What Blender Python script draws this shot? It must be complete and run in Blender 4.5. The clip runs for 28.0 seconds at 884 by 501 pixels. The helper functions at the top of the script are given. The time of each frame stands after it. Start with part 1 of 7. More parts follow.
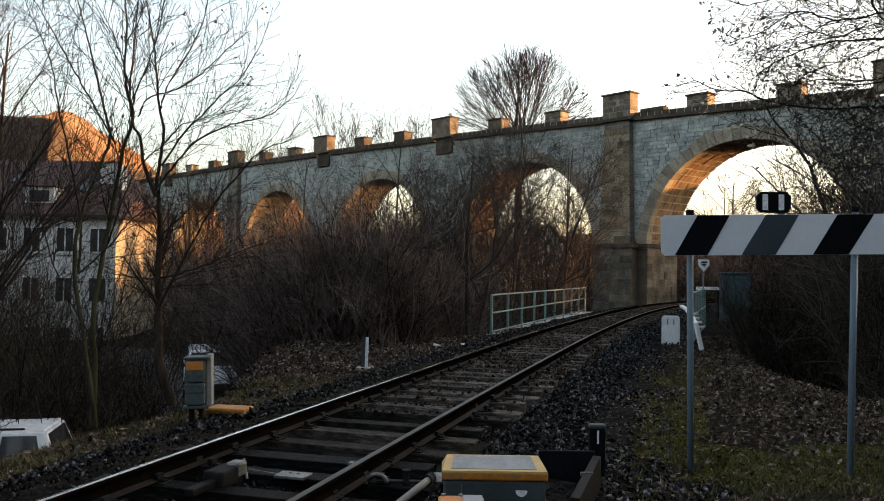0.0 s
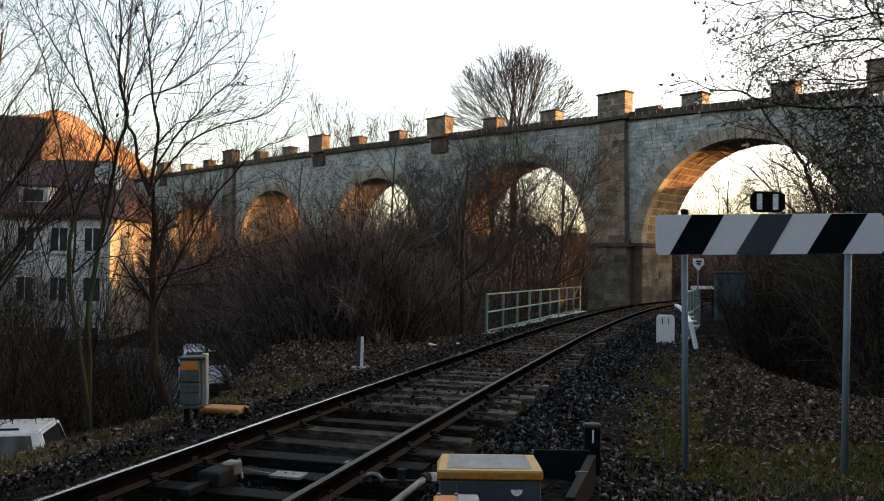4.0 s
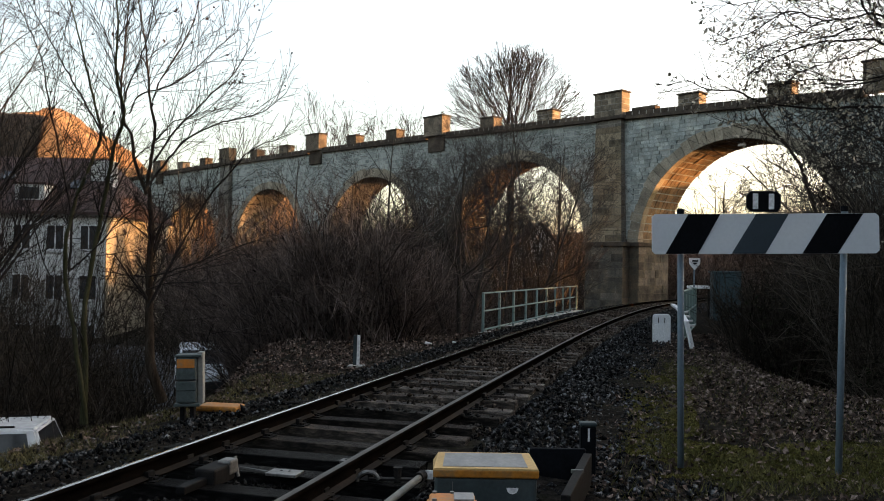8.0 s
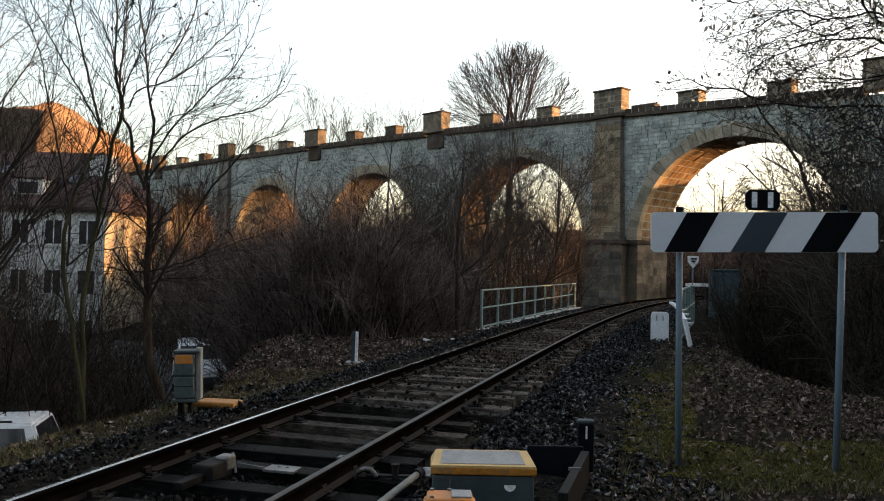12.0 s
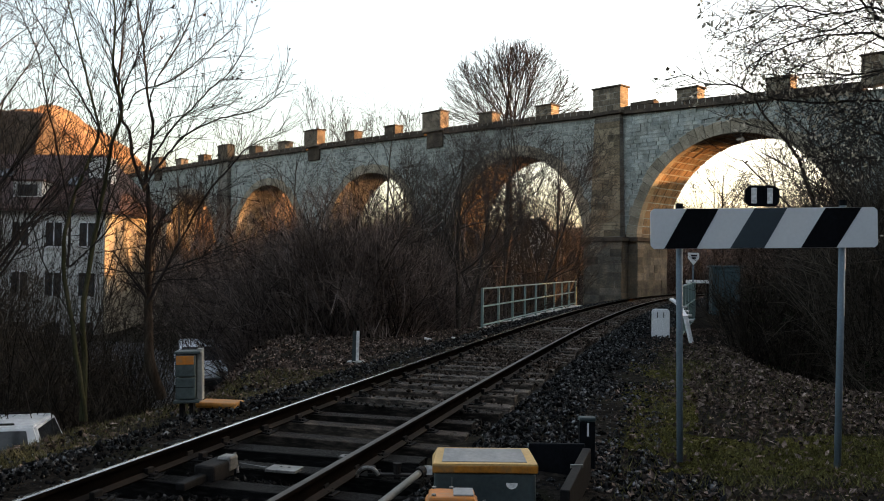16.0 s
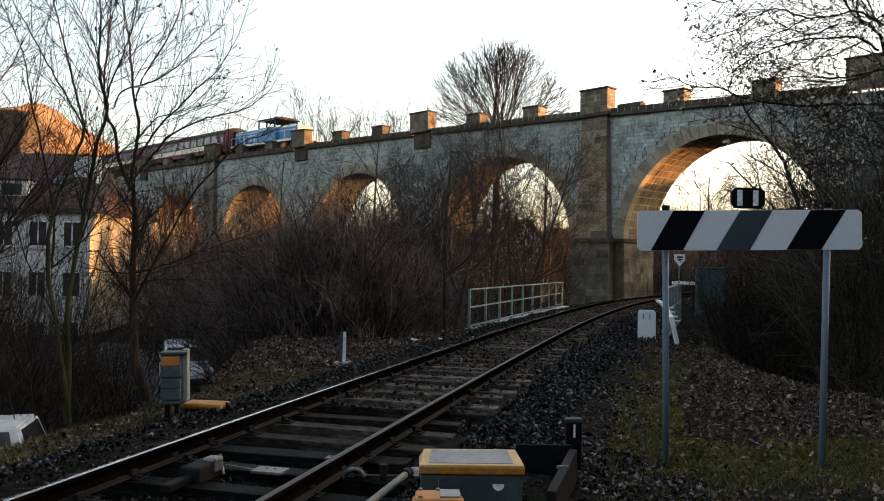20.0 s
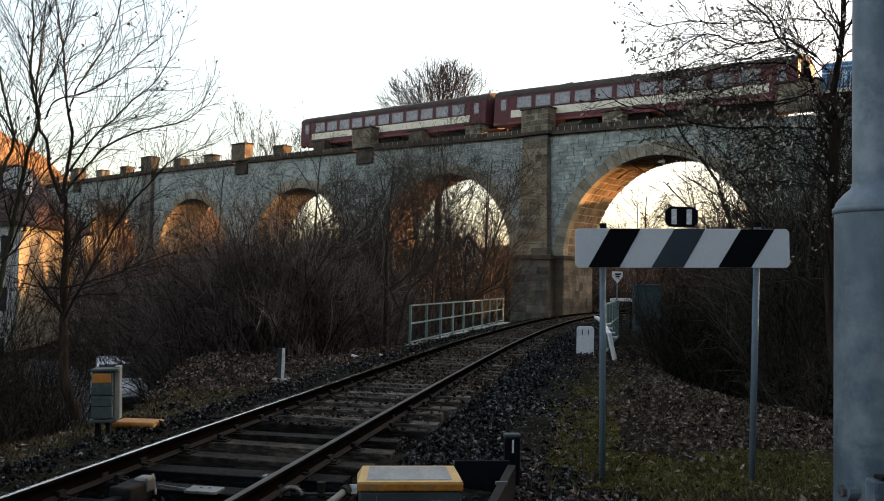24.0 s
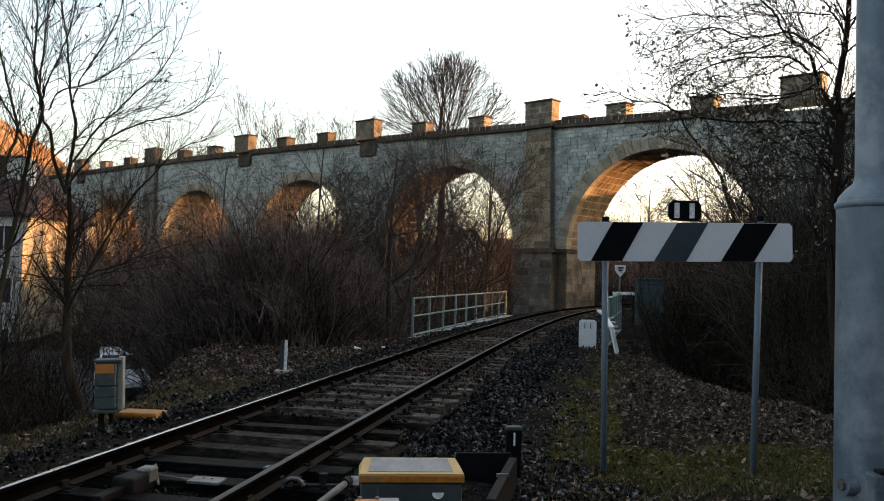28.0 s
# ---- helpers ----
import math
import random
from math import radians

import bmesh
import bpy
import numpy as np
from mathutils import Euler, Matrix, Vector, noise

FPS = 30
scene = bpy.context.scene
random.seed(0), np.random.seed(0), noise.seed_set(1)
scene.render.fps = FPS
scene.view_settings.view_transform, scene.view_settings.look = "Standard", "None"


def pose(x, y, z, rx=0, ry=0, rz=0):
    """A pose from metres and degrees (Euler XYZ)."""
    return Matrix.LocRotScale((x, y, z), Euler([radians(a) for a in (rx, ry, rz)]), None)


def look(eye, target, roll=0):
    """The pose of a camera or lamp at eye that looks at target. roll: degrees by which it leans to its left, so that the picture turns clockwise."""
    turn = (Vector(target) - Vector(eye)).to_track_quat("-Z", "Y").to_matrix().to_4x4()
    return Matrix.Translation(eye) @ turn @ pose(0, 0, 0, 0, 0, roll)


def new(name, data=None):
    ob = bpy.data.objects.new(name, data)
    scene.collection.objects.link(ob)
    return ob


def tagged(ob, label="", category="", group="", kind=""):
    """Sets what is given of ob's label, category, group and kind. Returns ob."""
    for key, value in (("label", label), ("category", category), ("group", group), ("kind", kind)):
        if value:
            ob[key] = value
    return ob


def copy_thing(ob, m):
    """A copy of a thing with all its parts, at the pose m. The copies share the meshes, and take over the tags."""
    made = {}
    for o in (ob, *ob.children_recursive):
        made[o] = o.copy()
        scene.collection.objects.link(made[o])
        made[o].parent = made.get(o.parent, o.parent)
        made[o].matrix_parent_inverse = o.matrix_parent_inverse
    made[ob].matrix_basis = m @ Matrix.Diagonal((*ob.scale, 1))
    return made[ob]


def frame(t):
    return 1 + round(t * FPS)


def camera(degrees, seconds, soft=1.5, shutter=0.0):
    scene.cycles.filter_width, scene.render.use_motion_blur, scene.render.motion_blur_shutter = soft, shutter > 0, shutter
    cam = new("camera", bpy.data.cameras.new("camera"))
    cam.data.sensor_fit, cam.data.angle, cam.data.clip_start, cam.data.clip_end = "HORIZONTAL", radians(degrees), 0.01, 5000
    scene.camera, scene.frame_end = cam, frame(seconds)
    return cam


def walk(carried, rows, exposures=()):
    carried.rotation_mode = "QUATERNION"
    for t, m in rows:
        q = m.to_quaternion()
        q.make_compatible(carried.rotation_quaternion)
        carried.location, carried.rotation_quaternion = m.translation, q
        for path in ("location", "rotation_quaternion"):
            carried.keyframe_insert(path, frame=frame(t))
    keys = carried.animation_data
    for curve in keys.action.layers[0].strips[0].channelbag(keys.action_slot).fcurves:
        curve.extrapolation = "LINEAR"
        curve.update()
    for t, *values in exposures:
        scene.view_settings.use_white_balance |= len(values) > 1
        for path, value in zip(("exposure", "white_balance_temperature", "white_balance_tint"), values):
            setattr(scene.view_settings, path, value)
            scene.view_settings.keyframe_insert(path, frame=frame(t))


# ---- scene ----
cam = camera(56.15, 28.0, 1.0)

# seconds, eye x y z, pan to the right, tilt up, lean to the left (degrees)
PATH = [
    (0.0, -0.000, 0.013, 1.500, -0.57, 1.54, 0.86),
    (0.5, -0.002, 0.006, 1.502, -0.50, 1.89, 0.98),
    (1.0, -0.004, 0.005, 1.501, -0.47, 1.81, 1.11),
    (1.5, -0.001, 0.007, 1.502, -0.37, 1.83, 0.98),
    (2.0, -0.003, 0.003, 1.500, -0.12, 1.65, 1.02),
    (2.5, -0.002, 0.001, 1.503, -0.24, 1.51, 0.90),
    (3.0, -0.005, 0.002, 1.502, -0.21, 1.47, 0.82),
    (3.5, -0.002, 0.008, 1.504, -0.27, 1.47, 0.80),
    (5.5, 0.001, 0.006, 1.501, 0.15, 1.59, 0.93),
    (6.0, 0.001, 0.004, 1.501, 0.28, 1.45, 0.99),
    (6.5, -0.000, 0.011, 1.504, 0.29, 1.41, 1.04),
    (7.0, 0.001, 0.011, 1.503, 0.27, 1.41, 0.94),
    (7.5, 0.003, 0.002, 1.504, 0.17, 1.50, 0.91),
    (8.0, 0.000, 0.000, 1.500, -0.00, 1.42, 0.97),
    (8.5, 0.001, 0.010, 1.501, 0.01, 1.36, 1.00),
    (9.0, 0.002, 0.014, 1.501, 0.18, 1.21, 1.15),
    (9.5, -0.002, 0.021, 1.498, 0.17, 1.13, 1.32),
    (10.0, -0.005, 0.014, 1.499, 0.07, 1.08, 1.28),
    (10.5, -0.002, 0.012, 1.501, -0.04, 1.13, 1.22),
    (11.0, 0.001, 0.010, 1.501, -0.04, 1.13, 1.23),
    (11.5, -0.001, 0.009, 1.500, 0.01, 1.19, 1.22),
    (12.0, 0.001, 0.007, 1.503, 0.09, 1.19, 1.25),
    (12.5, 0.004, 0.008, 1.503, 0.07, 1.15, 1.20),
    (14.5, 0.001, 0.012, 1.501, 0.14, 0.96, 0.98),
    (15.0, 0.001, 0.010, 1.503, 0.18, 0.96, 0.95),
    (15.5, 0.004, 0.005, 1.503, 0.23, 1.12, 0.90),
    (16.0, 0.004, 0.002, 1.500, 0.07, 1.12, 0.74),
    (16.5, 0.005, 0.007, 1.501, 0.08, 0.98, 0.69),
    (17.0, 0.005, 0.016, 1.501, 0.18, 1.04, 0.86),
    (17.5, 0.006, 0.014, 1.503, 0.18, 1.04, 0.86),
    (18.0, 0.003, 0.007, 1.503, 0.39, 1.14, 0.90),
    (18.5, 0.005, 0.007, 1.504, 0.50, 1.14, 0.85),
    (19.0, 0.006, 0.014, 1.505, 0.72, 1.21, 0.85),
    (19.5, 0.003, 0.007, 1.504, 0.85, 1.22, 0.89),
    (20.0, 0.003, 0.009, 1.503, 0.96, 1.18, 0.90),
    (20.5, 0.002, 0.011, 1.501, 0.95, 1.21, 0.99),
    (21.0, 0.002, 0.004, 1.501, 1.07, 1.21, 0.97),
    (21.5, 0.007, -0.018, 1.503, 1.32, 1.32, 0.88),
    (23.5, 0.021, -0.005, 1.505, 4.69, 2.36, 1.08),
    (24.0, 0.016, -0.002, 1.502, 4.96, 2.36, 1.15),
    (24.5, 0.019, -0.002, 1.499, 5.14, 2.13, 1.11),
    (25.0, 0.014, -0.002, 1.499, 5.21, 2.10, 1.15),
    (25.5, 0.018, -0.000, 1.501, 5.08, 2.02, 1.14),
    (26.0, 0.016, 0.000, 1.500, 5.02, 1.91, 1.22),
    (26.5, 0.019, 0.003, 1.500, 5.00, 1.73, 1.25),
    (27.0, 0.020, -0.003, 1.502, 4.82, 1.70, 1.25),
    (27.5, 0.021, -0.003, 1.501, 4.83, 1.83, 1.35),
    (28.0, 0.020, -0.007, 1.501, 4.76, 1.86, 1.44),
]


def sight(x, y, z, pan, tilt, lean):
    p, q = radians(pan), radians(tilt)
    way = Vector((math.sin(p) * math.cos(q), math.cos(p) * math.cos(q), math.sin(q)))
    eye = Vector((x, y, z))
    return look(eye, eye + way, lean)


walk(cam, [(r[0], sight(*r[1:])) for r in PATH], [(0.0, 2.42, 7000, 13), (28.0, 2.42, 7000, 13)])

# ---- light ----
# the low sun stands behind the viaduct, to the right
SUN_WAY = Vector((0.955, 0.27, 0.12)).normalized()
world = bpy.data.worlds.new("sky")
scene.world = world
world.use_nodes = True
wn = world.node_tree
sky = wn.nodes.new("ShaderNodeTexSky")
sky.sky_type, sky.sun_disc = "NISHITA", False
sky.sun_elevation = math.asin(SUN_WAY.z)
sky.sun_rotation = math.atan2(SUN_WAY.x, SUN_WAY.y)
sky.altitude, sky.air_density, sky.dust_density, sky.ozone_density = 250, 1.0, 4.0, 1.0
bg = wn.nodes["Background"]
bg.inputs["Strength"].default_value = 0.15
calm = wn.nodes.new("ShaderNodeHueSaturation")
calm.inputs["Saturation"].default_value = 0.74
wn.links.new(sky.outputs[0], calm.inputs["Color"])
wn.links.new(calm.outputs[0], bg.inputs["Color"])
sun_data = bpy.data.lights.new("sun", "SUN")
sun_data.energy, sun_data.angle, sun_data.color = 5.0, radians(0.55), (1.0, 0.49, 0.18)
sun = new("sun", sun_data)
sun.matrix_world = look(SUN_WAY * 300, (0, 0, 0))


# ---- materials ----
def ramp(nt, fac, stops):
    r = nt.nodes.new("ShaderNodeValToRGB")
    el = r.color_ramp.elements
    while len(el) < len(stops):
        el.new(0.5)
    for e, (p, c) in zip(el, stops):
        e.position, e.color = p, (*c, 1)
    nt.links.new(fac, r.inputs[0])
    return r.outputs[0]


def mixed(nt, kind, fac, a, b):
    m = nt.nodes.new("ShaderNodeMix")
    m.data_type, m.blend_type = "RGBA", kind
    for sock, val in ((m.inputs[0], fac), (m.inputs[6], a), (m.inputs[7], b)):
        if hasattr(val, "is_linked"):
            nt.links.new(val, sock)
        else:
            sock.default_value = val if isinstance(val, float) else (*val, 1)
    return m.outputs[2]


def noise_of(nt, scale, detail=6.0, rough=0.6, stretch=(1, 1, 1), space="Object"):
    co = nt.nodes.new("ShaderNodeTexCoord")
    mp = nt.nodes.new("ShaderNodeMapping")
    mp.inputs["Scale"].default_value = stretch
    n = nt.nodes.new("ShaderNodeTexNoise")
    n.inputs["Scale"].default_value, n.inputs["Detail"].default_value = scale, detail
    n.inputs["Roughness"].default_value = rough
    nt.links.new(co.outputs[space], mp.inputs[0])
    nt.links.new(mp.outputs[0], n.inputs["Vector"])
    return n.outputs["Fac"]


def stuff_mat(name, cols, scale=4.0, fine=40.0, rough=0.85, metal=0.0, bump=0.3, depth=0.01, stretch=(1, 1, 1), vary=0.0, island=0.0, spec=0.4, dirt=None, grain=(0.62, 1.25)):
    """Two scales of noise over a ramp of colours, with relief; vary: object to object, island: piece to piece."""
    m = bpy.data.materials.new(name)
    m.use_nodes = True
    nt = m.node_tree
    b = nt.nodes["Principled BSDF"]
    big, small = noise_of(nt, scale, stretch=stretch), noise_of(nt, fine, stretch=stretch)
    n = len(cols)
    base = ramp(nt, big, [(0.3 + 0.4 * i / max(1, n - 1), c) for i, c in enumerate(cols)])
    tone = ramp(nt, small, [(0.3, (grain[0],) * 3), (0.7, (grain[1],) * 3)])
    col = mixed(nt, "MULTIPLY", 1.0, base, tone)
    if dirt:
        spots = ramp(nt, noise_of(nt, dirt[1], 8, 0.7), [(0.48, (0, 0, 0)), (0.62, (1, 1, 1))])
        col = mixed(nt, "MIX", spots, col, dirt[0])
    for amount, node, out in ((vary, "ShaderNodeObjectInfo", "Random"), (island, "ShaderNodeNewGeometry", "Random Per Island")):
        if amount:
            o = nt.nodes.new(node)
            v = ramp(nt, o.outputs[out], [(0.0, (1 - amount,) * 3), (0.5, (1, 1 - amount * 0.08, 1 - amount * 0.15)), (1.0, (1 + amount,) * 3)])
            col = mixed(nt, "MULTIPLY", 1.0, col, v)
    nt.links.new(col, b.inputs["Base Color"])
    rr = nt.nodes.new("ShaderNodeMapRange")
    rr.inputs["To Min"].default_value, rr.inputs["To Max"].default_value = max(0.05, rough - 0.15), min(1, rough + 0.12)
    nt.links.new(big, rr.inputs["Value"])
    nt.links.new(rr.outputs[0], b.inputs["Roughness"])
    b.inputs["Metallic"].default_value = metal
    b.inputs["Specular IOR Level"].default_value = spec
    if bump:
        bp = nt.nodes.new("ShaderNodeBump")
        bp.inputs["Strength"].default_value, bp.inputs["Distance"].default_value = bump, depth
        nt.links.new(small, bp.inputs["Height"])
        nt.links.new(bp.outputs[0], b.inputs["Normal"])
    return m


def masonry_mat(name, cols, joint, wide, high, gap=0.03):
    """Coursed stone with joints, for faces that lie along local x or y and upright."""
    m = stuff_mat(name, cols, 0.6, 9.0, 0.9, bump=0.5, depth=0.03)
    nt = m.node_tree
    b = nt.nodes["Principled BSDF"]
    co = nt.nodes.new("ShaderNodeTexCoord")
    sp = nt.nodes.new("ShaderNodeSeparateXYZ")
    ad = nt.nodes.new("ShaderNodeMath")
    cb = nt.nodes.new("ShaderNodeCombineXYZ")
    br = nt.nodes.new("ShaderNodeTexBrick")
    nt.links.new(co.outputs["Object"], sp.inputs[0])
    nt.links.new(sp.outputs[0], ad.inputs[0])
    nt.links.new(sp.outputs[1], ad.inputs[1])
    nt.links.new(ad.outputs[0], cb.inputs[0])
    nt.links.new(sp.outputs[2], cb.inputs[1])
    nt.links.new(cb.outputs[0], br.inputs["Vector"])
    br.inputs["Scale"].default_value = 1.0
    br.inputs["Brick Width"].default_value, br.inputs["Row Height"].default_value = wide, high
    br.inputs["Mortar Size"].default_value, br.inputs["Mortar Smooth"].default_value = gap, 0.3
    br.inputs["Color1"].default_value, br.inputs["Color2"].default_value = (0.7, 0.7, 0.7, 1), (1.25, 1.22, 1.18, 1)
    br.inputs["Mortar"].default_value = (*joint, 1)
    old = b.inputs["Base Color"].links[0].from_socket
    tone = mixed(nt, "MULTIPLY", 1.0, old, br.outputs["Color"])
    col = mixed(nt, "MIX", br.outputs["Fac"], tone, joint)
    nt.links.new(col, b.inputs["Base Color"])
    return m


def plain_mat(name, col, rough=0.5, metal=0.0, vary=0.12, scale=6.0, bump=0.08):
    return stuff_mat(name, [tuple(c * (1 - vary) for c in col), col, tuple(min(1, c * (1 + vary)) for c in col)], scale, 60.0, rough, metal, bump, 0.003, grain=(0.85, 1.12))


M = {}
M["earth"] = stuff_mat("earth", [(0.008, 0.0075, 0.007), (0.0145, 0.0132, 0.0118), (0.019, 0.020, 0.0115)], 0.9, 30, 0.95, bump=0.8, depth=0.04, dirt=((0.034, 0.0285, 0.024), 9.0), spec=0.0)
M["grass"] = stuff_mat("grass", [(0.036, 0.037, 0.015), (0.08, 0.077, 0.03), (0.13, 0.115, 0.058)], 2.0, 40, 0.95, bump=0.0, island=0.5, spec=0.0)
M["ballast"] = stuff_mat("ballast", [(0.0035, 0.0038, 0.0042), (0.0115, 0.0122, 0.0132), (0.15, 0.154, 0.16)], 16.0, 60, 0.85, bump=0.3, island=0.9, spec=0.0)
M["leaf"] = stuff_mat("dead_leaf", [(0.018, 0.0135, 0.0122), (0.072, 0.055, 0.048), (0.235, 0.187, 0.163)], 12.0, 30, 0.8, bump=0.1, island=0.9, spec=0.0)
# the web's shade is in this darker rust, the foot's light in the next
M["rail"] = stuff_mat("rail_rust_shaded", [(0.002, 0.0017, 0.0015), (0.004, 0.0032, 0.0027), (0.007, 0.0053, 0.0043)], 3.0, 40, 0.88, 0.0, 0.2, 0.002, spec=0.0)
M["railfoot_lit"] = stuff_mat("rail_foot_rust_lit", [(0.006, 0.0045, 0.0037), (0.013, 0.0095, 0.0075), (0.026, 0.019, 0.0145)], 3.0, 40, 0.8, 0.0, 0.3, 0.002, spec=0.1)
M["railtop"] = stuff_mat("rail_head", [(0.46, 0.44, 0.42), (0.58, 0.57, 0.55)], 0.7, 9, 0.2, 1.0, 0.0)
M["sleeper"] = stuff_mat("sleeper_timber", [(0.016, 0.015, 0.0142), (0.066, 0.059, 0.053), (0.21, 0.182, 0.158)], 5.0, 40, 0.6, bump=1.0, depth=0.03, stretch=(1.2, 6, 6), vary=0.85, spec=0.05, dirt=((0.02, 0.019, 0.018), 3.0))
# darker tone for the sleepers nearest the eye
M["timber"] = stuff_mat("darker_timber", [(0.004, 0.0042, 0.0046), (0.010, 0.0102, 0.0108), (0.045, 0.044, 0.044)], 6.0, 45, 0.5, bump=1.0, depth=0.03, stretch=(1.2, 6, 6), vary=0.6, spec=0.04)
M["stone"] = stuff_mat("spandrel_stone", [(0.165, 0.193, 0.19), (0.262, 0.292, 0.283), (0.36, 0.372, 0.345)], 1.2, 14, 0.92, bump=0.5, depth=0.02, vary=0.2, island=0.14, dirt=((0.13, 0.14, 0.13), 0.7), spec=0.1)
M["sand"] = stuff_mat("sandstone", [(0.12, 0.075, 0.042), (0.185, 0.12, 0.068), (0.24, 0.165, 0.10)], 1.0, 14, 0.92, bump=0.5, depth=0.02, vary=0.25, dirt=((0.09, 0.075, 0.055), 0.8), spec=0.1)
M["mortar"] = stuff_mat("mortar", [(0.22, 0.21, 0.19), (0.31, 0.295, 0.265)], 2.0, 30, 0.95)
M["mason_grey"] = masonry_mat("grey_masonry", [(0.158, 0.182, 0.178), (0.272, 0.299, 0.288)], (0.33, 0.334, 0.31), 0.62, 0.33, 0.02)
M["mason_sand"] = masonry_mat("sand_masonry", [(0.085, 0.077, 0.066), (0.145, 0.133, 0.115)], (0.16, 0.15, 0.135), 0.9, 0.45, 0.02)
M["parapet"] = stuff_mat("parapet_stone", [(0.035, 0.030, 0.026), (0.065, 0.054, 0.045), (0.10, 0.08, 0.062)], 1.2, 20, 0.9, bump=0.5, depth=0.02, vary=0.25, spec=0.0)
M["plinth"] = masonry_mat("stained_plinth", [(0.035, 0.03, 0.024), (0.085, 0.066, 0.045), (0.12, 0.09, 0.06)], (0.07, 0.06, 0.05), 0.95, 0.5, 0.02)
M["ring"] = stuff_mat("ring_stone", [(0.15, 0.13, 0.10), (0.23, 0.20, 0.155), (0.28, 0.25, 0.20)], 1.0, 14, 0.92, bump=0.5, depth=0.02, vary=0.2, spec=0.1)
M["cream_edge"] = plain_mat("faded_yellow", (0.45, 0.29, 0.11), 0.6)
M["bark"] = stuff_mat("bark", [(0.016, 0.012, 0.010), (0.03, 0.023, 0.018), (0.05, 0.04, 0.031)], 4.0, 30, 0.9, bump=0.6, depth=0.02, stretch=(3, 3, 0.6), spec=0.0)
M["greenbark"] = stuff_mat("green_bark", [(0.022, 0.023, 0.013), (0.04, 0.04, 0.023), (0.055, 0.05, 0.034)], 3.0, 30, 0.85, bump=0.5, depth=0.01, stretch=(3, 3, 0.6), spec=0.0)
M["twig"] = stuff_mat("twig", [(0.018, 0.0155, 0.0145), (0.034, 0.029, 0.0265)], 1.0, 20, 0.85, bump=0.0, spec=0.0)
M["greybark"] = stuff_mat("grey_bark", [(0.03, 0.026, 0.023), (0.055, 0.047, 0.041), (0.085, 0.073, 0.063)], 4.0, 30, 0.9, bump=0.6, depth=0.02, stretch=(3, 3, 0.6), spec=0.0)
M["greytwig"] = stuff_mat("grey_twig", [(0.036, 0.031, 0.028), (0.066, 0.057, 0.051)], 1.0, 20, 0.85, bump=0.0, spec=0.0)
M["brush"] = stuff_mat("brushwood", [(0.033, 0.027, 0.0248), (0.088, 0.0715, 0.066), (0.18, 0.15, 0.139)], 0.9, 10, 0.9, bump=0.0, island=0.85, spec=0.0)
M["seed"] = stuff_mat("seed_pods", [(0.24, 0.20, 0.15), (0.46, 0.41, 0.33)], 2.0, 10, 0.8, bump=0.0, island=0.5)
M["steel"] = stuff_mat("galvanised", [(0.058, 0.085, 0.110), (0.088, 0.120, 0.150), (0.125, 0.156, 0.186)], 2.2, 18, 0.55, 0.2, 0.15, 0.004, grain=(0.85, 1.12), dirt=((0.17, 0.20, 0.225), 3.4), stretch=(1, 1, 0.5))
M["postpaint"] = plain_mat("post_paint", (0.085, 0.12, 0.15), 0.6, 0.2)
M["teal"] = plain_mat("dark_teal_sheet", (0.02, 0.042, 0.05), 0.6)
M["white"] = stuff_mat("white_paint", [(0.50, 0.52, 0.54), (0.62, 0.63, 0.64), (0.70, 0.70, 0.70)], 2.0, 30, 0.5, bump=0.03, dirt=((0.52, 0.53, 0.53), 1.2))
M["black"] = stuff_mat("black_paint", [(0.0035, 0.004, 0.005), (0.006, 0.007, 0.009)], 3.0, 30, 0.5, bump=0.05, spec=0.03)
M["green"] = plain_mat("pale_green_paint", (0.16, 0.235, 0.225), 0.6)
M["boxgrey"] = stuff_mat("box_grey", [(0.021, 0.031, 0.034), (0.033, 0.046, 0.049), (0.05, 0.063, 0.064)], 3.0, 30, 0.6, bump=0.1, grain=(0.8, 1.15), spec=0.2)
M["lidgrey"] = stuff_mat("lid_grey", [(0.16, 0.165, 0.165), (0.21, 0.215, 0.215), (0.27, 0.27, 0.26)], 5.0, 30, 0.7, bump=0.1, grain=(0.85, 1.12))
M["yellow"] = stuff_mat("yellow_paint", [(0.27, 0.10, 0.007), (0.34, 0.13, 0.010), (0.38, 0.16, 0.02)], 3.0, 30, 0.6, bump=0.08, dirt=((0.19, 0.10, 0.035), 6.0))
M["orange"] = stuff_mat("orange_paint", [(0.40, 0.13, 0.015), (0.52, 0.18, 0.02)], 3.0, 30, 0.55, bump=0.08, grain=(0.8, 1.1), dirt=((0.30, 0.15, 0.06), 9.0))
M["iron"] = stuff_mat("dark_iron", [(0.005, 0.005, 0.0053), (0.011, 0.0105, 0.0105), (0.024, 0.021, 0.019)], 4.0, 40, 0.65, 0.1, 0.3, 0.004, spec=0.05)
M["metal"] = stuff_mat("worn_metal", [(0.07, 0.068, 0.065), (0.15, 0.146, 0.14), (0.24, 0.235, 0.225)], 14.0, 50, 0.5, 0.5, 0.1, 0.002)
M["tarp"] = stuff_mat("lever_pipe", [(0.10, 0.098, 0.09), (0.19, 0.185, 0.17)], 12.0, 60, 0.6, bump=0.1)
M["conc"] = stuff_mat("concrete", [(0.30, 0.29, 0.27), (0.42, 0.41, 0.38), (0.5, 0.49, 0.46)], 3.0, 30, 0.9, bump=0.3)
M["blue"] = stuff_mat("loco_blue", [(0.03, 0.16, 0.36), (0.045, 0.21, 0.44)], 1.0, 12, 0.45, bump=0.0)
M["darkgrille"] = plain_mat("dark_grille", (0.012, 0.03, 0.07), 0.6)
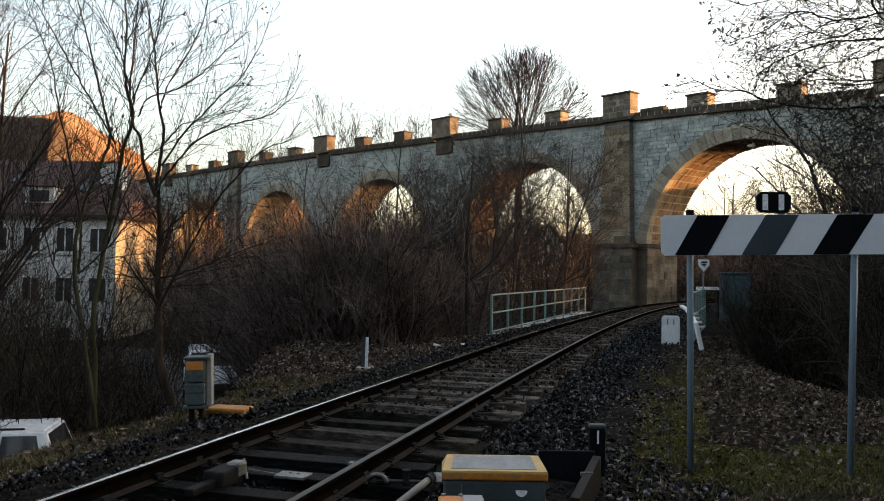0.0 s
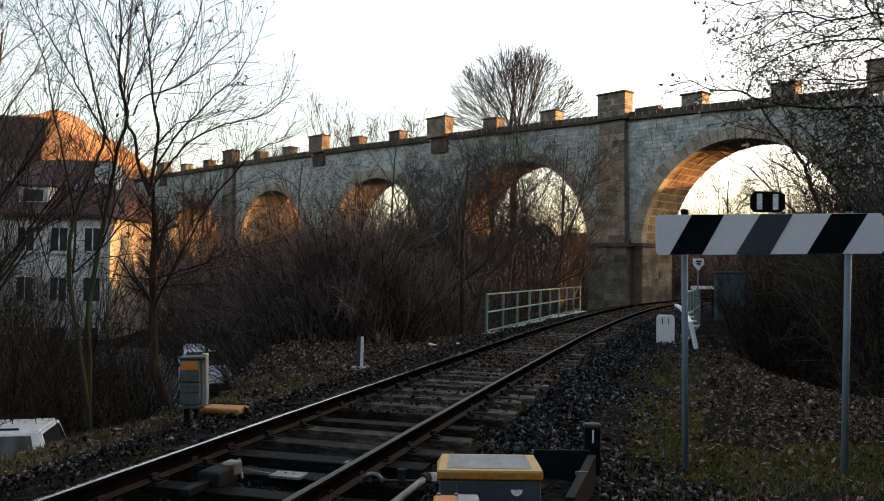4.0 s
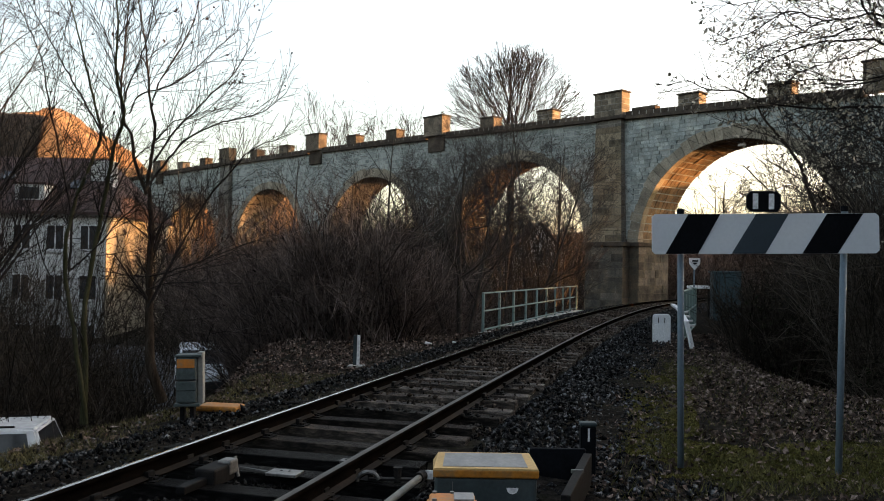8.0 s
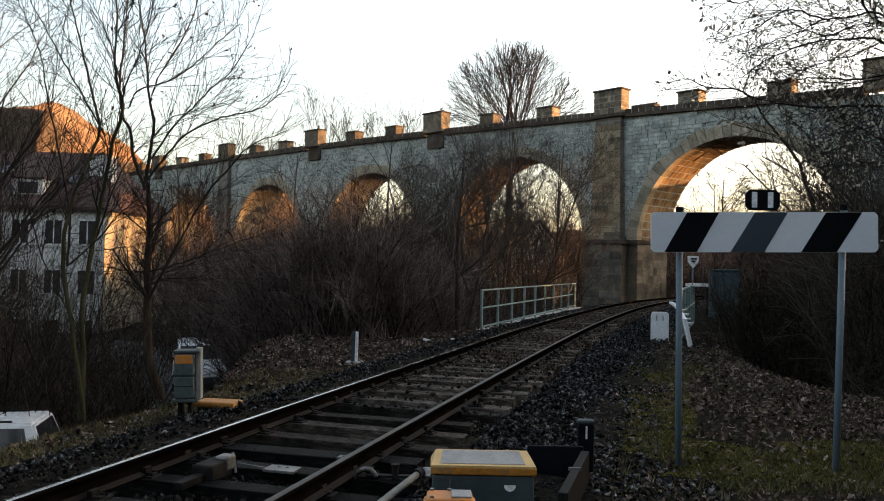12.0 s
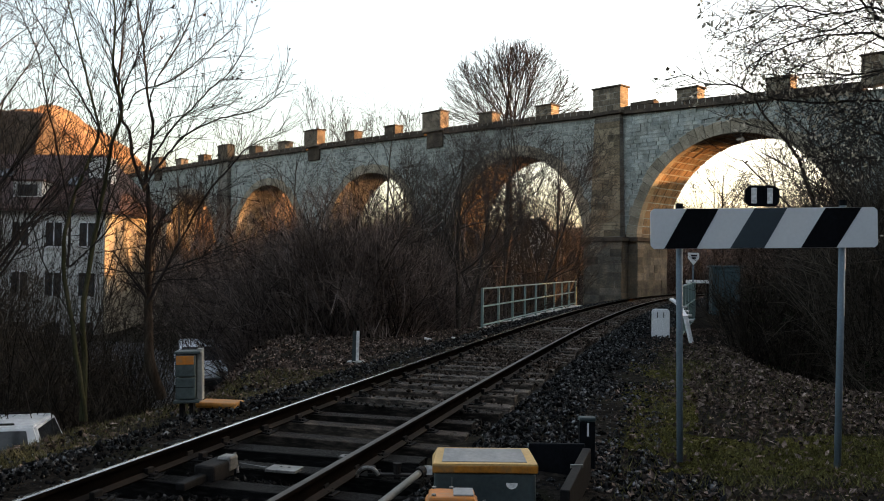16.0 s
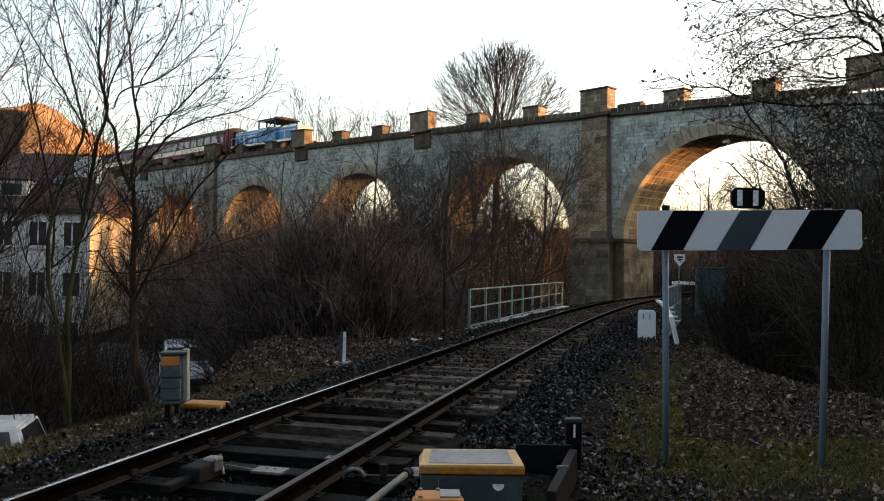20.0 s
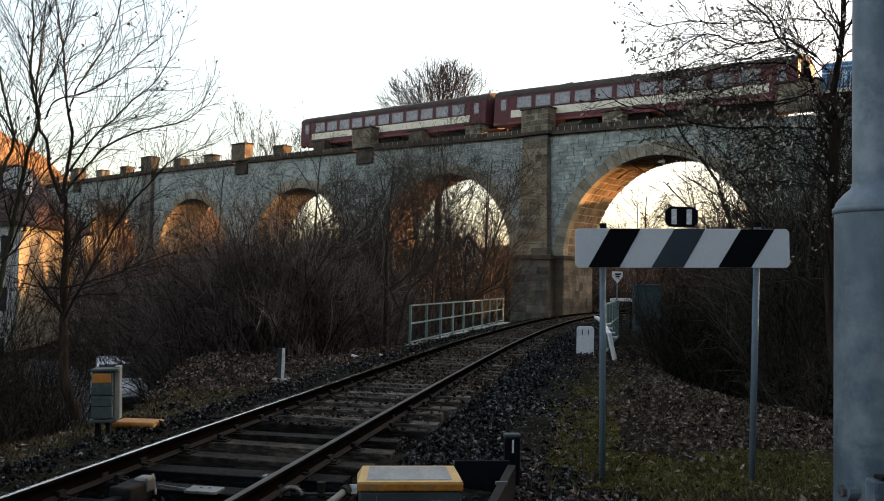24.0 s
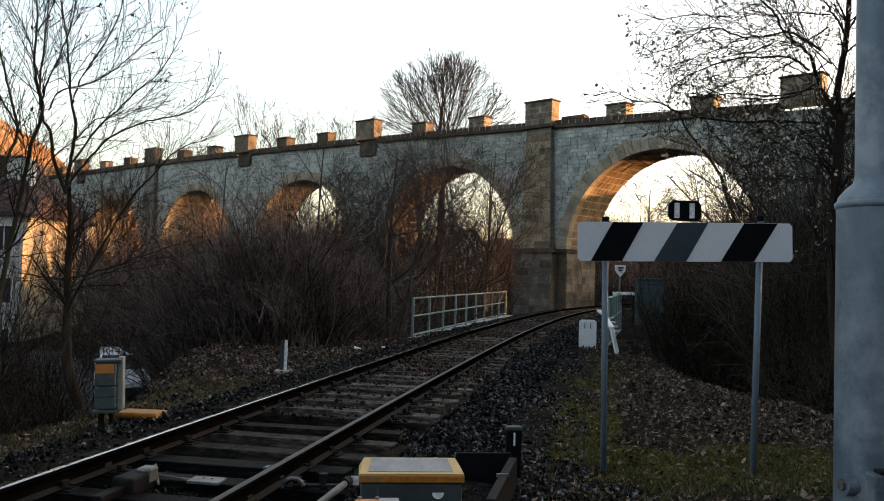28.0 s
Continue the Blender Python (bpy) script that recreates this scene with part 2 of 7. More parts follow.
M["lightblue"] = plain_mat("loco_light_blue", (0.36, 0.56, 0.70), 0.45)
M["red"] = stuff_mat("coach_red", [(0.085, 0.026, 0.032), (0.12, 0.038, 0.044)], 0.8, 12, 0.5, bump=0.0, spec=0.12)
M["cream"] = plain_mat("coach_cream", (0.62, 0.56, 0.44), 0.45)
M["roofbrown"] = stuff_mat("coach_roof", [(0.05, 0.04, 0.036), (0.085, 0.066, 0.058)], 0.8, 12, 0.8, bump=0.0, spec=0.05)
M["redline"] = plain_mat("red_sill", (0.16, 0.024, 0.024), 0.6)
M["glass"] = stuff_mat("dark_glass", [(0.02, 0.022, 0.026), (0.035, 0.038, 0.042)], 1.0, 5, 0.18, 0.0, 0.0, spec=0.5)
M["cabglass"] = bpy.data.materials.new("clear_glass")
M["cabglass"].use_nodes = True
_g = M["cabglass"].node_tree.nodes["Principled BSDF"]
_g.inputs["Base Color"].default_value = (0.95, 0.96, 0.95, 1)
_g.inputs["Transmission Weight"].default_value, _g.inputs["Roughness"].default_value, _g.inputs["IOR"].default_value = 1.0, 0.02, 1.05
M["tiles"] = stuff_mat("roof_tiles", [(0.022, 0.012, 0.011), (0.038, 0.019, 0.017), (0.06, 0.032, 0.027)], 0.8, 12, 0.85, bump=0.4, depth=0.03, vary=0.25)
M["plaster"] = stuff_mat("plaster", [(0.44, 0.44, 0.43), (0.57, 0.565, 0.55)], 0.5, 8, 0.9, bump=0.1)
M["creamwall"] = stuff_mat("cream_plaster", [(0.25, 0.225, 0.175), (0.33, 0.30, 0.235)], 0.5, 8, 0.9, bump=0.1)
M["rock"] = stuff_mat("rock", [(0.07, 0.042, 0.026), (0.15, 0.095, 0.055), (0.22, 0.15, 0.09)], 0.12, 1.2, 0.95, bump=0.8, depth=0.6, spec=0.1)
M["wood"] = stuff_mat("hillside", [(0.035, 0.026, 0.02), (0.06, 0.045, 0.034), (0.07, 0.06, 0.04)], 0.1, 1.5, 0.95, bump=0.6, depth=0.4, spec=0.1)
M["carwhite"] = plain_mat("car_white", (0.62, 0.64, 0.66), 0.25)
M["rubber"] = plain_mat("rubber", (0.02, 0.02, 0.02), 0.85)
M["asphalt"] = stuff_mat("asphalt", [(0.03, 0.031, 0.033), (0.05, 0.051, 0.054)], 1.0, 30, 0.9, bump=0.3, dirt=((0.13, 0.135, 0.145), 5.0))
# darker head for the right rail: its weaker sky reflection put into the colour
M["railtop_dim"] = stuff_mat("dim_reflection_rail_head", [(0.03, 0.024, 0.02), (0.055, 0.045, 0.038)], 0.9, 9, 0.5, 0.6, 0.0)
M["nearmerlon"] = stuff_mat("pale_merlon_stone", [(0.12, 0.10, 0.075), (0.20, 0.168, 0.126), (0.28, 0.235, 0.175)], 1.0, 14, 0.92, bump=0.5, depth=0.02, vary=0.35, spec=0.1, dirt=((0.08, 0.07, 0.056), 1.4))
M["merlon"] = stuff_mat("merlon_stone_shaded", [(0.075, 0.062, 0.048), (0.12, 0.098, 0.074), (0.17, 0.14, 0.105)], 1.0, 14, 0.92, bump=0.5, depth=0.02, vary=0.4, spec=0.1, dirt=((0.055, 0.048, 0.04), 1.4))
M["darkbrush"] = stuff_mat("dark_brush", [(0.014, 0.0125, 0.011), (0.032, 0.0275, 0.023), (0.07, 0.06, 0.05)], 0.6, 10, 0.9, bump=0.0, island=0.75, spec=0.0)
M["greybrush"] = stuff_mat("grey_brush", [(0.03, 0.0265, 0.0225), (0.058, 0.051, 0.043), (0.10, 0.088, 0.073)], 0.6, 10, 0.9, bump=0.0, island=0.7, spec=0.0)
M["deadleaf"] = stuff_mat("hanging_leaf", [(0.012, 0.009, 0.008), (0.03, 0.02, 0.016)], 8.0, 30, 0.85, bump=0.0, island=0.6, spec=0.0)
M["ivy"] = stuff_mat("added_dark_leaf", [(0.007, 0.010, 0.006), (0.013, 0.017, 0.010), (0.022, 0.022, 0.012)], 1.5, 10, 0.7, bump=0.0, island=0.6, spec=0.0)
M["boardwhite"] = stuff_mat("enamel_white", [(0.44, 0.47, 0.50), (0.50, 0.53, 0.56), (0.54, 0.56, 0.58)], 1.2, 30, 0.4, bump=0.0, grain=(0.95, 1.04))
M["black_sheen"] = stuff_mat("black_paint_sheen", [(0.020, 0.031, 0.040), (0.028, 0.042, 0.053)], 2.0, 30, 0.4, bump=0.0, grain=(0.9, 1.1))
M["winframe"] = plain_mat("window_frame", (0.12, 0.09, 0.09), 0.6)
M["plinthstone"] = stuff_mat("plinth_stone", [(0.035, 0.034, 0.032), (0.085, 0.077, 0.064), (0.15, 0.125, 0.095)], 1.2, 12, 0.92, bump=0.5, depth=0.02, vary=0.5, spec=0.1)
M["pilaster"] = stuff_mat("pilaster_stone", [(0.13, 0.108, 0.075), (0.21, 0.172, 0.12), (0.30, 0.245, 0.17)], 1.0, 14, 0.92, bump=0.5, depth=0.02, vary=0.4, spec=0.1, dirt=((0.07, 0.06, 0.045), 1.0))
M["drygrass"] = stuff_mat("dry_grass", [(0.038, 0.036, 0.017), (0.08, 0.073, 0.035), (0.13, 0.112, 0.06)], 2.0, 40, 0.95, bump=0.0, island=0.5, spec=0.0)
M["moss"] = stuff_mat("moss", [(0.035, 0.035, 0.012), (0.085, 0.08, 0.026), (0.145, 0.125, 0.05)], 3.0, 40, 0.95, bump=0.0, island=0.6, spec=0.0)
M["coachglass"] = stuff_mat("coach_glass", [(0.13, 0.125, 0.15), (0.20, 0.19, 0.215)], 1.0, 5, 0.25, 0.0, 0.0, spec=0.5)
M["cabgrey"] = stuff_mat("cabinet_grey", [(0.034, 0.046, 0.047), (0.056, 0.072, 0.071), (0.085, 0.10, 0.097)], 5.0, 30, 0.6, bump=0.1, grain=(0.8, 1.15), spec=0.2)
M["casing"] = stuff_mat("casing_grey", [(0.16, 0.165, 0.155), (0.23, 0.23, 0.215)], 4.0, 30, 0.7, bump=0.1, grain=(0.8, 1.15))
# near-black bed stone: the shade of the near gaps put into the colour
M["bedblack"] = stuff_mat("gap_shade_ballast", [(0.003, 0.003, 0.003), (0.008, 0.0075, 0.007), (0.06, 0.056, 0.052)], 16.0, 60, 0.8, bump=0.3, island=0.9, spec=0.05)
M["bedstone"] = stuff_mat("rusty_ballast", [(0.010, 0.0085, 0.0074), (0.04, 0.0325, 0.0275), (0.17, 0.142, 0.122)], 16.0, 60, 0.9, bump=0.3, island=0.9, spec=0.0)


# ---- tools ----
def part(name, bm, mat, parent=None, label="", smooth=False, m=None):
    me = bpy.data.meshes.new(name)
    bm.normal_update()
    bm.to_mesh(me)
    bm.free()
    return place(name, me, mat, parent, label, smooth, m)


def place(name, me, mat, parent=None, label="", smooth=False, m=None):
    if mat and not me.materials:
        me.materials.append(M[mat])
    if smooth and me.polygons:
        me.polygons.foreach_set("use_smooth", [True] * len(me.polygons))
    ob = new(name, me)
    if parent:
        ob.parent = parent
    if m is not None:
        ob.matrix_basis = m
    return tagged(ob, label)


def thing(name, m, label, category, group="", kind=""):
    ob = new(name)
    ob.matrix_basis = m
    return tagged(ob, label, category, group, kind)


def box(bm, x0, x1, y0, y1, z0, z1, bevel=0.0, m=None):
    """A box, its edges rounded off by bevel, added to bm."""
    mat = Matrix.Translation(((x0 + x1) / 2, (y0 + y1) / 2, (z0 + z1) / 2)) @ Matrix.Diagonal((x1 - x0, y1 - y0, z1 - z0, 1))
    if m is not None:
        mat = m @ mat
    r = bmesh.ops.create_cube(bm, size=1, matrix=mat)
    if bevel:
        es = list({e for v in r["verts"] for e in v.link_edges})
        bmesh.ops.bevel(bm, geom=es, offset=bevel, segments=2, profile=0.5, affect="EDGES")
    return bm


def boxed(*a, **k):
    return box(bmesh.new(), *a, **k)


def rod(bm, a, b, r0, r1=None, n=8):
    """A round bar from a to b."""
    a, b = Vector(a), Vector(b)
    r1 = r0 if r1 is None else r1
    d = b - a
    m = Matrix.Translation((a + b) / 2) @ d.to_track_quat("Z", "Y").to_matrix().to_4x4()
    bmesh.ops.create_cone(bm, cap_ends=True, segments=n, radius1=r0, radius2=r1, depth=d.length, matrix=m)
    return bm


def rodded(*a, **k):
    return rod(bmesh.new(), *a, **k)


def prism(bm, pts, depth, m=None):
    """A flat outline (x, z) drawn out along y by depth."""
    lo = [bm.verts.new((x, 0, z)) for x, z in pts]
    hi = [bm.verts.new((x, depth, z)) for x, z in pts]
    n = len(pts)
    bm.faces.new(lo)
    bm.faces.new(hi[::-1])
    for i in range(n):
        j = (i + 1) % n
        bm.faces.new((lo[j], lo[i], hi[i], hi[j]))
    if m is not None:
        bmesh.ops.transform(bm, matrix=m, verts=lo + hi)
    bmesh.ops.recalc_face_normals(bm, faces=bm.faces)
    return bm


def cloud(verts, faces, name):
    """A mesh from numpy arrays of points and of triangles."""
    me = bpy.data.meshes.new(name)
    verts, faces = np.asarray(verts, np.float32), np.asarray(faces, np.int32)
    k = faces.shape[1]
    me.vertices.add(len(verts))
    me.vertices.foreach_set("co", verts.ravel())
    me.loops.add(len(faces) * k)
    me.loops.foreach_set("vertex_index", faces.ravel())
    me.polygons.add(len(faces))
    me.polygons.foreach_set("loop_start", np.arange(0, len(faces) * k, k, dtype=np.int32))
    me.update(calc_edges=True)
    return me


def spread(tv, tf, centres, sizes, rng, flat=0.0):
    """Many copies of a small solid, each turned and squashed by chance, in one mesh."""
    n, k = len(centres), len(tv)
    q = rng.normal(size=(n, 4))
    if flat:
        q[:, 1:3] *= flat
    q /= np.linalg.norm(q, axis=1)[:, None]
    w, x, y, z = q.T
    R = np.stack([1 - 2 * (y * y + z * z), 2 * (x * y - w * z), 2 * (x * z + w * y), 2 * (x * y + w * z), 1 - 2 * (x * x + z * z), 2 * (y * z - w * x),
                  2 * (x * z - w * y), 2 * (y * z + w * x), 1 - 2 * (x * x + y * y)], 1).reshape(n, 3, 3)
    v = tv[None] * (0.45 + 1.0 * rng.random((n, 1, 3))) * (1 + 0.5 * (rng.random((n, k, 1)) - 0.5)) * np.asarray(sizes)[:, None, None]
    v = np.einsum("nij,nkj->nki", R, v) + np.asarray(centres)[:, None]
    f = tf[None] + (np.arange(n) * k)[:, None, None]
    return v.reshape(-1, 3), f.reshape(-1, tf.shape[1])


OCTA_V = np.array([(1, 0, 0), (-1, 0, 0), (0, 1, 0), (0, -1, 0), (0, 0, 0.8), (0, 0, -0.8)], float) * 0.5
OCTA_F = np.array([(0, 2, 4), (2, 1, 4), (1, 3, 4), (3, 0, 4), (2, 0, 5), (1, 2, 5), (3, 1, 5), (0, 3, 5)])
LEAF_V = np.array([(0, -0.5, 0), (0.28, 0.05, 0.09), (0, 0.55, 0.02), (-0.28, 0.05, 0.1)], float)
LEAF_F = np.array([(0, 1, 2), (0, 2, 3)])

# ---- the lie of the land ----
def smooth(a, b, x):
    t = np.clip((x - a) / (b - a), 0, 1)
    return t * t * (3 - 2 * t)


# centre line of the track near the ground: heading (degrees from +y to +x) against length along it
HEAD_S = (-60, 0, 15, 30, 40, 50, 62, 90, 140)
HEAD_A = (13.0, 15.8, 17.0, 20.0, 24.0, 33.0, 46.0, 58.0, 62.0)
LINE_S = np.arange(-60, 140, 0.25)
_a = np.radians(np.interp(LINE_S, HEAD_S, HEAD_A))
_x, _y = np.cumsum(np.sin(_a)) * 0.25, np.cumsum(np.cos(_a)) * 0.25
_i = int(np.argmin(abs(LINE_S)))
LINE = np.stack([_x - _x[_i] - 1.90, _y - _y[_i] + 5.09], 1)


def on_line(s, d=0.0):
    """The place at length s along the track, d metres to its right, and the heading there."""
    x, y, a = np.interp(s, LINE_S, LINE[:, 0]), np.interp(s, LINE_S, LINE[:, 1]), np.interp(s, LINE_S, _a)
    return x + np.cos(a) * d, y - np.sin(a) * d, a


def line_frame(x, y):
    """Length along the track and distance to its right."""
    P = np.stack([np.ravel(x), np.ravel(y)], 1)
    j = np.concatenate([np.argmin(((p[:, None] - LINE[None, ::4]) ** 2).sum(2), 1) for p in np.array_split(P, max(1, len(P) // 4000))]) * 4
    a = _a[j]
    q = P - LINE[j]
    return (LINE_S[j]).reshape(np.shape(x)), (q[:, 0] * np.cos(a) - q[:, 1] * np.sin(a)).reshape(np.shape(x))


# viaduct frame: k along the parapet to the right, v into its depth
VIA_O = Vector((10.126, 55.0, 0.0))
VIA_A = math.degrees(math.atan2(-0.72587, 0.68783))
VIA_M = Matrix.Translation(VIA_O) @ pose(0, 0, 0, 0, 0, VIA_A)
CU, SU = 0.68783, -0.72587
BAY, PIER0 = 16.8, 1.25


def via_kv(x, y):
    dx, dy = x - VIA_O.x, y - VIA_O.y
    return dx * CU + dy * SU, -dx * SU + dy * CU


def crest(k):
    """Height of the tall merlons over the pier heads along the viaduct."""
    c = np.clip(k, -62, 40)
    return 13.42 - 0.036 * c - 0.00028 * c * c


def land(x, y):
    x, y = np.asarray(x, float), np.asarray(y, float)
    s, d = line_frame(x, y)
    k, v = via_kv(x, y)
    left = np.interp(s, (-20, 6, 7.5, 10, 14, 16, 19, 44, 60), (3.2, 2.75, 3.15, 4.4, 6.2, 6.4, 3.0, 3.0, 5.0))
    right = np.interp(s, (-20, -5, 7, 12, 16, 60), (14, 11, 6.7, 4.4, 3.7, 4.6))
    h = np.full_like(x, -0.33)
    h += 0.02 * (1 - smooth(1.35, 2.3, abs(d))) + 0.13 * smooth(1.2, 1.5, abs(d)) * (1 - smooth(1.7, 2.5, abs(d)))
    h = h - 2.4 * smooth(0, 2.6, -d - left) - 1.7 * smooth(0, 4.0, d - right)
    q = x - 0.58 * y
    h = h + 12.0 * smooth(5, 24, q) * (1 - smooth(-4, 8, v)) * smooth(-60, -15, y + 0.6 * x)
    # unseen rise behind the eye, added to cut sky light on the ground
    h = h + 26.0 * smooth(15, 52, -y) * smooth(4.5, 11, abs(d))
    # unseen mound off to the right, added to keep low sun off the pier
    h = h + 13.0 * np.exp(-((x - 44) ** 2 + (y - 62) ** 2) / 130.0)
    far = np.hypot(x - 10, y - 40)
    h = h + smooth(120, 420, far) * 14
    near = 1 - smooth(25, 60, np.hypot(x, y))
    n1 = np.sin(x * 1.7 + 0.6 * np.sin(y * 1.3)) * np.sin(y * 1.9 + 0.5 * np.sin(x * 2.3))
    n2 = np.sin(x * 0.41 + 1.0) * np.sin(y * 0.37 + 2.0)
    h = h + 0.025 * n1 * smooth(1.8, 3.0, abs(d)) + 0.18 * n2 * smooth(4, 12, abs(d)) * (1 - near * 0.6)
    return h


def at_land(x, y):
    return float(land(np.array([x]), np.array([y]))[0])


def grid_axis(lo, hi, mid, fine, n):
    u = np.linspace(-1, 1, n)
    w = np.sinh(u * 4.2) / np.sinh(4.2)
    return np.sort(mid + np.where(w < 0, w * (mid - lo), w * (hi - mid)) + u * fine)


gx, gy = grid_axis(-900, 900, 0, 14, 240), grid_axis(-500, 1400, 13, 14, 260)
X, Y = np.meshgrid(gx, gy)
gv = np.stack([X.ravel(), Y.ravel(), land(X, Y).ravel()], 1)
ii = np.arange(len(gx) * len(gy)).reshape(len(gy), len(gx))
gf = np.stack([ii[:-1, :-1], ii[:-1, 1:], ii[1:, 1:], ii[1:, :-1]], 2).reshape(-1, 4)
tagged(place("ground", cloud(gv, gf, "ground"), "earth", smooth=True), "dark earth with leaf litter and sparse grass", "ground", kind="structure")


# ---- viaduct ----
viaduct = thing("viaduct", VIA_M, "long grey and sandstone railway viaduct with round arches and merlons", "viaduct", kind="structure")
DEPTH, ARCH_R, RING = 3.6, 6.3, 0.78


def spring_of(b):
    return 3.2 + 0.14 * b - 0.035 * b * b


def arch_mid(b):
    """Middle of the arch of bay b; bay 0 lies to the right of the pier nearest to the track."""
    return PIER0 + BAY / 2 - BAY * b


def bay_wall(b):
    c, z0 = arch_mid(b), spring_of(b)
    bm = bmesh.new()
    ks = [c - BAY / 2] + [c - (ARCH_R + 0.04) * math.cos(a) for a in np.linspace(0, math.pi, 41)] + [c + BAY / 2]
    rows = []
    for k in ks:
        dx = min(abs(k - c), ARCH_R + 0.04)
        lo = z0 + math.sqrt(max(0, (ARCH_R + 0.04) ** 2 - dx * dx))
        hi = float(crest(k)) - 1.8
        rows.append([bm.verts.new((k, 0.06, lo)), bm.verts.new((k, 0.06, hi)), bm.verts.new((k, DEPTH - 0.06, hi)), bm.verts.new((k, DEPTH - 0.06, lo))])
    for a, d in zip(rows, rows[1:]):
        for i in range(4):
            j = (i + 1) % 4
            bm.faces.new((a[i], a[j], d[j], d[i]))
    bm.faces.new(rows[0])
    bm.faces.new(rows[-1][::-1])
    bmesh.ops.recalc_face_normals(bm, faces=bm.faces)
    part("spandrel_wall", bm, "mason_grey", viaduct)


def wedge(c, z0, r0, r1, a0, a1, v0, v1):
    """A wedge-shaped arch stone between two radii and two angles."""
    bm = bmesh.new()
    ring = []
    for v in (v0, v1):
        for r, a in ((r0, a0), (r0, a1), (r1, a1), (r1, a0)):
            ring.append(bm.verts.new((c - r * math.cos(a), v, z0 + r * math.sin(a))))
    for f in ((0, 1, 2, 3), (7, 6, 5, 4), (0, 4, 5, 1), (1, 5, 6, 2), (2, 6, 7, 3), (3, 7, 4, 0)):
        bm.faces.new([ring[i] for i in f])
    bmesh.ops.recalc_face_normals(bm, faces=bm.faces)
    return bm


def arch_ring(b, stones, courses):
    c, z0 = arch_mid(b), spring_of(b)
    rng = random.Random(b + 5)
    for i in range(stones):
        a0, a1 = math.pi * i / stones + 0.002, math.pi * (i + 1) / stones - 0.002
        part("arch_stone", wedge(c, z0, ARCH_R - 0.0, ARCH_R + RING + rng.uniform(-0.12, 0.1), a0, a1, -0.02 - rng.random() * 0.03, 0.5), "ring", viaduct)
        for j in range(courses):
            w = (DEPTH - 0.5) / courses
            v0 = 0.5 + w * j + 0.02
            part("vault_stone", wedge(c, z0, ARCH_R + rng.uniform(0, 0.035), ARCH_R + 0.3, a0 + 0.004, a1 - 0.004, v0, v0 + w - 0.045), "sand", viaduct)
    if not courses:
        bm = bmesh.new()
        n = 40
        rr = [[bm.verts.new((c - r * math.cos(math.pi * i / n), v, z0 + r * math.sin(math.pi * i / n))) for r, v in ((ARCH_R + 0.02, 0.45), (ARCH_R + 0.02, DEPTH), (ARCH_R + 0.3, DEPTH), (ARCH_R + 0.3, 0.45))] for i in range(n + 1)]
        for p, q in zip(rr, rr[1:]):
            for i in range(4):
                bm.faces.new((p[i], p[(i + 1) % 4], q[(i + 1) % 4], q[i]))
        bmesh.ops.recalc_face_normals(bm, faces=bm.faces)
        part("vault", bm, "mason_sand", viaduct)


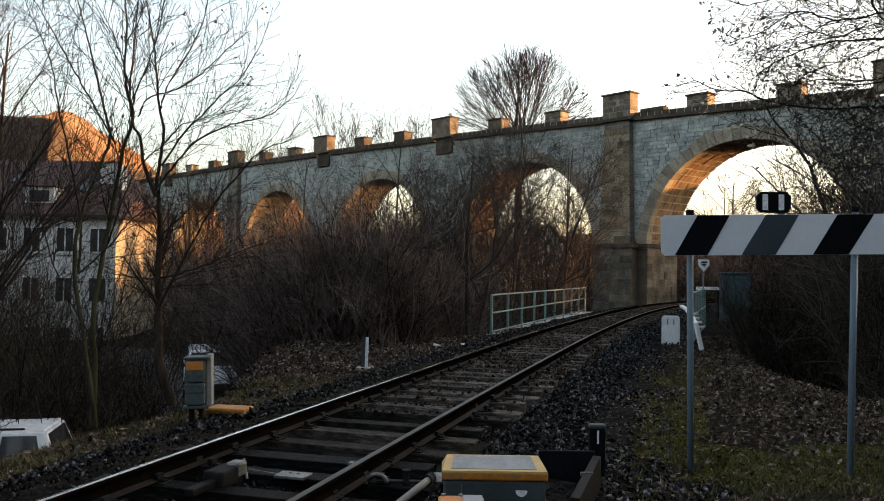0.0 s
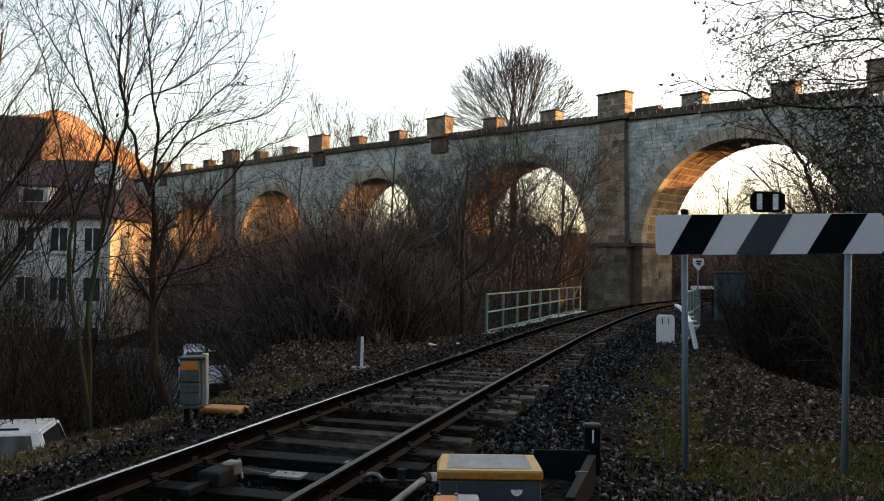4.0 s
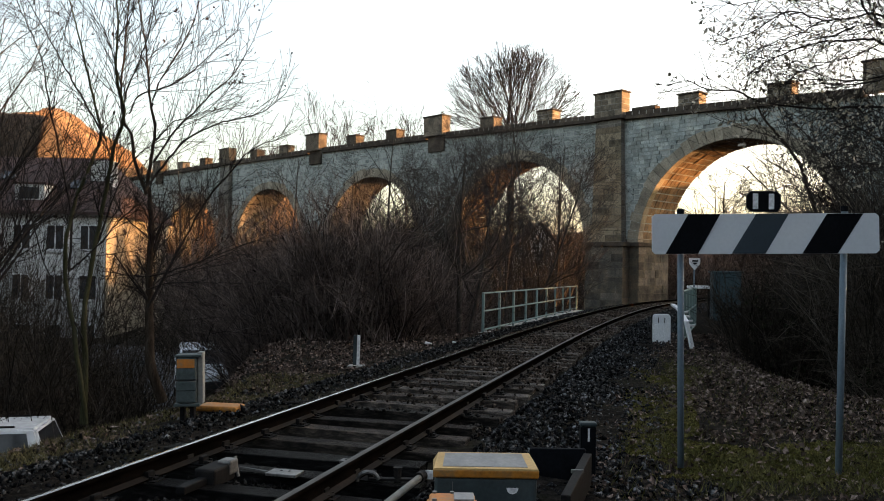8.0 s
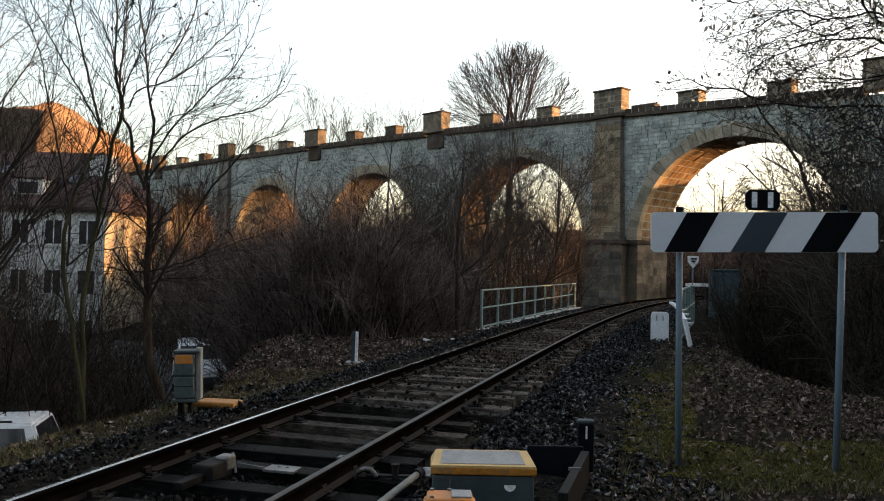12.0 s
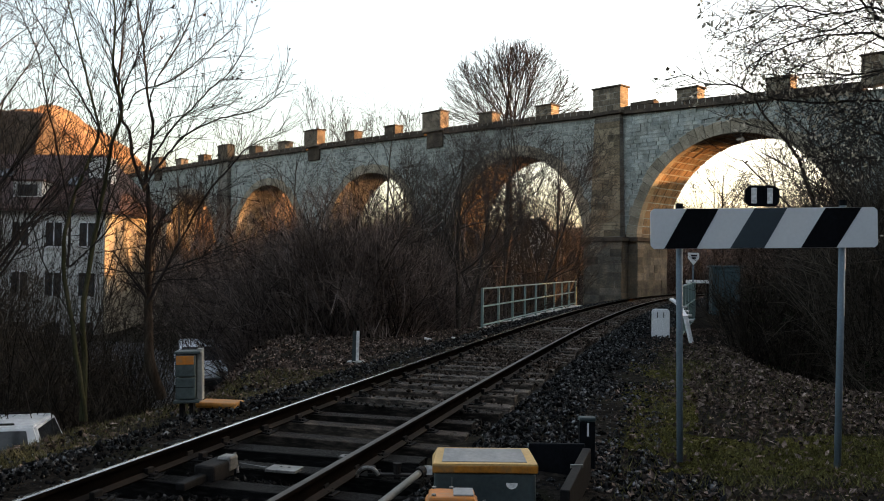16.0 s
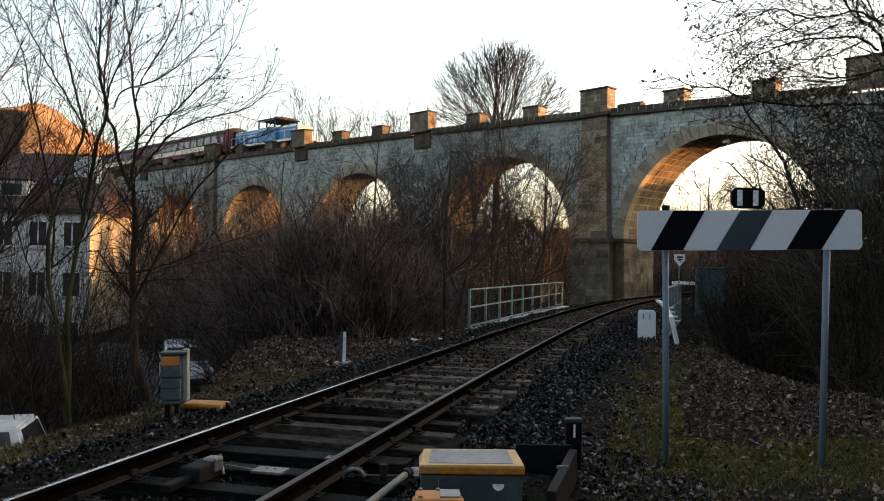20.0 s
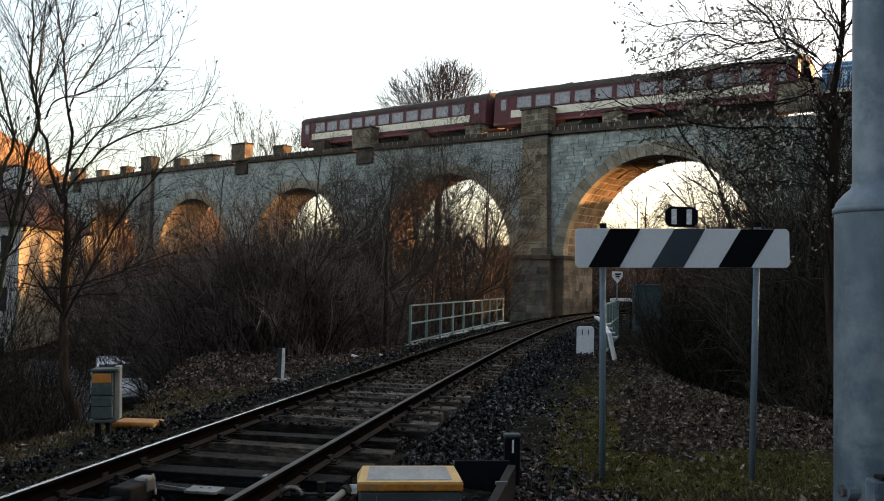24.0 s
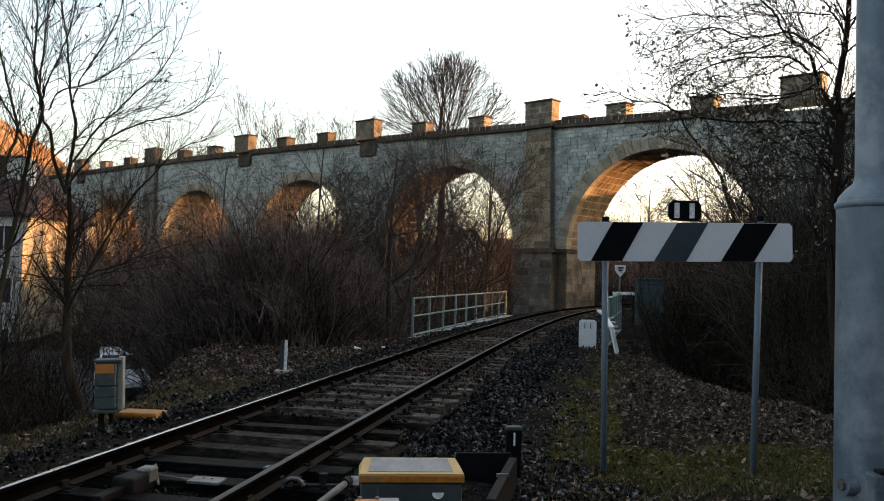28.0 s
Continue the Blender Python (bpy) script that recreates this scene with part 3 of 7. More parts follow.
def pier(b):
    """Pier at the left end of bay b, with pilaster, band and plinth."""
    c = PIER0 - BAY * b
    zb, top = spring_of(max(b, 0)) + 0.2, float(crest(c)) - 1.62
    half = BAY / 2 - ARCH_R
    lo = -6.0
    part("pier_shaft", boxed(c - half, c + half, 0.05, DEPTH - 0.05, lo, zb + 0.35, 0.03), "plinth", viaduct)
    part("pier_band", boxed(c - half - 0.14, c + half + 0.14, -0.12, DEPTH + 0.12, zb - 0.14, zb + 0.14, 0.05), "parapet", viaduct)
    merlon(c, 2.1, 1.25, -0.46)
    if b < 0:
        return
    if b != 0 and b != 3:
        # a plain corbel carries the tall merlon
        part("corbel", boxed(c - 0.92, c + 0.92, -0.12, 0.04, top - 1.25, top + 0.02, 0.03), "parapet", viaduct)
        return
    # tapered pilaster
    bm = bmesh.new()
    box(bm, c - 0.97, c + 0.97, -0.36, 0.04, zb + 0.1, top - 0.24, 0.03)
    for v in bm.verts:
        if v.co.z < (zb + top) / 2:
            v.co.x += 0.22 * (1 if v.co.x > c else -1)
            if v.co.y < -0.2:
                v.co.y -= 0.14
    part("pilaster", bm, "mason_sand", viaduct)
    bm = bmesh.new()
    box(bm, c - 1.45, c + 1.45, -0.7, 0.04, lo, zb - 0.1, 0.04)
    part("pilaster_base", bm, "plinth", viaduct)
    part("pilaster_band", boxed(c - 1.6, c + 1.6, -0.85, 0.02, zb - 0.15, zb + 0.15, 0.05), "parapet", viaduct)
    part("pier_cornice", boxed(c - 1.22, c + 1.22, -0.58, 0.1, top - 0.24, top - 0.08, 0.02), "parapet", viaduct)
    part("pier_cornice", boxed(c - 1.16, c + 1.16, -0.52, 0.1, top - 0.077, top, 0.01), "parapet", viaduct)
    if b == 0:
        rng = random.Random(b + 40)
        n = int((top - 0.26 - zb - 0.2) / 0.44)
        for r in range(n):
            z = zb + 0.18 + r * 0.44
            f = (z - zb - 0.1) / (top - 0.34 - zb)
            half_w, v0 = 1.19 - 0.22 * f, -0.50 + 0.14 * f
            cuts = [-1.0] + sorted(rng.uniform(-0.62, 0.62) for _ in range(1 + r % 2)) + [1.0]
            for a, e in zip(cuts, cuts[1:]):
                part("pilaster_stone", boxed(c + a * half_w + 0.012, c + e * half_w - 0.012, v0 - 0.012 - rng.random() * 0.03, v0 + 0.2, z + 0.012, z + 0.428), "pilaster", viaduct)
        for r in range(9):
            z = zb - 0.62 - r * 0.5
            cuts = [-1.0] + sorted(rng.uniform(-0.7, 0.7) for _ in range(2 + r % 2)) + [1.0]
            for a, e in zip(cuts, cuts[1:]):
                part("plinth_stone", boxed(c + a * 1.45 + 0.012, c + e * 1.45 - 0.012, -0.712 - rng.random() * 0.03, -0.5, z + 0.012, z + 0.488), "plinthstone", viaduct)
            cuts = [0.05] + sorted(rng.uniform(0.5, DEPTH - 0.5) for _ in range(3 + r % 2)) + [DEPTH - 0.05]
            for a, e in zip(cuts, cuts[1:]):
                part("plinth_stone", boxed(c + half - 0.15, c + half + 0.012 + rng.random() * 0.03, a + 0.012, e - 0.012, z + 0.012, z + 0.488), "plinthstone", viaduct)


def merlon(k, wide, high, front):
    """A square parapet block of coursed stone under a thin cap."""
    z1 = float(crest(k))
    z0 = z1 - 1.62 if high > 1 else z1 - 1.45
    top = z1 if high > 1 else z1 - 0.58
    m = part("merlon", boxed(k - wide / 2, k + wide / 2, front + 0.03, front + 0.87, z0, top - 0.1, 0.02), "mortar", viaduct)
    rng = random.Random(round(k * 7))
    rows = 4 if high > 1 else 3
    rh = (top - 0.1 - z0) / rows
    # merlons farther off take a darker copy, front shade put into the colour
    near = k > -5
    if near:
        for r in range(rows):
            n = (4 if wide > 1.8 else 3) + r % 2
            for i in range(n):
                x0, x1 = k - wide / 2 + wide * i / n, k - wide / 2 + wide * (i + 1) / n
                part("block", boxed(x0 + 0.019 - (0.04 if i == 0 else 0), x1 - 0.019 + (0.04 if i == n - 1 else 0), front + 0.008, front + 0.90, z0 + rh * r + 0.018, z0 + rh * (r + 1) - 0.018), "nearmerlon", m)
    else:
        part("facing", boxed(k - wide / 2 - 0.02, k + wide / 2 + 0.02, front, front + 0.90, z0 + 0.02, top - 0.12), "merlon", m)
    part("cap", boxed(k - wide / 2 - 0.1, k + wide / 2 + 0.1, front - 0.08, front + 0.98, top - 0.1, top, 0.02), "parapet", m)


def parapet(k0, k1, near):
    """String course and parapet blocks from k0 to k1."""
    bm = bmesh.new()
    n = 8
    for lo, hi, v0, v1 in ((-1.86, -1.70, -0.22, 0.4), (-1.70, -1.63, -0.14, 0.4)):
        rr = []
        for i in range(n + 1):
            k = k0 + (k1 - k0) * i / n
            z = float(crest(k))
            rr.append([bm.verts.new((k, v0, z + lo)), bm.verts.new((k, v0, z + hi)), bm.verts.new((k, v1, z + hi)), bm.verts.new((k, v1, z + lo))])
        for p, q in zip(rr, rr[1:]):
            for i in range(4):
                bm.faces.new((p[i], p[(i + 1) % 4], q[(i + 1) % 4], q[i]))
        bm.faces.new(rr[0])
        bm.faces.new(rr[-1][::-1])
    bmesh.ops.recalc_face_normals(bm, faces=bm.faces)
    part("string_course", bm, "parapet", viaduct)
    count = max(1, round((k1 - k0) / (0.52 if near else 1.0)))
    w = (k1 - k0) / count
    for i in range(count):
        k = k0 + w * (i + 0.5)
        z = float(crest(k))
        part("parapet_block", boxed(k - w / 2 + 0.03, k + w / 2 - 0.03, -0.1, 0.38, z - 1.63, z - 1.36), "parapet", viaduct)
    bm = bmesh.new()
    za, zb2 = float(crest(k0)), float(crest(k1))
    vs = [bm.verts.new(p) for p in ((k0, -0.088, za - 1.62), (k1, -0.088, zb2 - 1.62), (k1, 0.34, zb2 - 1.62), (k0, 0.34, za - 1.62), (k0, -0.088, za - 1.365), (k1, -0.088, zb2 - 1.365), (k1, 0.34, zb2 - 1.365), (k0, 0.34, za - 1.365))]
    for f in ((0, 1, 2, 3), (7, 6, 5, 4), (0, 4, 5, 1), (1, 5, 6, 2), (2, 6, 7, 3), (3, 7, 4, 0)):
        bm.faces.new([vs[i] for i in f])
    bmesh.ops.recalc_face_normals(bm, faces=bm.faces)
    part("parapet_core", bm, "mortar", viaduct)


for b in range(-1, 6):
    bay_wall(b)
    c = arch_mid(b)
    pier(b)
    if b >= 0:
        arch_ring(b, 38 if b < 2 else 26, 7 if b == 0 else (4 if b == 1 else 0))
    else:
        arch_ring(b, 20, 0)
    for f in (1 / 3, 2 / 3):
        merlon(c - BAY / 2 + BAY * f, 1.35, 0.7, -0.1)
    parapet(c - BAY / 2 + 1.1, c + BAY / 2 - 1.1, b in (-1, 0, 1))
part("raised_block", boxed(PIER0 + 1.6, PIER0 + 3.3, -0.12, 0.5, float(crest(PIER0 + 2.4)) - 1.37, float(crest(PIER0 + 2.4)) - 1.14, 0.02), "parapet", viaduct)
# track bed and far parapet on the deck
bm = bmesh.new()
rr = []
for k in np.arange(-420, 161, 10.0):
    z = float(crest(k)) - 1.92
    rr.append([bm.verts.new((k, v, z + dz)) for v, dz in ((0.12 if -105 < k < 28 else -5, -0.6 if -105 < k < 28 else -9), (0.4, 0), (DEPTH - 0.4, 0), (DEPTH - 0.12 if -105 < k < 28 else 10, -0.6 if -105 < k < 28 else -9))])
for p, q in zip(rr, rr[1:]):
    for i in range(3):
        bm.faces.new((p[i], p[i + 1], q[i + 1], q[i]))
part("deck", bm, "ballast", viaduct)
for v in (1.1, 2.6):
    bm = bmesh.new()
    rr = []
    for k in np.arange(-420, 161, 10.0):
        z = float(crest(k)) - 1.75
        rr.append([bm.verts.new((k, v + a, z + h)) for a, h in ((-0.035, -0.17), (-0.035, 0), (0.035, 0), (0.035, -0.17))])
    for p, q in zip(rr, rr[1:]):
        for i in range(3):
            bm.faces.new((p[i], p[i + 1], q[i + 1], q[i]))
    part("deck_rail", bm, "rail", viaduct)
part("far_parapet", boxed(-105, 26, DEPTH - 0.4, DEPTH, 10.2, 11.2), "parapet", viaduct)
# coursed stones on the wall of the nearest bay
rng = random.Random(3)
c0, zs0 = arch_mid(0), spring_of(0)
made = 0
rest = bmesh.new()
for r in range(31):
    z = zs0 + 0.3 + r * 0.25
    k = PIER0 + 1.12 + rng.random() * 0.2
    while k < c0 + BAY / 2 - 1.1:
        w = rng.uniform(0.28, 0.66)
        top = float(crest(k + w)) - 1.88
        out = ARCH_R + RING + 0.12
        ok = min(math.hypot(kk - c0, zz - zs0) for kk in (k, k + w) for zz in (z, z + 0.24)) > out
        if k < c0 < k + w:
            ok = ok and z - zs0 > out
        if ok and z + 0.24 < top:
            dims = (k + 0.01, k + w - 0.01, 0.025 - rng.random() * 0.04, 0.2, z + 0.01, z + 0.24)
            if made < 300:
                part("stone", boxed(*dims), "stone", viaduct)
            else:
                box(rest, *dims)
            made += 1
        k += w
tagged(part("wall_stones", rest, "stone", viaduct), kind="stuff")


# ---- track ----
track = thing("railway_track", Matrix(), "single railway track with rusty rails on weathered timber sleepers", "track", kind="structure")


def swept(name, outline, d0, s0, s1, step, mat, parent, closed=True, base=0.0):
    s = np.arange(s0, s1 + 0.01, step)
    x, y, a = on_line(s, d0)
    rows = []
    for o, h in outline:
        rows.append(np.stack([x + np.cos(a) * o, y - np.sin(a) * o, np.full_like(x, h + base)], 1))
    P = np.stack(rows, 1)
    n, m = P.shape[:2]
    idx = np.arange(n * m).reshape(n, m)
    nxt = np.roll(idx, -1, 1) if closed else idx[:, 1:]
    cur = idx if closed else idx[:, :-1]
    f = np.stack([cur[:-1], nxt[:-1], nxt[1:], cur[1:]], 2).reshape(-1, 4)[:, ::-1]
    return place(name, cloud(P.reshape(-1, 3), f, name), mat, parent)


RAIL = [(-0.065, -0.155), (-0.065, -0.145), (-0.012, -0.125), (-0.009, -0.045), (-0.036, -0.032), (-0.036, -0.006), (-0.028, -0.0005), (0.028, -0.0005), (0.036, -0.006), (0.036, -0.032), (0.009, -0.045), (0.012, -0.125), (0.065, -0.145), (0.065, -0.155)]
for d in (-0.753, 0.753):
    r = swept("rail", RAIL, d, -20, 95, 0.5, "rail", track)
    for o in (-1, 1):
        swept("foot_face", [(o * 0.064, -0.1445), (o * 0.014, -0.1225)][::-o], d, -20, 95, 0.5, "railfoot_lit", r, False)
    swept("running_surface", [(-0.03, -0.004), (-0.024, 0.0015), (0.024, 0.0015), (0.03, -0.004)], d, -20, 95, 0.5, "railtop" if d < 0 else "railtop_dim", r, False)


def sleeper_mesh(seed):
    rng = random.Random(seed)
    bm = boxed(-1.25, 1.25, -0.12, 0.12, -0.30, -0.158, 0.012)
    for v in bm.verts:
        v.co += Vector((rng.uniform(-1, 1) * 0.012, rng.uniform(-1, 1) * 0.008, rng.uniform(-1, 1) * 0.004))
    me = bpy.data.meshes.new("sleeper")
    bm.to_mesh(me)
    bm.free()
    return me


def fastening_mesh():
    bm = bmesh.new()
    box(bm, -0.17, 0.17, -0.08, 0.08, -0.160, -0.146, 0.004)
    for x in (-0.115, 0.115):
        for y in (-0.045, 0.045):
            rod(bm, (x, y, -0.148), (x, y, -0.118), 0.016, n=6)
        box(bm, x - 0.03, x + 0.03, -0.03, 0.03, -0.147, -0.128, 0.004)
        box(bm, x * 0.62 - 0.022, x * 0.62 + 0.022, -0.05, 0.05, -0.15, -0.085, 0.008)
    me = bpy.data.meshes.new("fastening")
    bm.to_mesh(me)
    bm.free()
    return me


SLEEPERS = [sleeper_mesh(i) for i in range(6)]
TIMBERS = [sleeper_mesh(i + 20) for i in range(6)]
FAST = fastening_mesh()
rng = random.Random(11)
for i in range(150):
    s = -8 + i * 0.615
    x, y, a = on_line(s + rng.uniform(-0.05, 0.05), rng.uniform(-0.08, 0.08))
    m = pose(x, y, rng.uniform(-0.014, 0.006), 0, rng.uniform(-0.4, 0.4), -math.degrees(a) + rng.uniform(-1.2, 1.2))
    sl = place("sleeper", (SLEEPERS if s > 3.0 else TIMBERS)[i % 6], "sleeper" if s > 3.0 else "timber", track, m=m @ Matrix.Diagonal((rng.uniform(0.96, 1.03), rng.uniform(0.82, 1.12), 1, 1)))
    if -3 < s < 22:
        for d in (-0.753, 0.753):
            place("fastening", FAST, "iron", sl, m=pose(d, 0, 0))

# broken stone between and beside the sleepers
rng = np.random.default_rng(4)
N = 170000
s = -4 + 62 * rng.random(N) ** 1.9
d = np.where(rng.random(N) < 0.52, rng.uniform(-1.35, 1.35, N), rng.uniform(-2.3, 2.7, N))
x, y, a = on_line(s, d)
inside = (np.abs((s + 8) % 0.615 - 0.3075) < 0.20)
z = np.where(abs(d) < 1.25, -0.292 + 0.105 * smooth(4.0, 10, s) + 0.03 * np.sin(s * 1.3 + d * 2.0), land(x, y) + 0.01) + rng.uniform(-0.03, 0.03, N)
lying = (~inside) & (abs(d) < 1.3) & (s > 4.5) & (rng.random(N) < 0.08)
z = np.where(lying, -0.15 + 0.012 * rng.random(N), z)
keep = (inside | lying | (abs(d) > 1.3)) & (abs(abs(d) - 0.753) > 0.09)
sz = (0.022 + 0.05 * rng.random(N) ** 1.7) * (1 + s / 60) * np.where(d < -1.3, 0.8, np.where(d > 1.3, 1.1, 1.0))
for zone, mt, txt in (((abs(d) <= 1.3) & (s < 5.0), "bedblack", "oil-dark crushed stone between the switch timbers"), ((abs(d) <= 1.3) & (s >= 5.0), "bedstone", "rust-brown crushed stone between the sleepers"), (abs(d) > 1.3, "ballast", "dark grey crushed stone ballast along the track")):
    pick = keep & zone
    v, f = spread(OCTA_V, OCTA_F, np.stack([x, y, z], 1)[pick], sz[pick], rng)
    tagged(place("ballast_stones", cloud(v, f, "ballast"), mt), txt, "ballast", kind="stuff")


# ---- trees and brush ----
class Wood:
    """Collects tapered limbs as one mesh; limbs go down to twigs."""

    def __init__(self, seed):
        self.rng, self.rand = np.random.default_rng(seed), random.Random(seed)
        self.kept, self.tips, self.bound = {}, [], None

    def tube(self, pts, r0, r1, sides):
        self.kept.setdefault((len(pts), sides), []).append((pts, r0, r1))

    def limb(self, p, way, length, r, level, deepest, spread_a, kids, bend, lift, tipr, gap=0.25):
        ru, rg = self.rand.uniform, self.rand.gauss
        steps = max(3, 6 - level)
        w = way.normalized()
        pts = [p]
        for _ in range(steps):
            w = Vector((w.x + rg(0, bend), w.y + rg(0, bend), w.z + rg(0, bend) + lift)).normalized()
            q = pts[-1] + w * (length / steps)
            if self.bound and len(pts) > 1 and not self.bound(q):
                break
            pts.append(q)
        steps = len(pts) - 1
        end = tipr if level == deepest else r * 0.35
        self.tube(pts, r, max(end, tipr), 4 if level == 1 else 3)
        if level == deepest:
            self.tips.append(pts[-1])
            return
        n = kids[level]
        for i in range(n):
            f = gap + (1 - gap) * (i + ru(0, 1)) / n
            j = min(f * steps, steps - 0.01)
            t = pts[int(j) + 1] - pts[int(j)]
            q = pts[int(j)] + t * (j - int(j))
            t.normalize()
            side = Vector((rg(0, 1), rg(0, 1), rg(0, 1)))
            side = (side - t * side.dot(t)).normalized()
            ang = spread_a * ru(0.6, 1.3)
            self.limb(q, t * math.cos(ang) + side * math.sin(ang), length * ru(0.42, 0.68) * (1.15 - 0.55 * f), r * (1 - 0.65 * f) * 0.55, level + 1, deepest, spread_a, kids, bend * 1.15, lift, tipr, 0.2)

    def mesh(self, name):
        vs, fs, base = [], [], 0
        for (n, sides), rows in self.kept.items():
            pts = np.array([r[0] for r in rows], float)
            m = len(rows)
            d = np.gradient(pts, axis=1)
            d /= np.linalg.norm(d, axis=2)[..., None] + 1e-9
            up = np.where(abs(d[..., 2:3]) > 0.9, [[[1.0, 0, 0]]], [[[0, 0, 1.0]]])
            a = np.cross(d, up)
            a /= np.linalg.norm(a, axis=2)[..., None] + 1e-9
            b = np.cross(d, a)
            f = np.linspace(0, 1, n)[None, :]
            r0, r1 = np.array([r[1] for r in rows])[:, None], np.array([r[2] for r in rows])[:, None]
            r = (r0 + (r1 - r0) * f)[..., None, None]
            t = np.arange(sides) * 2 * math.pi / sides
            ring = pts[:, :, None] + r * (a[:, :, None] * np.cos(t)[:, None] + b[:, :, None] * np.sin(t)[:, None])
            idx = base + np.arange(m * n * sides).reshape(m, n, sides)
            nx = np.roll(idx, -1, 2)
            fs.append(np.stack([idx[:, :-1], nx[:, :-1], nx[:, 1:], idx[:, 1:]], 3).reshape(-1, 4))
            vs.append(ring.reshape(-1, 3))
            base += m * n * sides
        return cloud(np.concatenate(vs), np.concatenate(fs), name)


def tree(x, y, stems, label, bark="bark", seed=1, kids=(9, 7, 6, 5), deepest=3, spread_a=0.6, lift=0.03, bend=0.08, tipr=0.004, leaves=0, leaf="leaf", leaf_size=0.06, z=None, gap=0.25, limbs=(), top=0.18, twig="twig"):
    """A bare tree: each stem is (dx, dy, lean x, lean y, height, radius)."""
    z = at_land(x, y) - 0.08 if z is None else z
    t = thing("tree", pose(x, y, z), label, "tree")
    w, trunks = Wood(seed), Wood(seed + 1)
    for dx, dy, lx, ly, high, r in stems:
        way = np.array([lx, ly, 1.0])
        way /= np.linalg.norm(way)
        p = np.array([dx, dy, 0.0])
        pts = [p]
        rng = trunks.rng
        for i in range(8):
            way = way + rng.normal(size=3) * 0.045 + np.array([0, 0, 0.02])
            way /= np.linalg.norm(way)
            pts.append(pts[-1] + way * high / 8)
        pts = np.array(pts)
        one = Wood(seed + 7)
        one.tube(pts, r, r * top, 8)
        place("trunk", one.mesh("trunk"), bark, t, smooth=True)
        n = kids[0]
        for i in range(n):
            f = gap + (0.97 - gap) * (i + w.rng.random()) / n
            j = f * 8
            q = pts[int(j)] + (pts[min(int(j) + 1, 8)] - pts[int(j)]) * (j - int(j))
            az = w.rng.uniform(0, 2 * math.pi)
            ang = spread_a * w.rng.uniform(0.7, 1.35)
            nw = np.array([math.cos(az) * math.sin(ang), math.sin(az) * math.sin(ang), math.cos(ang)]) + np.array([lx, ly, 0]) * 0.3
            w.limb(Vector(q), Vector(nw), high * w.rng.uniform(0.35, 0.55) * (1.2 - 0.75 * f), r * (1 - 0.75 * f) * 0.5, 1, deepest, spread_a, kids, bend, lift, tipr)
    for p, way, length, r in limbs:
        w.limb(Vector(p), Vector(way), length, r, 1, deepest, spread_a, kids, bend, lift, tipr)
    place("crown", w.mesh("crown"), twig, t)
    if leaves:
        tips = np.array(w.tips)
        rng = w.rng
        c = tips[rng.integers(0, len(tips), leaves)] + rng.normal(size=(leaves, 3)) * 0.07
        v, f = spread(LEAF_V, LEAF_F, c, rng.uniform(0.6, 1.3, leaves) * leaf_size, rng)
        place("dry_leaves", cloud(v, f, "dry_leaves"), leaf, t, "withered leaves and seed pods hanging on")
    return t


def curve_through(pts, n):
    """n points of a smooth curve through pts."""
    P = np.array([2 * pts[0] - pts[1], *pts, 2 * pts[-1] - pts[-2]])
    u = np.linspace(0, len(pts) - 1.001, n)
    i = u.astype(int)
    t = (u - i)[:, None]
    a, b, c, d = P[i], P[i + 1], P[i + 2], P[i + 3]
    return 0.5 * (2 * b + (c - a) * t + (2 * a - 5 * b + 4 * c - d) * t ** 2 + (3 * b - a - 3 * c + d) * t ** 3)


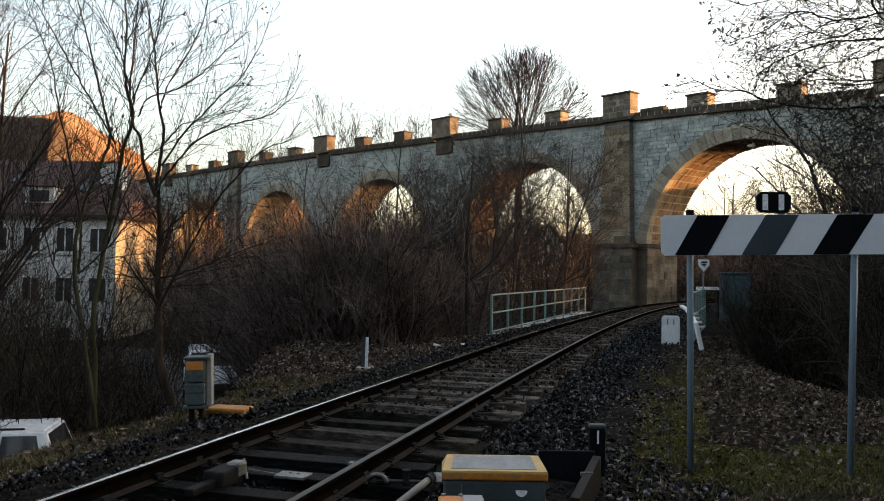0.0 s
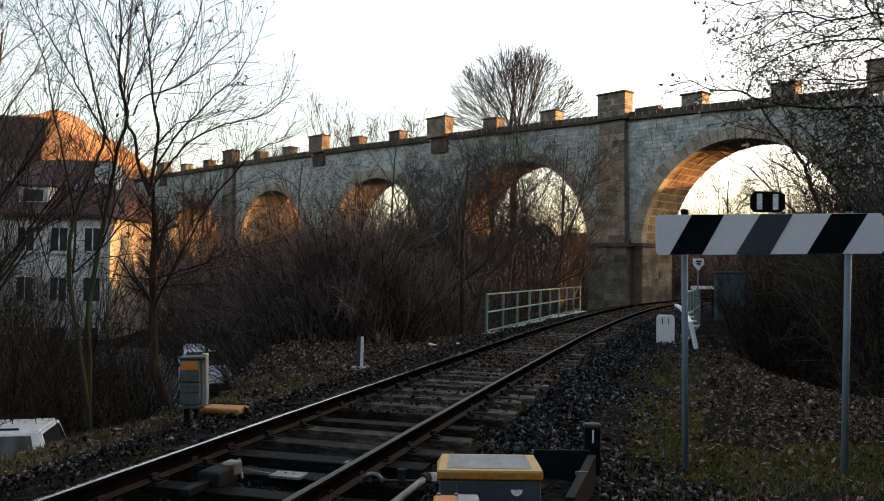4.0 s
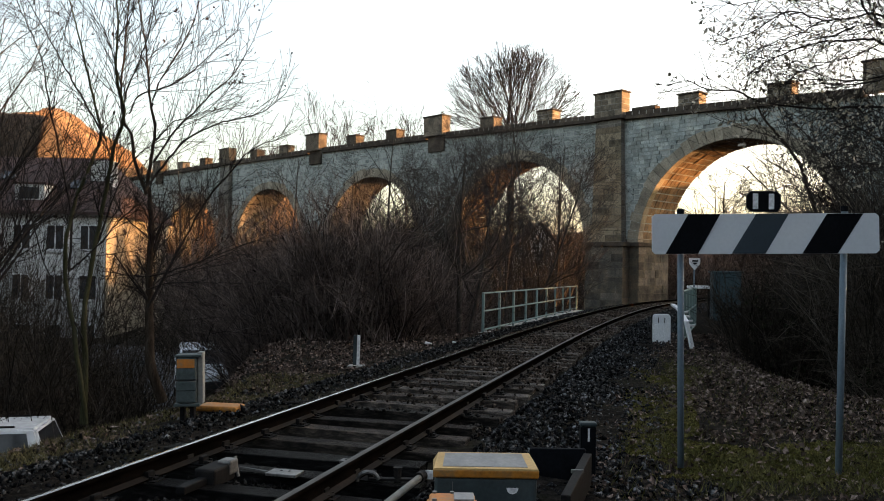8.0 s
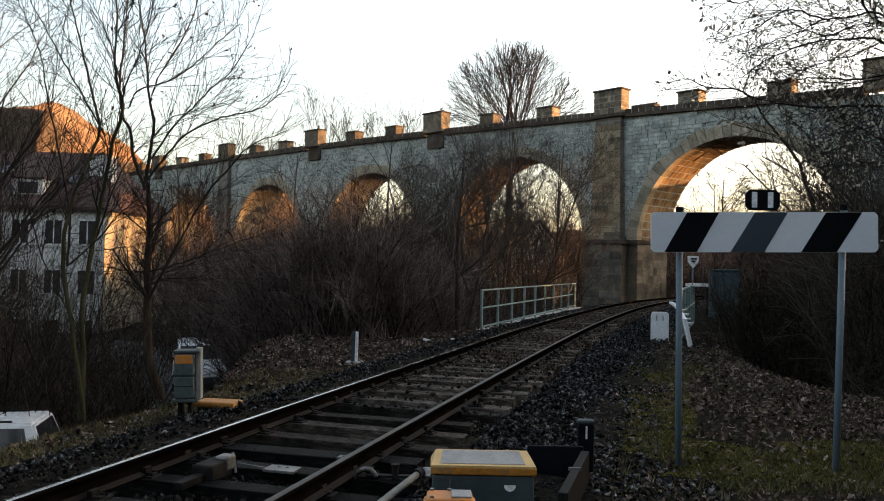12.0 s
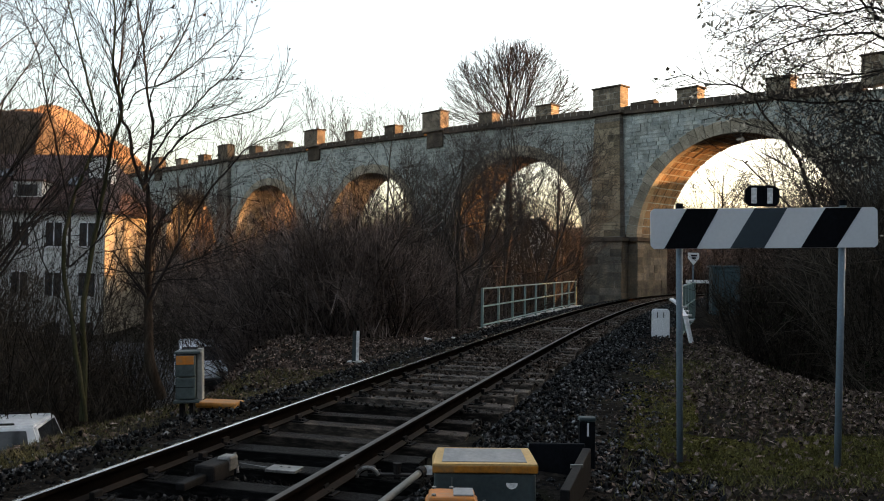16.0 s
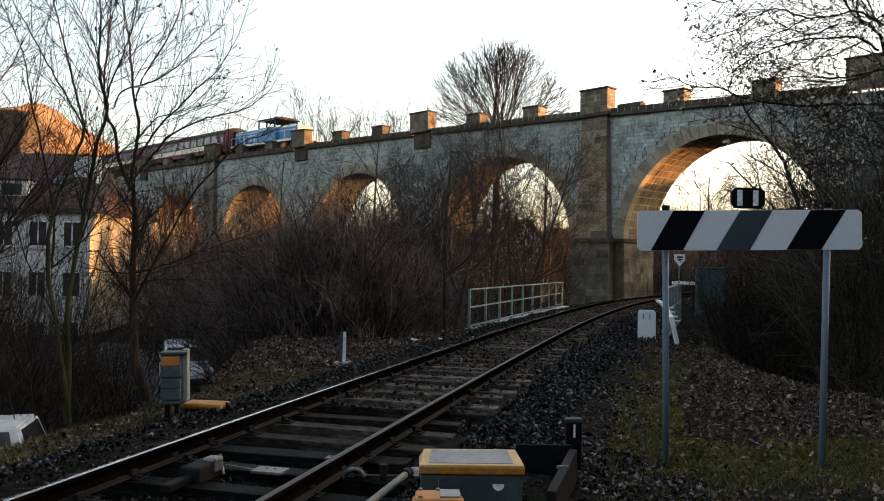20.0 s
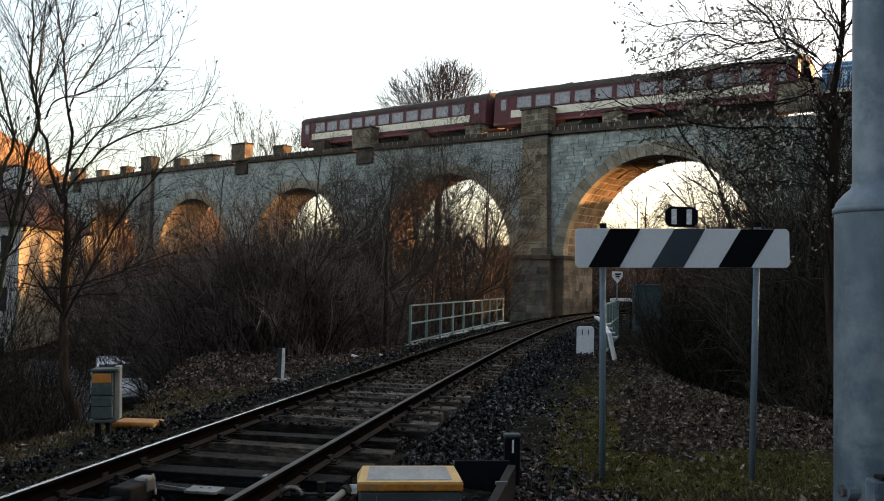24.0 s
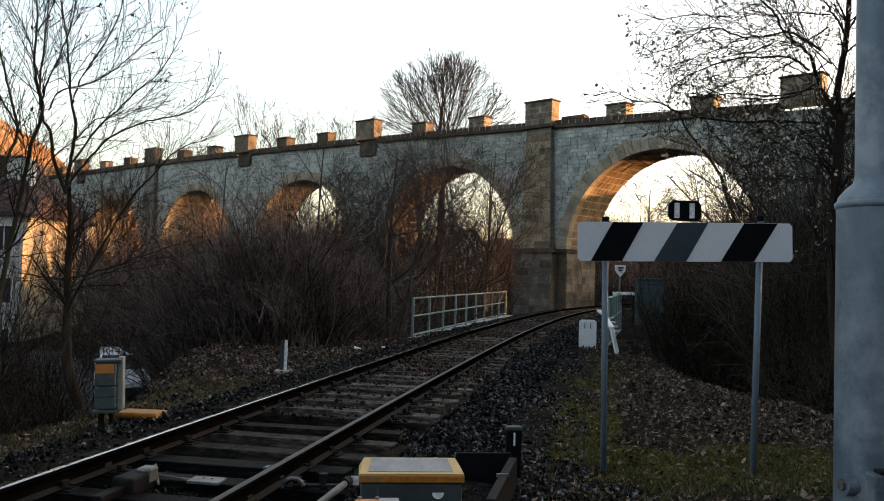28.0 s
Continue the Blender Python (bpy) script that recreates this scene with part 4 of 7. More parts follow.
def limbed_tree(x, y, limbs, label, bark, seed, twig_len=(0.35, 0.85), every=0.13, kids=(0, 0, 5, 3), tipr=0.0032, leaves=0, leaf="leaf", leaf_size=0.06, deepest=3, spread_a=0.62, lift=0.03, deep=0.07, twig="twig"):
    """A bare tree of chosen limbs: each is (radius at its foot, at its tip, (x, z), (x, z) ...) with heights over the rail."""
    zb = at_land(x, y) - 0.08
    t = thing("tree", pose(x, y, zb), label, "tree")
    w = Wood(seed)
    rng = w.rng
    for r0, r1, *way in limbs:
        n = len(way)
        dy = np.cumsum(rng.normal(size=n) * deep)
        dy -= dy[0] if r0 > 0.03 else 0
        pts = curve_through(np.array([(px - x, q, pz - zb) for (px, pz), q in zip(way, dy)]), 5 * n)
        pts[1:-1] += rng.normal(size=(5 * n - 2, 3)) * 0.005
        one = Wood(seed + 1)
        one.tube(pts, r0, r1, 8 if r0 > 0.03 else 5)
        place("trunk" if r0 > 0.03 else "limb", one.mesh("limb"), bark if r0 > 0.03 else twig, t, smooth=True)
        seg = np.linalg.norm(np.diff(pts, axis=0), axis=1)
        run = np.concatenate([[0], np.cumsum(seg)])
        first = run[-1] * (0.42 if r0 > 0.03 else 0.12)
        for s_ in np.arange(first, run[-1], every):
            s_ = min(run[-1] * 0.995, s_ + rng.uniform(-0.5, 0.5) * every)
            j = min(int(np.searchsorted(run, s_)), len(pts) - 1)
            f = s_ / run[-1]
            q = Vector(pts[j])
            d = Vector(pts[j] - pts[j - 1]).normalized()
            side = Vector(rng.normal(size=3))
            side = (side - d * side.dot(d)).normalized()
            ang = spread_a * rng.uniform(0.6, 1.3)
            w.limb(q, d * math.cos(ang) + side * math.sin(ang), rng.uniform(*twig_len) * (1.15 - 0.5 * f), max(tipr * 1.5, (r0 + (r1 - r0) * f) * 0.42), 2, deepest, spread_a, kids, 0.075, lift, tipr, 0.12)
    place("crown", w.mesh("crown"), twig, t)
    if leaves:
        tips = np.array(w.tips)
        c = tips[rng.integers(0, len(tips), leaves)] + rng.normal(size=(leaves, 3)) * 0.04
        v, f = spread(LEAF_V, LEAF_F, c, rng.uniform(0.6, 1.3, leaves) * leaf_size, rng)
        place("dry_leaves", cloud(v, f, "dry_leaves"), leaf, t, "withered leaves and seed pods hanging on")
    return t


def thicket(name, label, spots, stems, high, seed, mat="brush", kids=5, r=0.012, lean=0.35, cat="shrub", tw=0.005):
    """Dense bare brushwood: many whippy stems with side twigs, one object."""
    w = Wood(seed)
    rng, ru, rg = w.rng, w.rand.uniform, w.rand.gauss
    for x, y, rad, hi in spots:
        n = int(stems * rad)
        a, q = rng.uniform(0, 2 * math.pi, n), rad * np.sqrt(rng.random(n))
        px, py = x + np.cos(a) * q, y + np.sin(a) * q
        pz = land(px, py) - 0.1
        for i in range(n):
            h = high * hi * ru(0.45, 1.05) * (1 - 0.35 * (q[i] / rad) ** 2)
            way = Vector((rg(0, lean), rg(0, lean), 1.0)).normalized()
            pts = [Vector((px[i], py[i], pz[i]))]
            for _ in range(4):
                way = (way + Vector((rg(0, 0.16), rg(0, 0.16), rg(0, 0.16)))).normalized()
                pts.append(pts[-1] + way * (h / 4))
            w.tube(pts, r * ru(0.7, 1.6), tw, 3)
            for _ in range(kids):
                f = ru(0.25, 0.95) * 4
                j = int(f)
                b = pts[j].lerp(pts[min(j + 1, 4)], f - j)
                k = (way * 0.5 + Vector((rg(0, 0.7), rg(0, 0.7), rg(0, 0.7) + 0.45))).normalized()
                L = h * ru(0.15, 0.4)
                mid = b + k * (L * 0.5)
                k = k + Vector((rg(0, 0.3), rg(0, 0.3), rg(0, 0.3)))
                w.tube([b, mid, mid + k * (L * 0.5)], tw * 1.3, tw * 0.7, 3)
    return tagged(place(name, w.mesh(name), mat), label, cat, kind="stuff")


# young trees on the bank
limbed_tree(-4.26, 10.0, [
    (0.038, 0.008, (-4.28, -0.41), (-4.31, 0.28), (-4.29, 0.89), (-4.24, 1.64), (-4.14, 2.25), (-4.01, 2.92), (-3.87, 3.32), (-3.93, 3.69), (-3.95, 4.04), (-3.96, 4.45), (-4.04, 5.00)),
    (0.0305, 0.007, (-4.24, -0.41), (-4.35, 0.48), (-4.50, 1.43), (-4.46, 2.11), (-4.27, 2.59), (-4.12, 3.02), (-4.22, 3.41), (-4.38, 3.89), (-4.56, 4.37), (-4.72, 4.85)),
    (0.014, 0.005, (-3.87, 3.32), (-3.81, 3.56), (-3.64, 3.97), (-3.50, 4.39), (-3.39, 4.87)),
    (0.016, 0.005, (-4.50, 1.43), (-4.56, 2.11), (-4.72, 2.86), (-4.85, 3.40), (-4.98, 3.95), (-5.14, 4.36), (-5.34, 4.77)),
    (0.013, 0.005, (-4.12, 3.02), (-4.43, 3.58), (-4.69, 4.02), (-4.90, 4.40), (-5.10, 4.78)),
    (0.01, 0.004, (-3.94, 3.69), (-4.07, 4.10), (-4.22, 4.41), (-4.40, 4.75)),
    (0.01, 0.004, (-3.95, 4.24), (-3.79, 4.49), (-3.63, 4.87)),
    (0.012, 0.005, (-4.50, 1.44), (-4.15, 1.77), (-3.88, 2.08), (-3.57, 2.36)),
    (0.012, 0.004, (-4.21, 1.77), (-3.96, 2.46), (-3.73, 2.87), (-3.33, 3.12)),
    (0.01, 0.004, (-4.28, 0.62), (-4.71, 1.42), (-4.94, 2.10), (-5.16, 2.64))],
    "multi-stemmed bare young tree with greenish bark on the bank", "greenbark", 21, every=0.11, twig_len=(0.35, 1.05), kids=(0, 0, 6, 3), leaves=60, leaf_size=0.045)
limbed_tree(-4.18, 12.6, [
    (0.085, 0.03, (-4.19, -0.55), (-4.36, 0.06), (-4.45, 0.74), (-4.49, 1.51), (-4.49, 2.11), (-4.53, 2.71)),
    (0.0305, 0.008, (-4.51, 2.59), (-4.66, 3.10), (-4.71, 3.44), (-4.84, 3.73), (-4.91, 4.26), (-4.90, 4.87), (-4.87, 5.57)),
    (0.0302, 0.008, (-4.52, 2.67), (-4.43, 3.19), (-4.41, 3.60), (-4.48, 3.92), (-4.55, 4.53), (-4.65, 5.05), (-4.78, 5.66)),
    (0.016, 0.006, (-4.48, 3.92), (-4.34, 4.27), (-4.07, 4.80), (-3.89, 5.24), (-3.77, 5.72)),
    (0.015, 0.005, (-4.84, 3.83), (-4.68, 4.13), (-4.21, 4.28), (-3.83, 4.53), (-3.45, 4.90), (-3.13, 5.16)),
    (0.02, 0.006, (-4.50, 2.67), (-4.25, 3.08), (-3.93, 3.42), (-3.59, 3.64), (-3.17, 3.77), (-2.78, 3.91), (-2.44, 4.22)),
    (0.018, 0.006, (-4.42, 3.06), (-4.11, 3.58), (-3.82, 3.89), (-3.56, 4.16), (-3.27, 4.46), (-2.97, 4.83)),
    (0.024, 0.006, (-4.43, 0.87), (-3.98, 1.74), (-3.57, 2.52), (-3.23, 2.95), (-2.94, 3.28), (-2.37, 3.53)),
    (0.014, 0.005, (-4.46, 1.34), (-4.06, 1.44), (-3.59, 1.60), (-2.95, 1.86)),
    (0.012, 0.005, (-4.44, 1.15), (-4.14, 1.24), (-3.54, 1.27)),
    (0.014, 0.005, (-4.48, 1.34), (-4.83, 1.36), (-5.34, 1.43)),
    (0.012, 0.005, (-4.41, 3.41), (-4.20, 3.71), (-3.94, 3.80), (-3.34, 3.94)),
    (0.012, 0.005, (-4.48, 1.94), (-4.85, 2.28), (-5.12, 2.79), (-5.35, 3.22))],
    "bare tree with reddish-brown trunk and a few withered leaves", "bark", 34, every=0.125, twig_len=(0.4, 1.25), kids=(0, 0, 6, 3), tipr=0.0036, leaves=260, leaf_size=0.06, leaf="deadleaf")
tree(-5.9, 8.6, [(0, 0, 0.12, 0.1, 4.8, 0.026), (0.1, 0.2, -0.15, 0.1, 5.2, 0.03), (0.3, 0.5, 0.02, 0.1, 5.4, 0.028)], "slender bare saplings with pale bark on the bank", "greenbark", 45, kids=(9, 6, 5, 3), tipr=0.0028, spread_a=0.5, lift=0.05)
tree(-7.9, 13.5, [(0, 0, 0.05, 0, 9.5, 0.08), (0.6, 0.2, -0.1, 0, 8.5, 0.07)], "bare tree with fine twigs above the parked cars", "bark", 51, kids=(13, 9, 6, 3), tipr=0.0035, lift=0.05)
tree(-10.5, 18.5, [(0, 0, 0.05, 0, 9.5, 0.1)], "bare tree standing between the road and the bank", "bark", 52, kids=(14, 9, 6, 3), tipr=0.0045, lift=0.04)
# trees before the viaduct
tree(0.55, 25.0, [(0, 0, 0.05, 0, 5.6, 0.1), (0.3, 0.2, 0.25, 0.1, 4.6, 0.07), (-0.4, 0.1, -0.25, 0, 5.0, 0.07)], "bare dark tree standing beside the green railing", "greybark", 61, kids=(13, 8, 6, 4), twig="greytwig", tipr=0.006, spread_a=0.8, bend=0.15)
tree(2.9, 37.5, [(0, 0, 0, 0, 10.6, 0.1), (0.9, 0.4, 0.2, 0.0, 9.2, 0.1), (-0.9, 0.2, -0.25, 0.0, 9.6, 0.1)], "bare dark tree with many rising twigs beside the railing", "greybark", 65, kids=(15, 9, 6, 3), twig="greytwig", tipr=0.0055, spread_a=0.8, bend=0.16, lift=0.035)
tree(6.6, 46.5, [(0, 0, 0, 0, 11.6, 0.1), (-1.1, 0.2, -0.2, 0.0, 11.0, 0.1)], "bare dark tree close before the pier", "greybark", 66, kids=(15, 9, 6, 3), twig="greytwig", tipr=0.0065, spread_a=0.8, bend=0.16, lift=0.035)
tree(1.2, 33, [(0, 0, 0, 0, 9.2, 0.1), (0.8, 0.4, 0.25, 0.0, 8.0, 0.1), (-0.9, 0.4, -0.3, 0.0, 8.4, 0.1)], "bare dark tree in front of the viaduct", "greybark", 67, kids=(15, 9, 6, 3), twig="greytwig", tipr=0.0055, spread_a=0.85, bend=0.16, lift=0.035)
tree(4.4, 41, [(0, 0, 0, 0, 11.4, 0.1), (-1.2, 0.5, -0.2, 0, 10.6, 0.1), (1.0, 0.3, 0.12, 0, 10.0, 0.1)], "cluster of bare dark trees in front of the viaduct", "greybark", 71, kids=(15, 9, 6, 3), twig="greytwig", tipr=0.006, spread_a=0.85, bend=0.16, lift=0.035)
tree(-2.6, 38, [(0, 0, 0, 0, 10.6, 0.1), (1.2, 0.5, 0.2, 0, 9.8, 0.1)], "bare dark tree with spreading twigs below the viaduct", "greybark", 73, kids=(15, 9, 6, 3), twig="greytwig", tipr=0.006, spread_a=0.85, bend=0.16, lift=0.035)
tree(-7.5, 44, [(0, 0, 0, 0, 10.2, 0.1), (1.6, 0.5, 0.2, 0, 9.2, 0.1)], "bare dark tree with spreading twigs below the viaduct", "greybark", 77, kids=(12, 8, 6, 4), twig="greytwig", tipr=0.010, spread_a=0.8, bend=0.15)
tree(-14.5, 46, [(0, 0, 0, 0, 10.8, 0.1), (1.6, 0.5, -0.2, 0, 9.2, 0.1)], "bare dark tree with spreading twigs below the viaduct", "greybark", 79, kids=(12, 8, 6, 4), twig="greytwig", tipr=0.010, spread_a=0.8, bend=0.15)
# trees between the pale house and the far arches
for i, (x, y, h) in enumerate(((-16.3, 53, 9.0), (-17.6, 55.5, 9.5))):
    tree(x, y, [(0, 0, 0, 0, h, 0.12), (0.6, 0.3, 0.15, 0, h * 0.9, 0.09), (-0.6, 0.1, -0.15, 0, h * 0.85, 0.08)], "bare tree with dense fine twigs beside the pale house", "bark", 160 + i, kids=(11, 8, 6, 3), tipr=0.011, spread_a=0.7, lift=0.03, gap=0.12)
# behind the viaduct: a broad rounded crown of fine twigs, and lesser tops over the parapet
def dome_tree(x, y, low, mid, wide, high, label, seed):
    """A tall bare tree whose limbs fan out and fill a dome."""
    z = at_land(x, y) - 0.08
    t = thing("tree", pose(x, y, z), label, "tree")
    w = Wood(seed)
    ru = w.rand.uniform
    w.bound = lambda p: (p.x / wide) ** 2 + (p.y / wide) ** 2 + ((p.z - mid + z) / high) ** 2 < 0.92 + 0.16 * w.rand.random()
    one = Wood(seed)
    one.tube([Vector((0, 0, f)) for f in np.linspace(0, low - z + 1.5, 6)], 0.5, 0.3, 10)
    place("trunk", one.mesh("trunk"), "bark", t, smooth=True)
    for i in range(40):
        az, el = ru(0, 6.283), radians(ru(0, 85) if i % 2 else ru(-8, 30))
        goal = Vector((math.cos(az) * math.cos(el) * wide, math.sin(az) * math.cos(el) * wide, mid - z + math.sin(el) * high))
        foot = Vector((ru(-0.6, 0.6), ru(-0.6, 0.6), low - z + ru(-1.5, 2.5)))
        w.limb(foot, goal - foot + Vector((0, 0, 0.6)), (goal - foot).length * 1.02, 0.075, 1, 3, 0.5, (0, 8, 6, 3), 0.08, 0.03, 0.022, 0.25)
    place("crown", w.mesh("crown"), "twig", t)


dome_tree(7.15, 88, 14.6, 17.6, 8.0, 8.1, "tall bare tree with a broad rounded crown of fine twigs", 83)
for i, (x, y, h) in enumerate(((-12.5, 92, 20.5), (-9.5, 94, 18.5), (-3.5, 90, 18.5), (-1.5, 96, 18), (-22, 104, 18.5), (-26, 108, 19))):
    tree(x, y, [(0, 0, 0, 0, h, 0.18), (0.8, 0, 0.1, 0, h * 0.9, 0.14)], "slim bare tree rising behind the parapet", "bark", 120 + i, kids=(9, 6, 5, 3), tipr=0.022, spread_a=0.45, lift=0.06, gap=0.5)
for i, (x, y, h) in enumerate(((15.5, 66, 9), (19, 72, 11), (22, 64, 9), (25, 76, 12), (29, 70, 10), (20, 84, 13), (8.5, 74, 9), (13, 78, 8.5), (3.5, 76, 8), (-3, 86, 11), (34, 82, 12), (-1.8, 79.5, 11), (-4.5, 83, 10))):
    tree(x, y, [(0, 0, 0, 0, h, 0.16), (0.8, 0, 0.15, 0, h * 0.85, 0.12)], "bare tree beyond the arches", "bark", 140 + i, kids=(10, 7, 6, 4), tipr=0.014, spread_a=0.7, lift=0.03, gap=0.2)
# tree with seed clusters on the slope to the right
limbed_tree(5.40, 9.0, [
    (0.085, 0.05, (5.40, -0.01), (5.34, 1.14), (5.29, 2.16), (5.25, 2.93), (5.21, 3.45)),
    (0.042, 0.026, (5.21, 3.42), (5.27, 3.91), (5.29, 4.36), (5.31, 5.02)),
    (0.024, 0.008, (5.20, 3.48), (4.97, 3.80), (4.76, 4.08), (4.60, 4.33), (4.36, 4.51), (4.06, 4.72)),
    (0.026, 0.008, (5.24, 3.48), (5.37, 3.71), (5.58, 3.98), (5.78, 4.38)),
    (0.018, 0.006, (5.29, 4.26), (5.15, 4.43), (5.03, 4.61), (4.93, 4.80)),
    (0.017, 0.005, (5.19, 3.35), (4.91, 3.40), (4.57, 3.40), (4.04, 3.40), (3.52, 3.45), (3.19, 3.52), (2.93, 3.55), (2.66, 3.65)),
    (0.015, 0.005, (4.87, 3.94), (4.57, 4.04), (4.30, 4.06), (3.90, 3.98), (3.45, 3.80), (3.16, 3.59)),
    (0.014, 0.005, (5.10, 4.22), (4.70, 4.39), (4.36, 4.32), (4.03, 4.24), (3.77, 4.10), (3.31, 3.94)),
    (0.01, 0.004, (4.64, 4.25), (4.53, 4.52), (4.44, 4.78)),
    (0.01, 0.004, (4.23, 4.31), (3.77, 4.42), (3.38, 4.18), (2.92, 4.00)),
    (0.009, 0.004, (4.03, 4.56), (3.63, 4.61), (3.31, 4.58), (3.17, 4.62)),
    (0.012, 0.005, (4.97, 3.76), (4.57, 3.68), (4.11, 3.73), (3.71, 3.62)),
    (0.01, 0.004, (4.76, 4.08), (4.50, 3.94), (4.17, 3.86), (3.84, 3.72)),
    (0.01, 0.004, (4.60, 4.33), (4.30, 4.22), (3.96, 4.36), (3.70, 4.54)),
    (0.01, 0.004, (4.97, 3.80), (4.70, 3.65), (4.37, 3.58), (4.04, 3.60)),
    (0.011, 0.004, (5.29, 4.56), (4.96, 4.35), (4.63, 4.17), (4.23, 4.09)),
    (0.01, 0.004, (5.29, 4.10), (5.03, 4.35), (4.83, 4.60), (4.69, 4.85)),
    (0.01, 0.004, (5.16, 4.62), (4.83, 4.67), (4.49, 4.62), (4.23, 4.73)),
    (0.01, 0.004, (5.22, 3.19), (4.91, 3.21), (4.51, 3.10), (4.18, 3.15)),
    (0.01, 0.004, (5.25, 2.87), (4.91, 2.99), (4.58, 3.01), (4.25, 2.87)),
    (0.01, 0.004, (5.25, 2.61), (4.98, 2.73), (4.71, 2.79), (4.38, 2.71)),
    (0.009, 0.004, (5.23, 3.38), (4.84, 3.24), (4.44, 3.32), (3.98, 3.24))],
    "bare tree hung with pale seed clusters on the slope", "bark", 97, every=0.072, twig_len=(0.3, 0.85), kids=(0, 0, 6, 4), tipr=0.003, spread_a=0.8, lift=0.0, leaves=2600, leaf="seed", leaf_size=0.05, deep=0.12)
limbed_tree(9.26, 20.0, [
    (0.06, 0.02, (9.26, 1.91), (8.99, 2.90), (8.79, 3.60), (8.65, 4.16), (8.31, 4.71), (7.87, 5.33), (7.57, 5.82)),
    (0.02, 0.007, (8.79, 3.60), (9.12, 4.03), (9.63, 4.33), (10.37, 4.50)),
    (0.018, 0.006, (8.65, 4.16), (8.97, 4.73), (9.04, 5.30), (9.40, 5.75)),
    (0.014, 0.006, (8.84, 3.46), (8.47, 3.73), (8.11, 3.65), (7.74, 3.85)),
    (0.014, 0.006, (8.42, 4.50), (7.80, 4.84), (6.93, 5.09))],
    "crooked bare tree before the end of the arch", "bark", 98, every=0.25, twig_len=(0.7, 1.5), tipr=0.006, spread_a=0.8, leaves=200, leaf_size=0.07, deep=0.15)
tree(9.3, 17.8, [(0, 0, 0.02, 0, 8.6, 0.10), (0.5, 0.2, 0.2, 0, 7.4, 0.07)], "tall bare tree with fine brown twigs on the dark slope", "bark", 98, kids=(16, 10, 7, 4), tipr=0.0045, spread_a=0.8, lift=0.02, gap=0.2)
tree(9.6, 16.2, [(0, 0, -0.03, 0, 8.2, 0.09), (0.6, 0.2, 0.1, 0, 7.4, 0.06)], "tall bare tree with fine brown twigs on the dark slope", "bark", 101, kids=(16, 10, 7, 4), tipr=0.0042, spread_a=0.8, lift=0.02, gap=0.2)
thicket("thicket", "dense reddish-brown bare brushwood below the viaduct", [(-4.2, 26, 2.3, 1.1), (-2.0, 27, 2.4, 1.05), (-2.3, 22.5, 1.7, 0.8), (-5.0, 30.5, 2.6, 1.3), (-1.6, 30.5, 1.8, 1.0), (-3.6, 24, 1.8, 1.0)], 400, 5.4, 5, kids=8, r=0.015, tw=0.0055)
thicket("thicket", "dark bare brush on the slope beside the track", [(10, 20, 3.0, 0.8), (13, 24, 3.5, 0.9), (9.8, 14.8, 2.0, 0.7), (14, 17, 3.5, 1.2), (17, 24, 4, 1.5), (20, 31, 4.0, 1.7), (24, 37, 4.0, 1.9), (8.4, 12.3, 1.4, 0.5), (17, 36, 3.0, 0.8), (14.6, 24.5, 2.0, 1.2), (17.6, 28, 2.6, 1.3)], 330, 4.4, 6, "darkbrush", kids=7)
thicket("thicket", "tall dark bare brush screening the end of the arch", [(11.6, 22.6, 1.1, 0.95), (13.0, 24.5, 1.5, 1.1), (14.8, 26.0, 1.8, 1.25), (16.6, 27.0, 2.0, 1.5), (18.4, 28, 2.6, 1.6)], 50, 7.0, 16, "greybrush", kids=9, r=0.02, tw=0.009, lean=0.3)
thicket("thicket", "dark undergrowth between the bank and the road", [(-6.6, 17.6, 1.0, 0.9), (-9.4, 17.5, 1.8, 1.0), (-11.5, 21.5, 2.2, 1.2), (-8.2, 21.0, 0.9, 1.3), (-9.2, 33.0, 1.6, 1.3), (-7.2, 33.0, 1.6, 1.3)], 200, 2.8, 17, "darkbrush", kids=8, lean=0.4)
thicket("thicket", "dense brown brushwood hiding the feet of the far arches", [(-9.5, 42, 3.0, 1.25), (-12.4, 43.5, 2.6, 1.3), (-6.0, 42, 3.0, 1.2), (-2.8, 41, 2.8, 1.15)], 150, 5.4, 24, kids=8, r=0.022, tw=0.0085)
thicket("thicket", "tall fine brown saplings at the top of the slope", [(8.9, 16.4, 0.8, 1.0), (9.8, 17.4, 1.0, 1.05), (10.6, 18.4, 1.2, 1.1), (11.8, 19.5, 1.3, 1.1)], 55, 8.2, 20, "greybrush", kids=20, r=0.012, tw=0.0048, lean=0.16)
thicket("thicket", "tall fine bare saplings along the road before the pale house", [(-7.6, 16.0, 0.9, 1.0), (-8.6, 17.5, 1.2, 1.1), (-9.8, 19.0, 1.3, 1.1), (-11.5, 21.5, 1.6, 1.25), (-9.4, 22.5, 1.2, 1.1), (-6.6, 19.5, 0.8, 0.9), (-14, 24.5, 2.0, 1.4)], 24, 6.2, 18, "darkbrush", kids=14, r=0.012, tw=0.0045, lean=0.22)
thicket("thicket", "tall fine bare saplings before the viaduct wall", [(4.6, 42.5, 1.6, 1.0), (2.4, 40.0, 1.6, 1.0), (0.2, 39.0, 1.5, 0.95), (-2.4, 40.5, 1.6, 0.95), (6.6, 46.5, 1.2, 1.0), (-5.2, 43.0, 1.6, 0.9), (-9.0, 47.0, 1.8, 0.95)], 16, 11.0, 19, "greybrush", kids=14, r=0.03, tw=0.0085, lean=0.16)
# near-black leaves added to turn the slope's brush into a dark mass
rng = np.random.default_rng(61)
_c = []
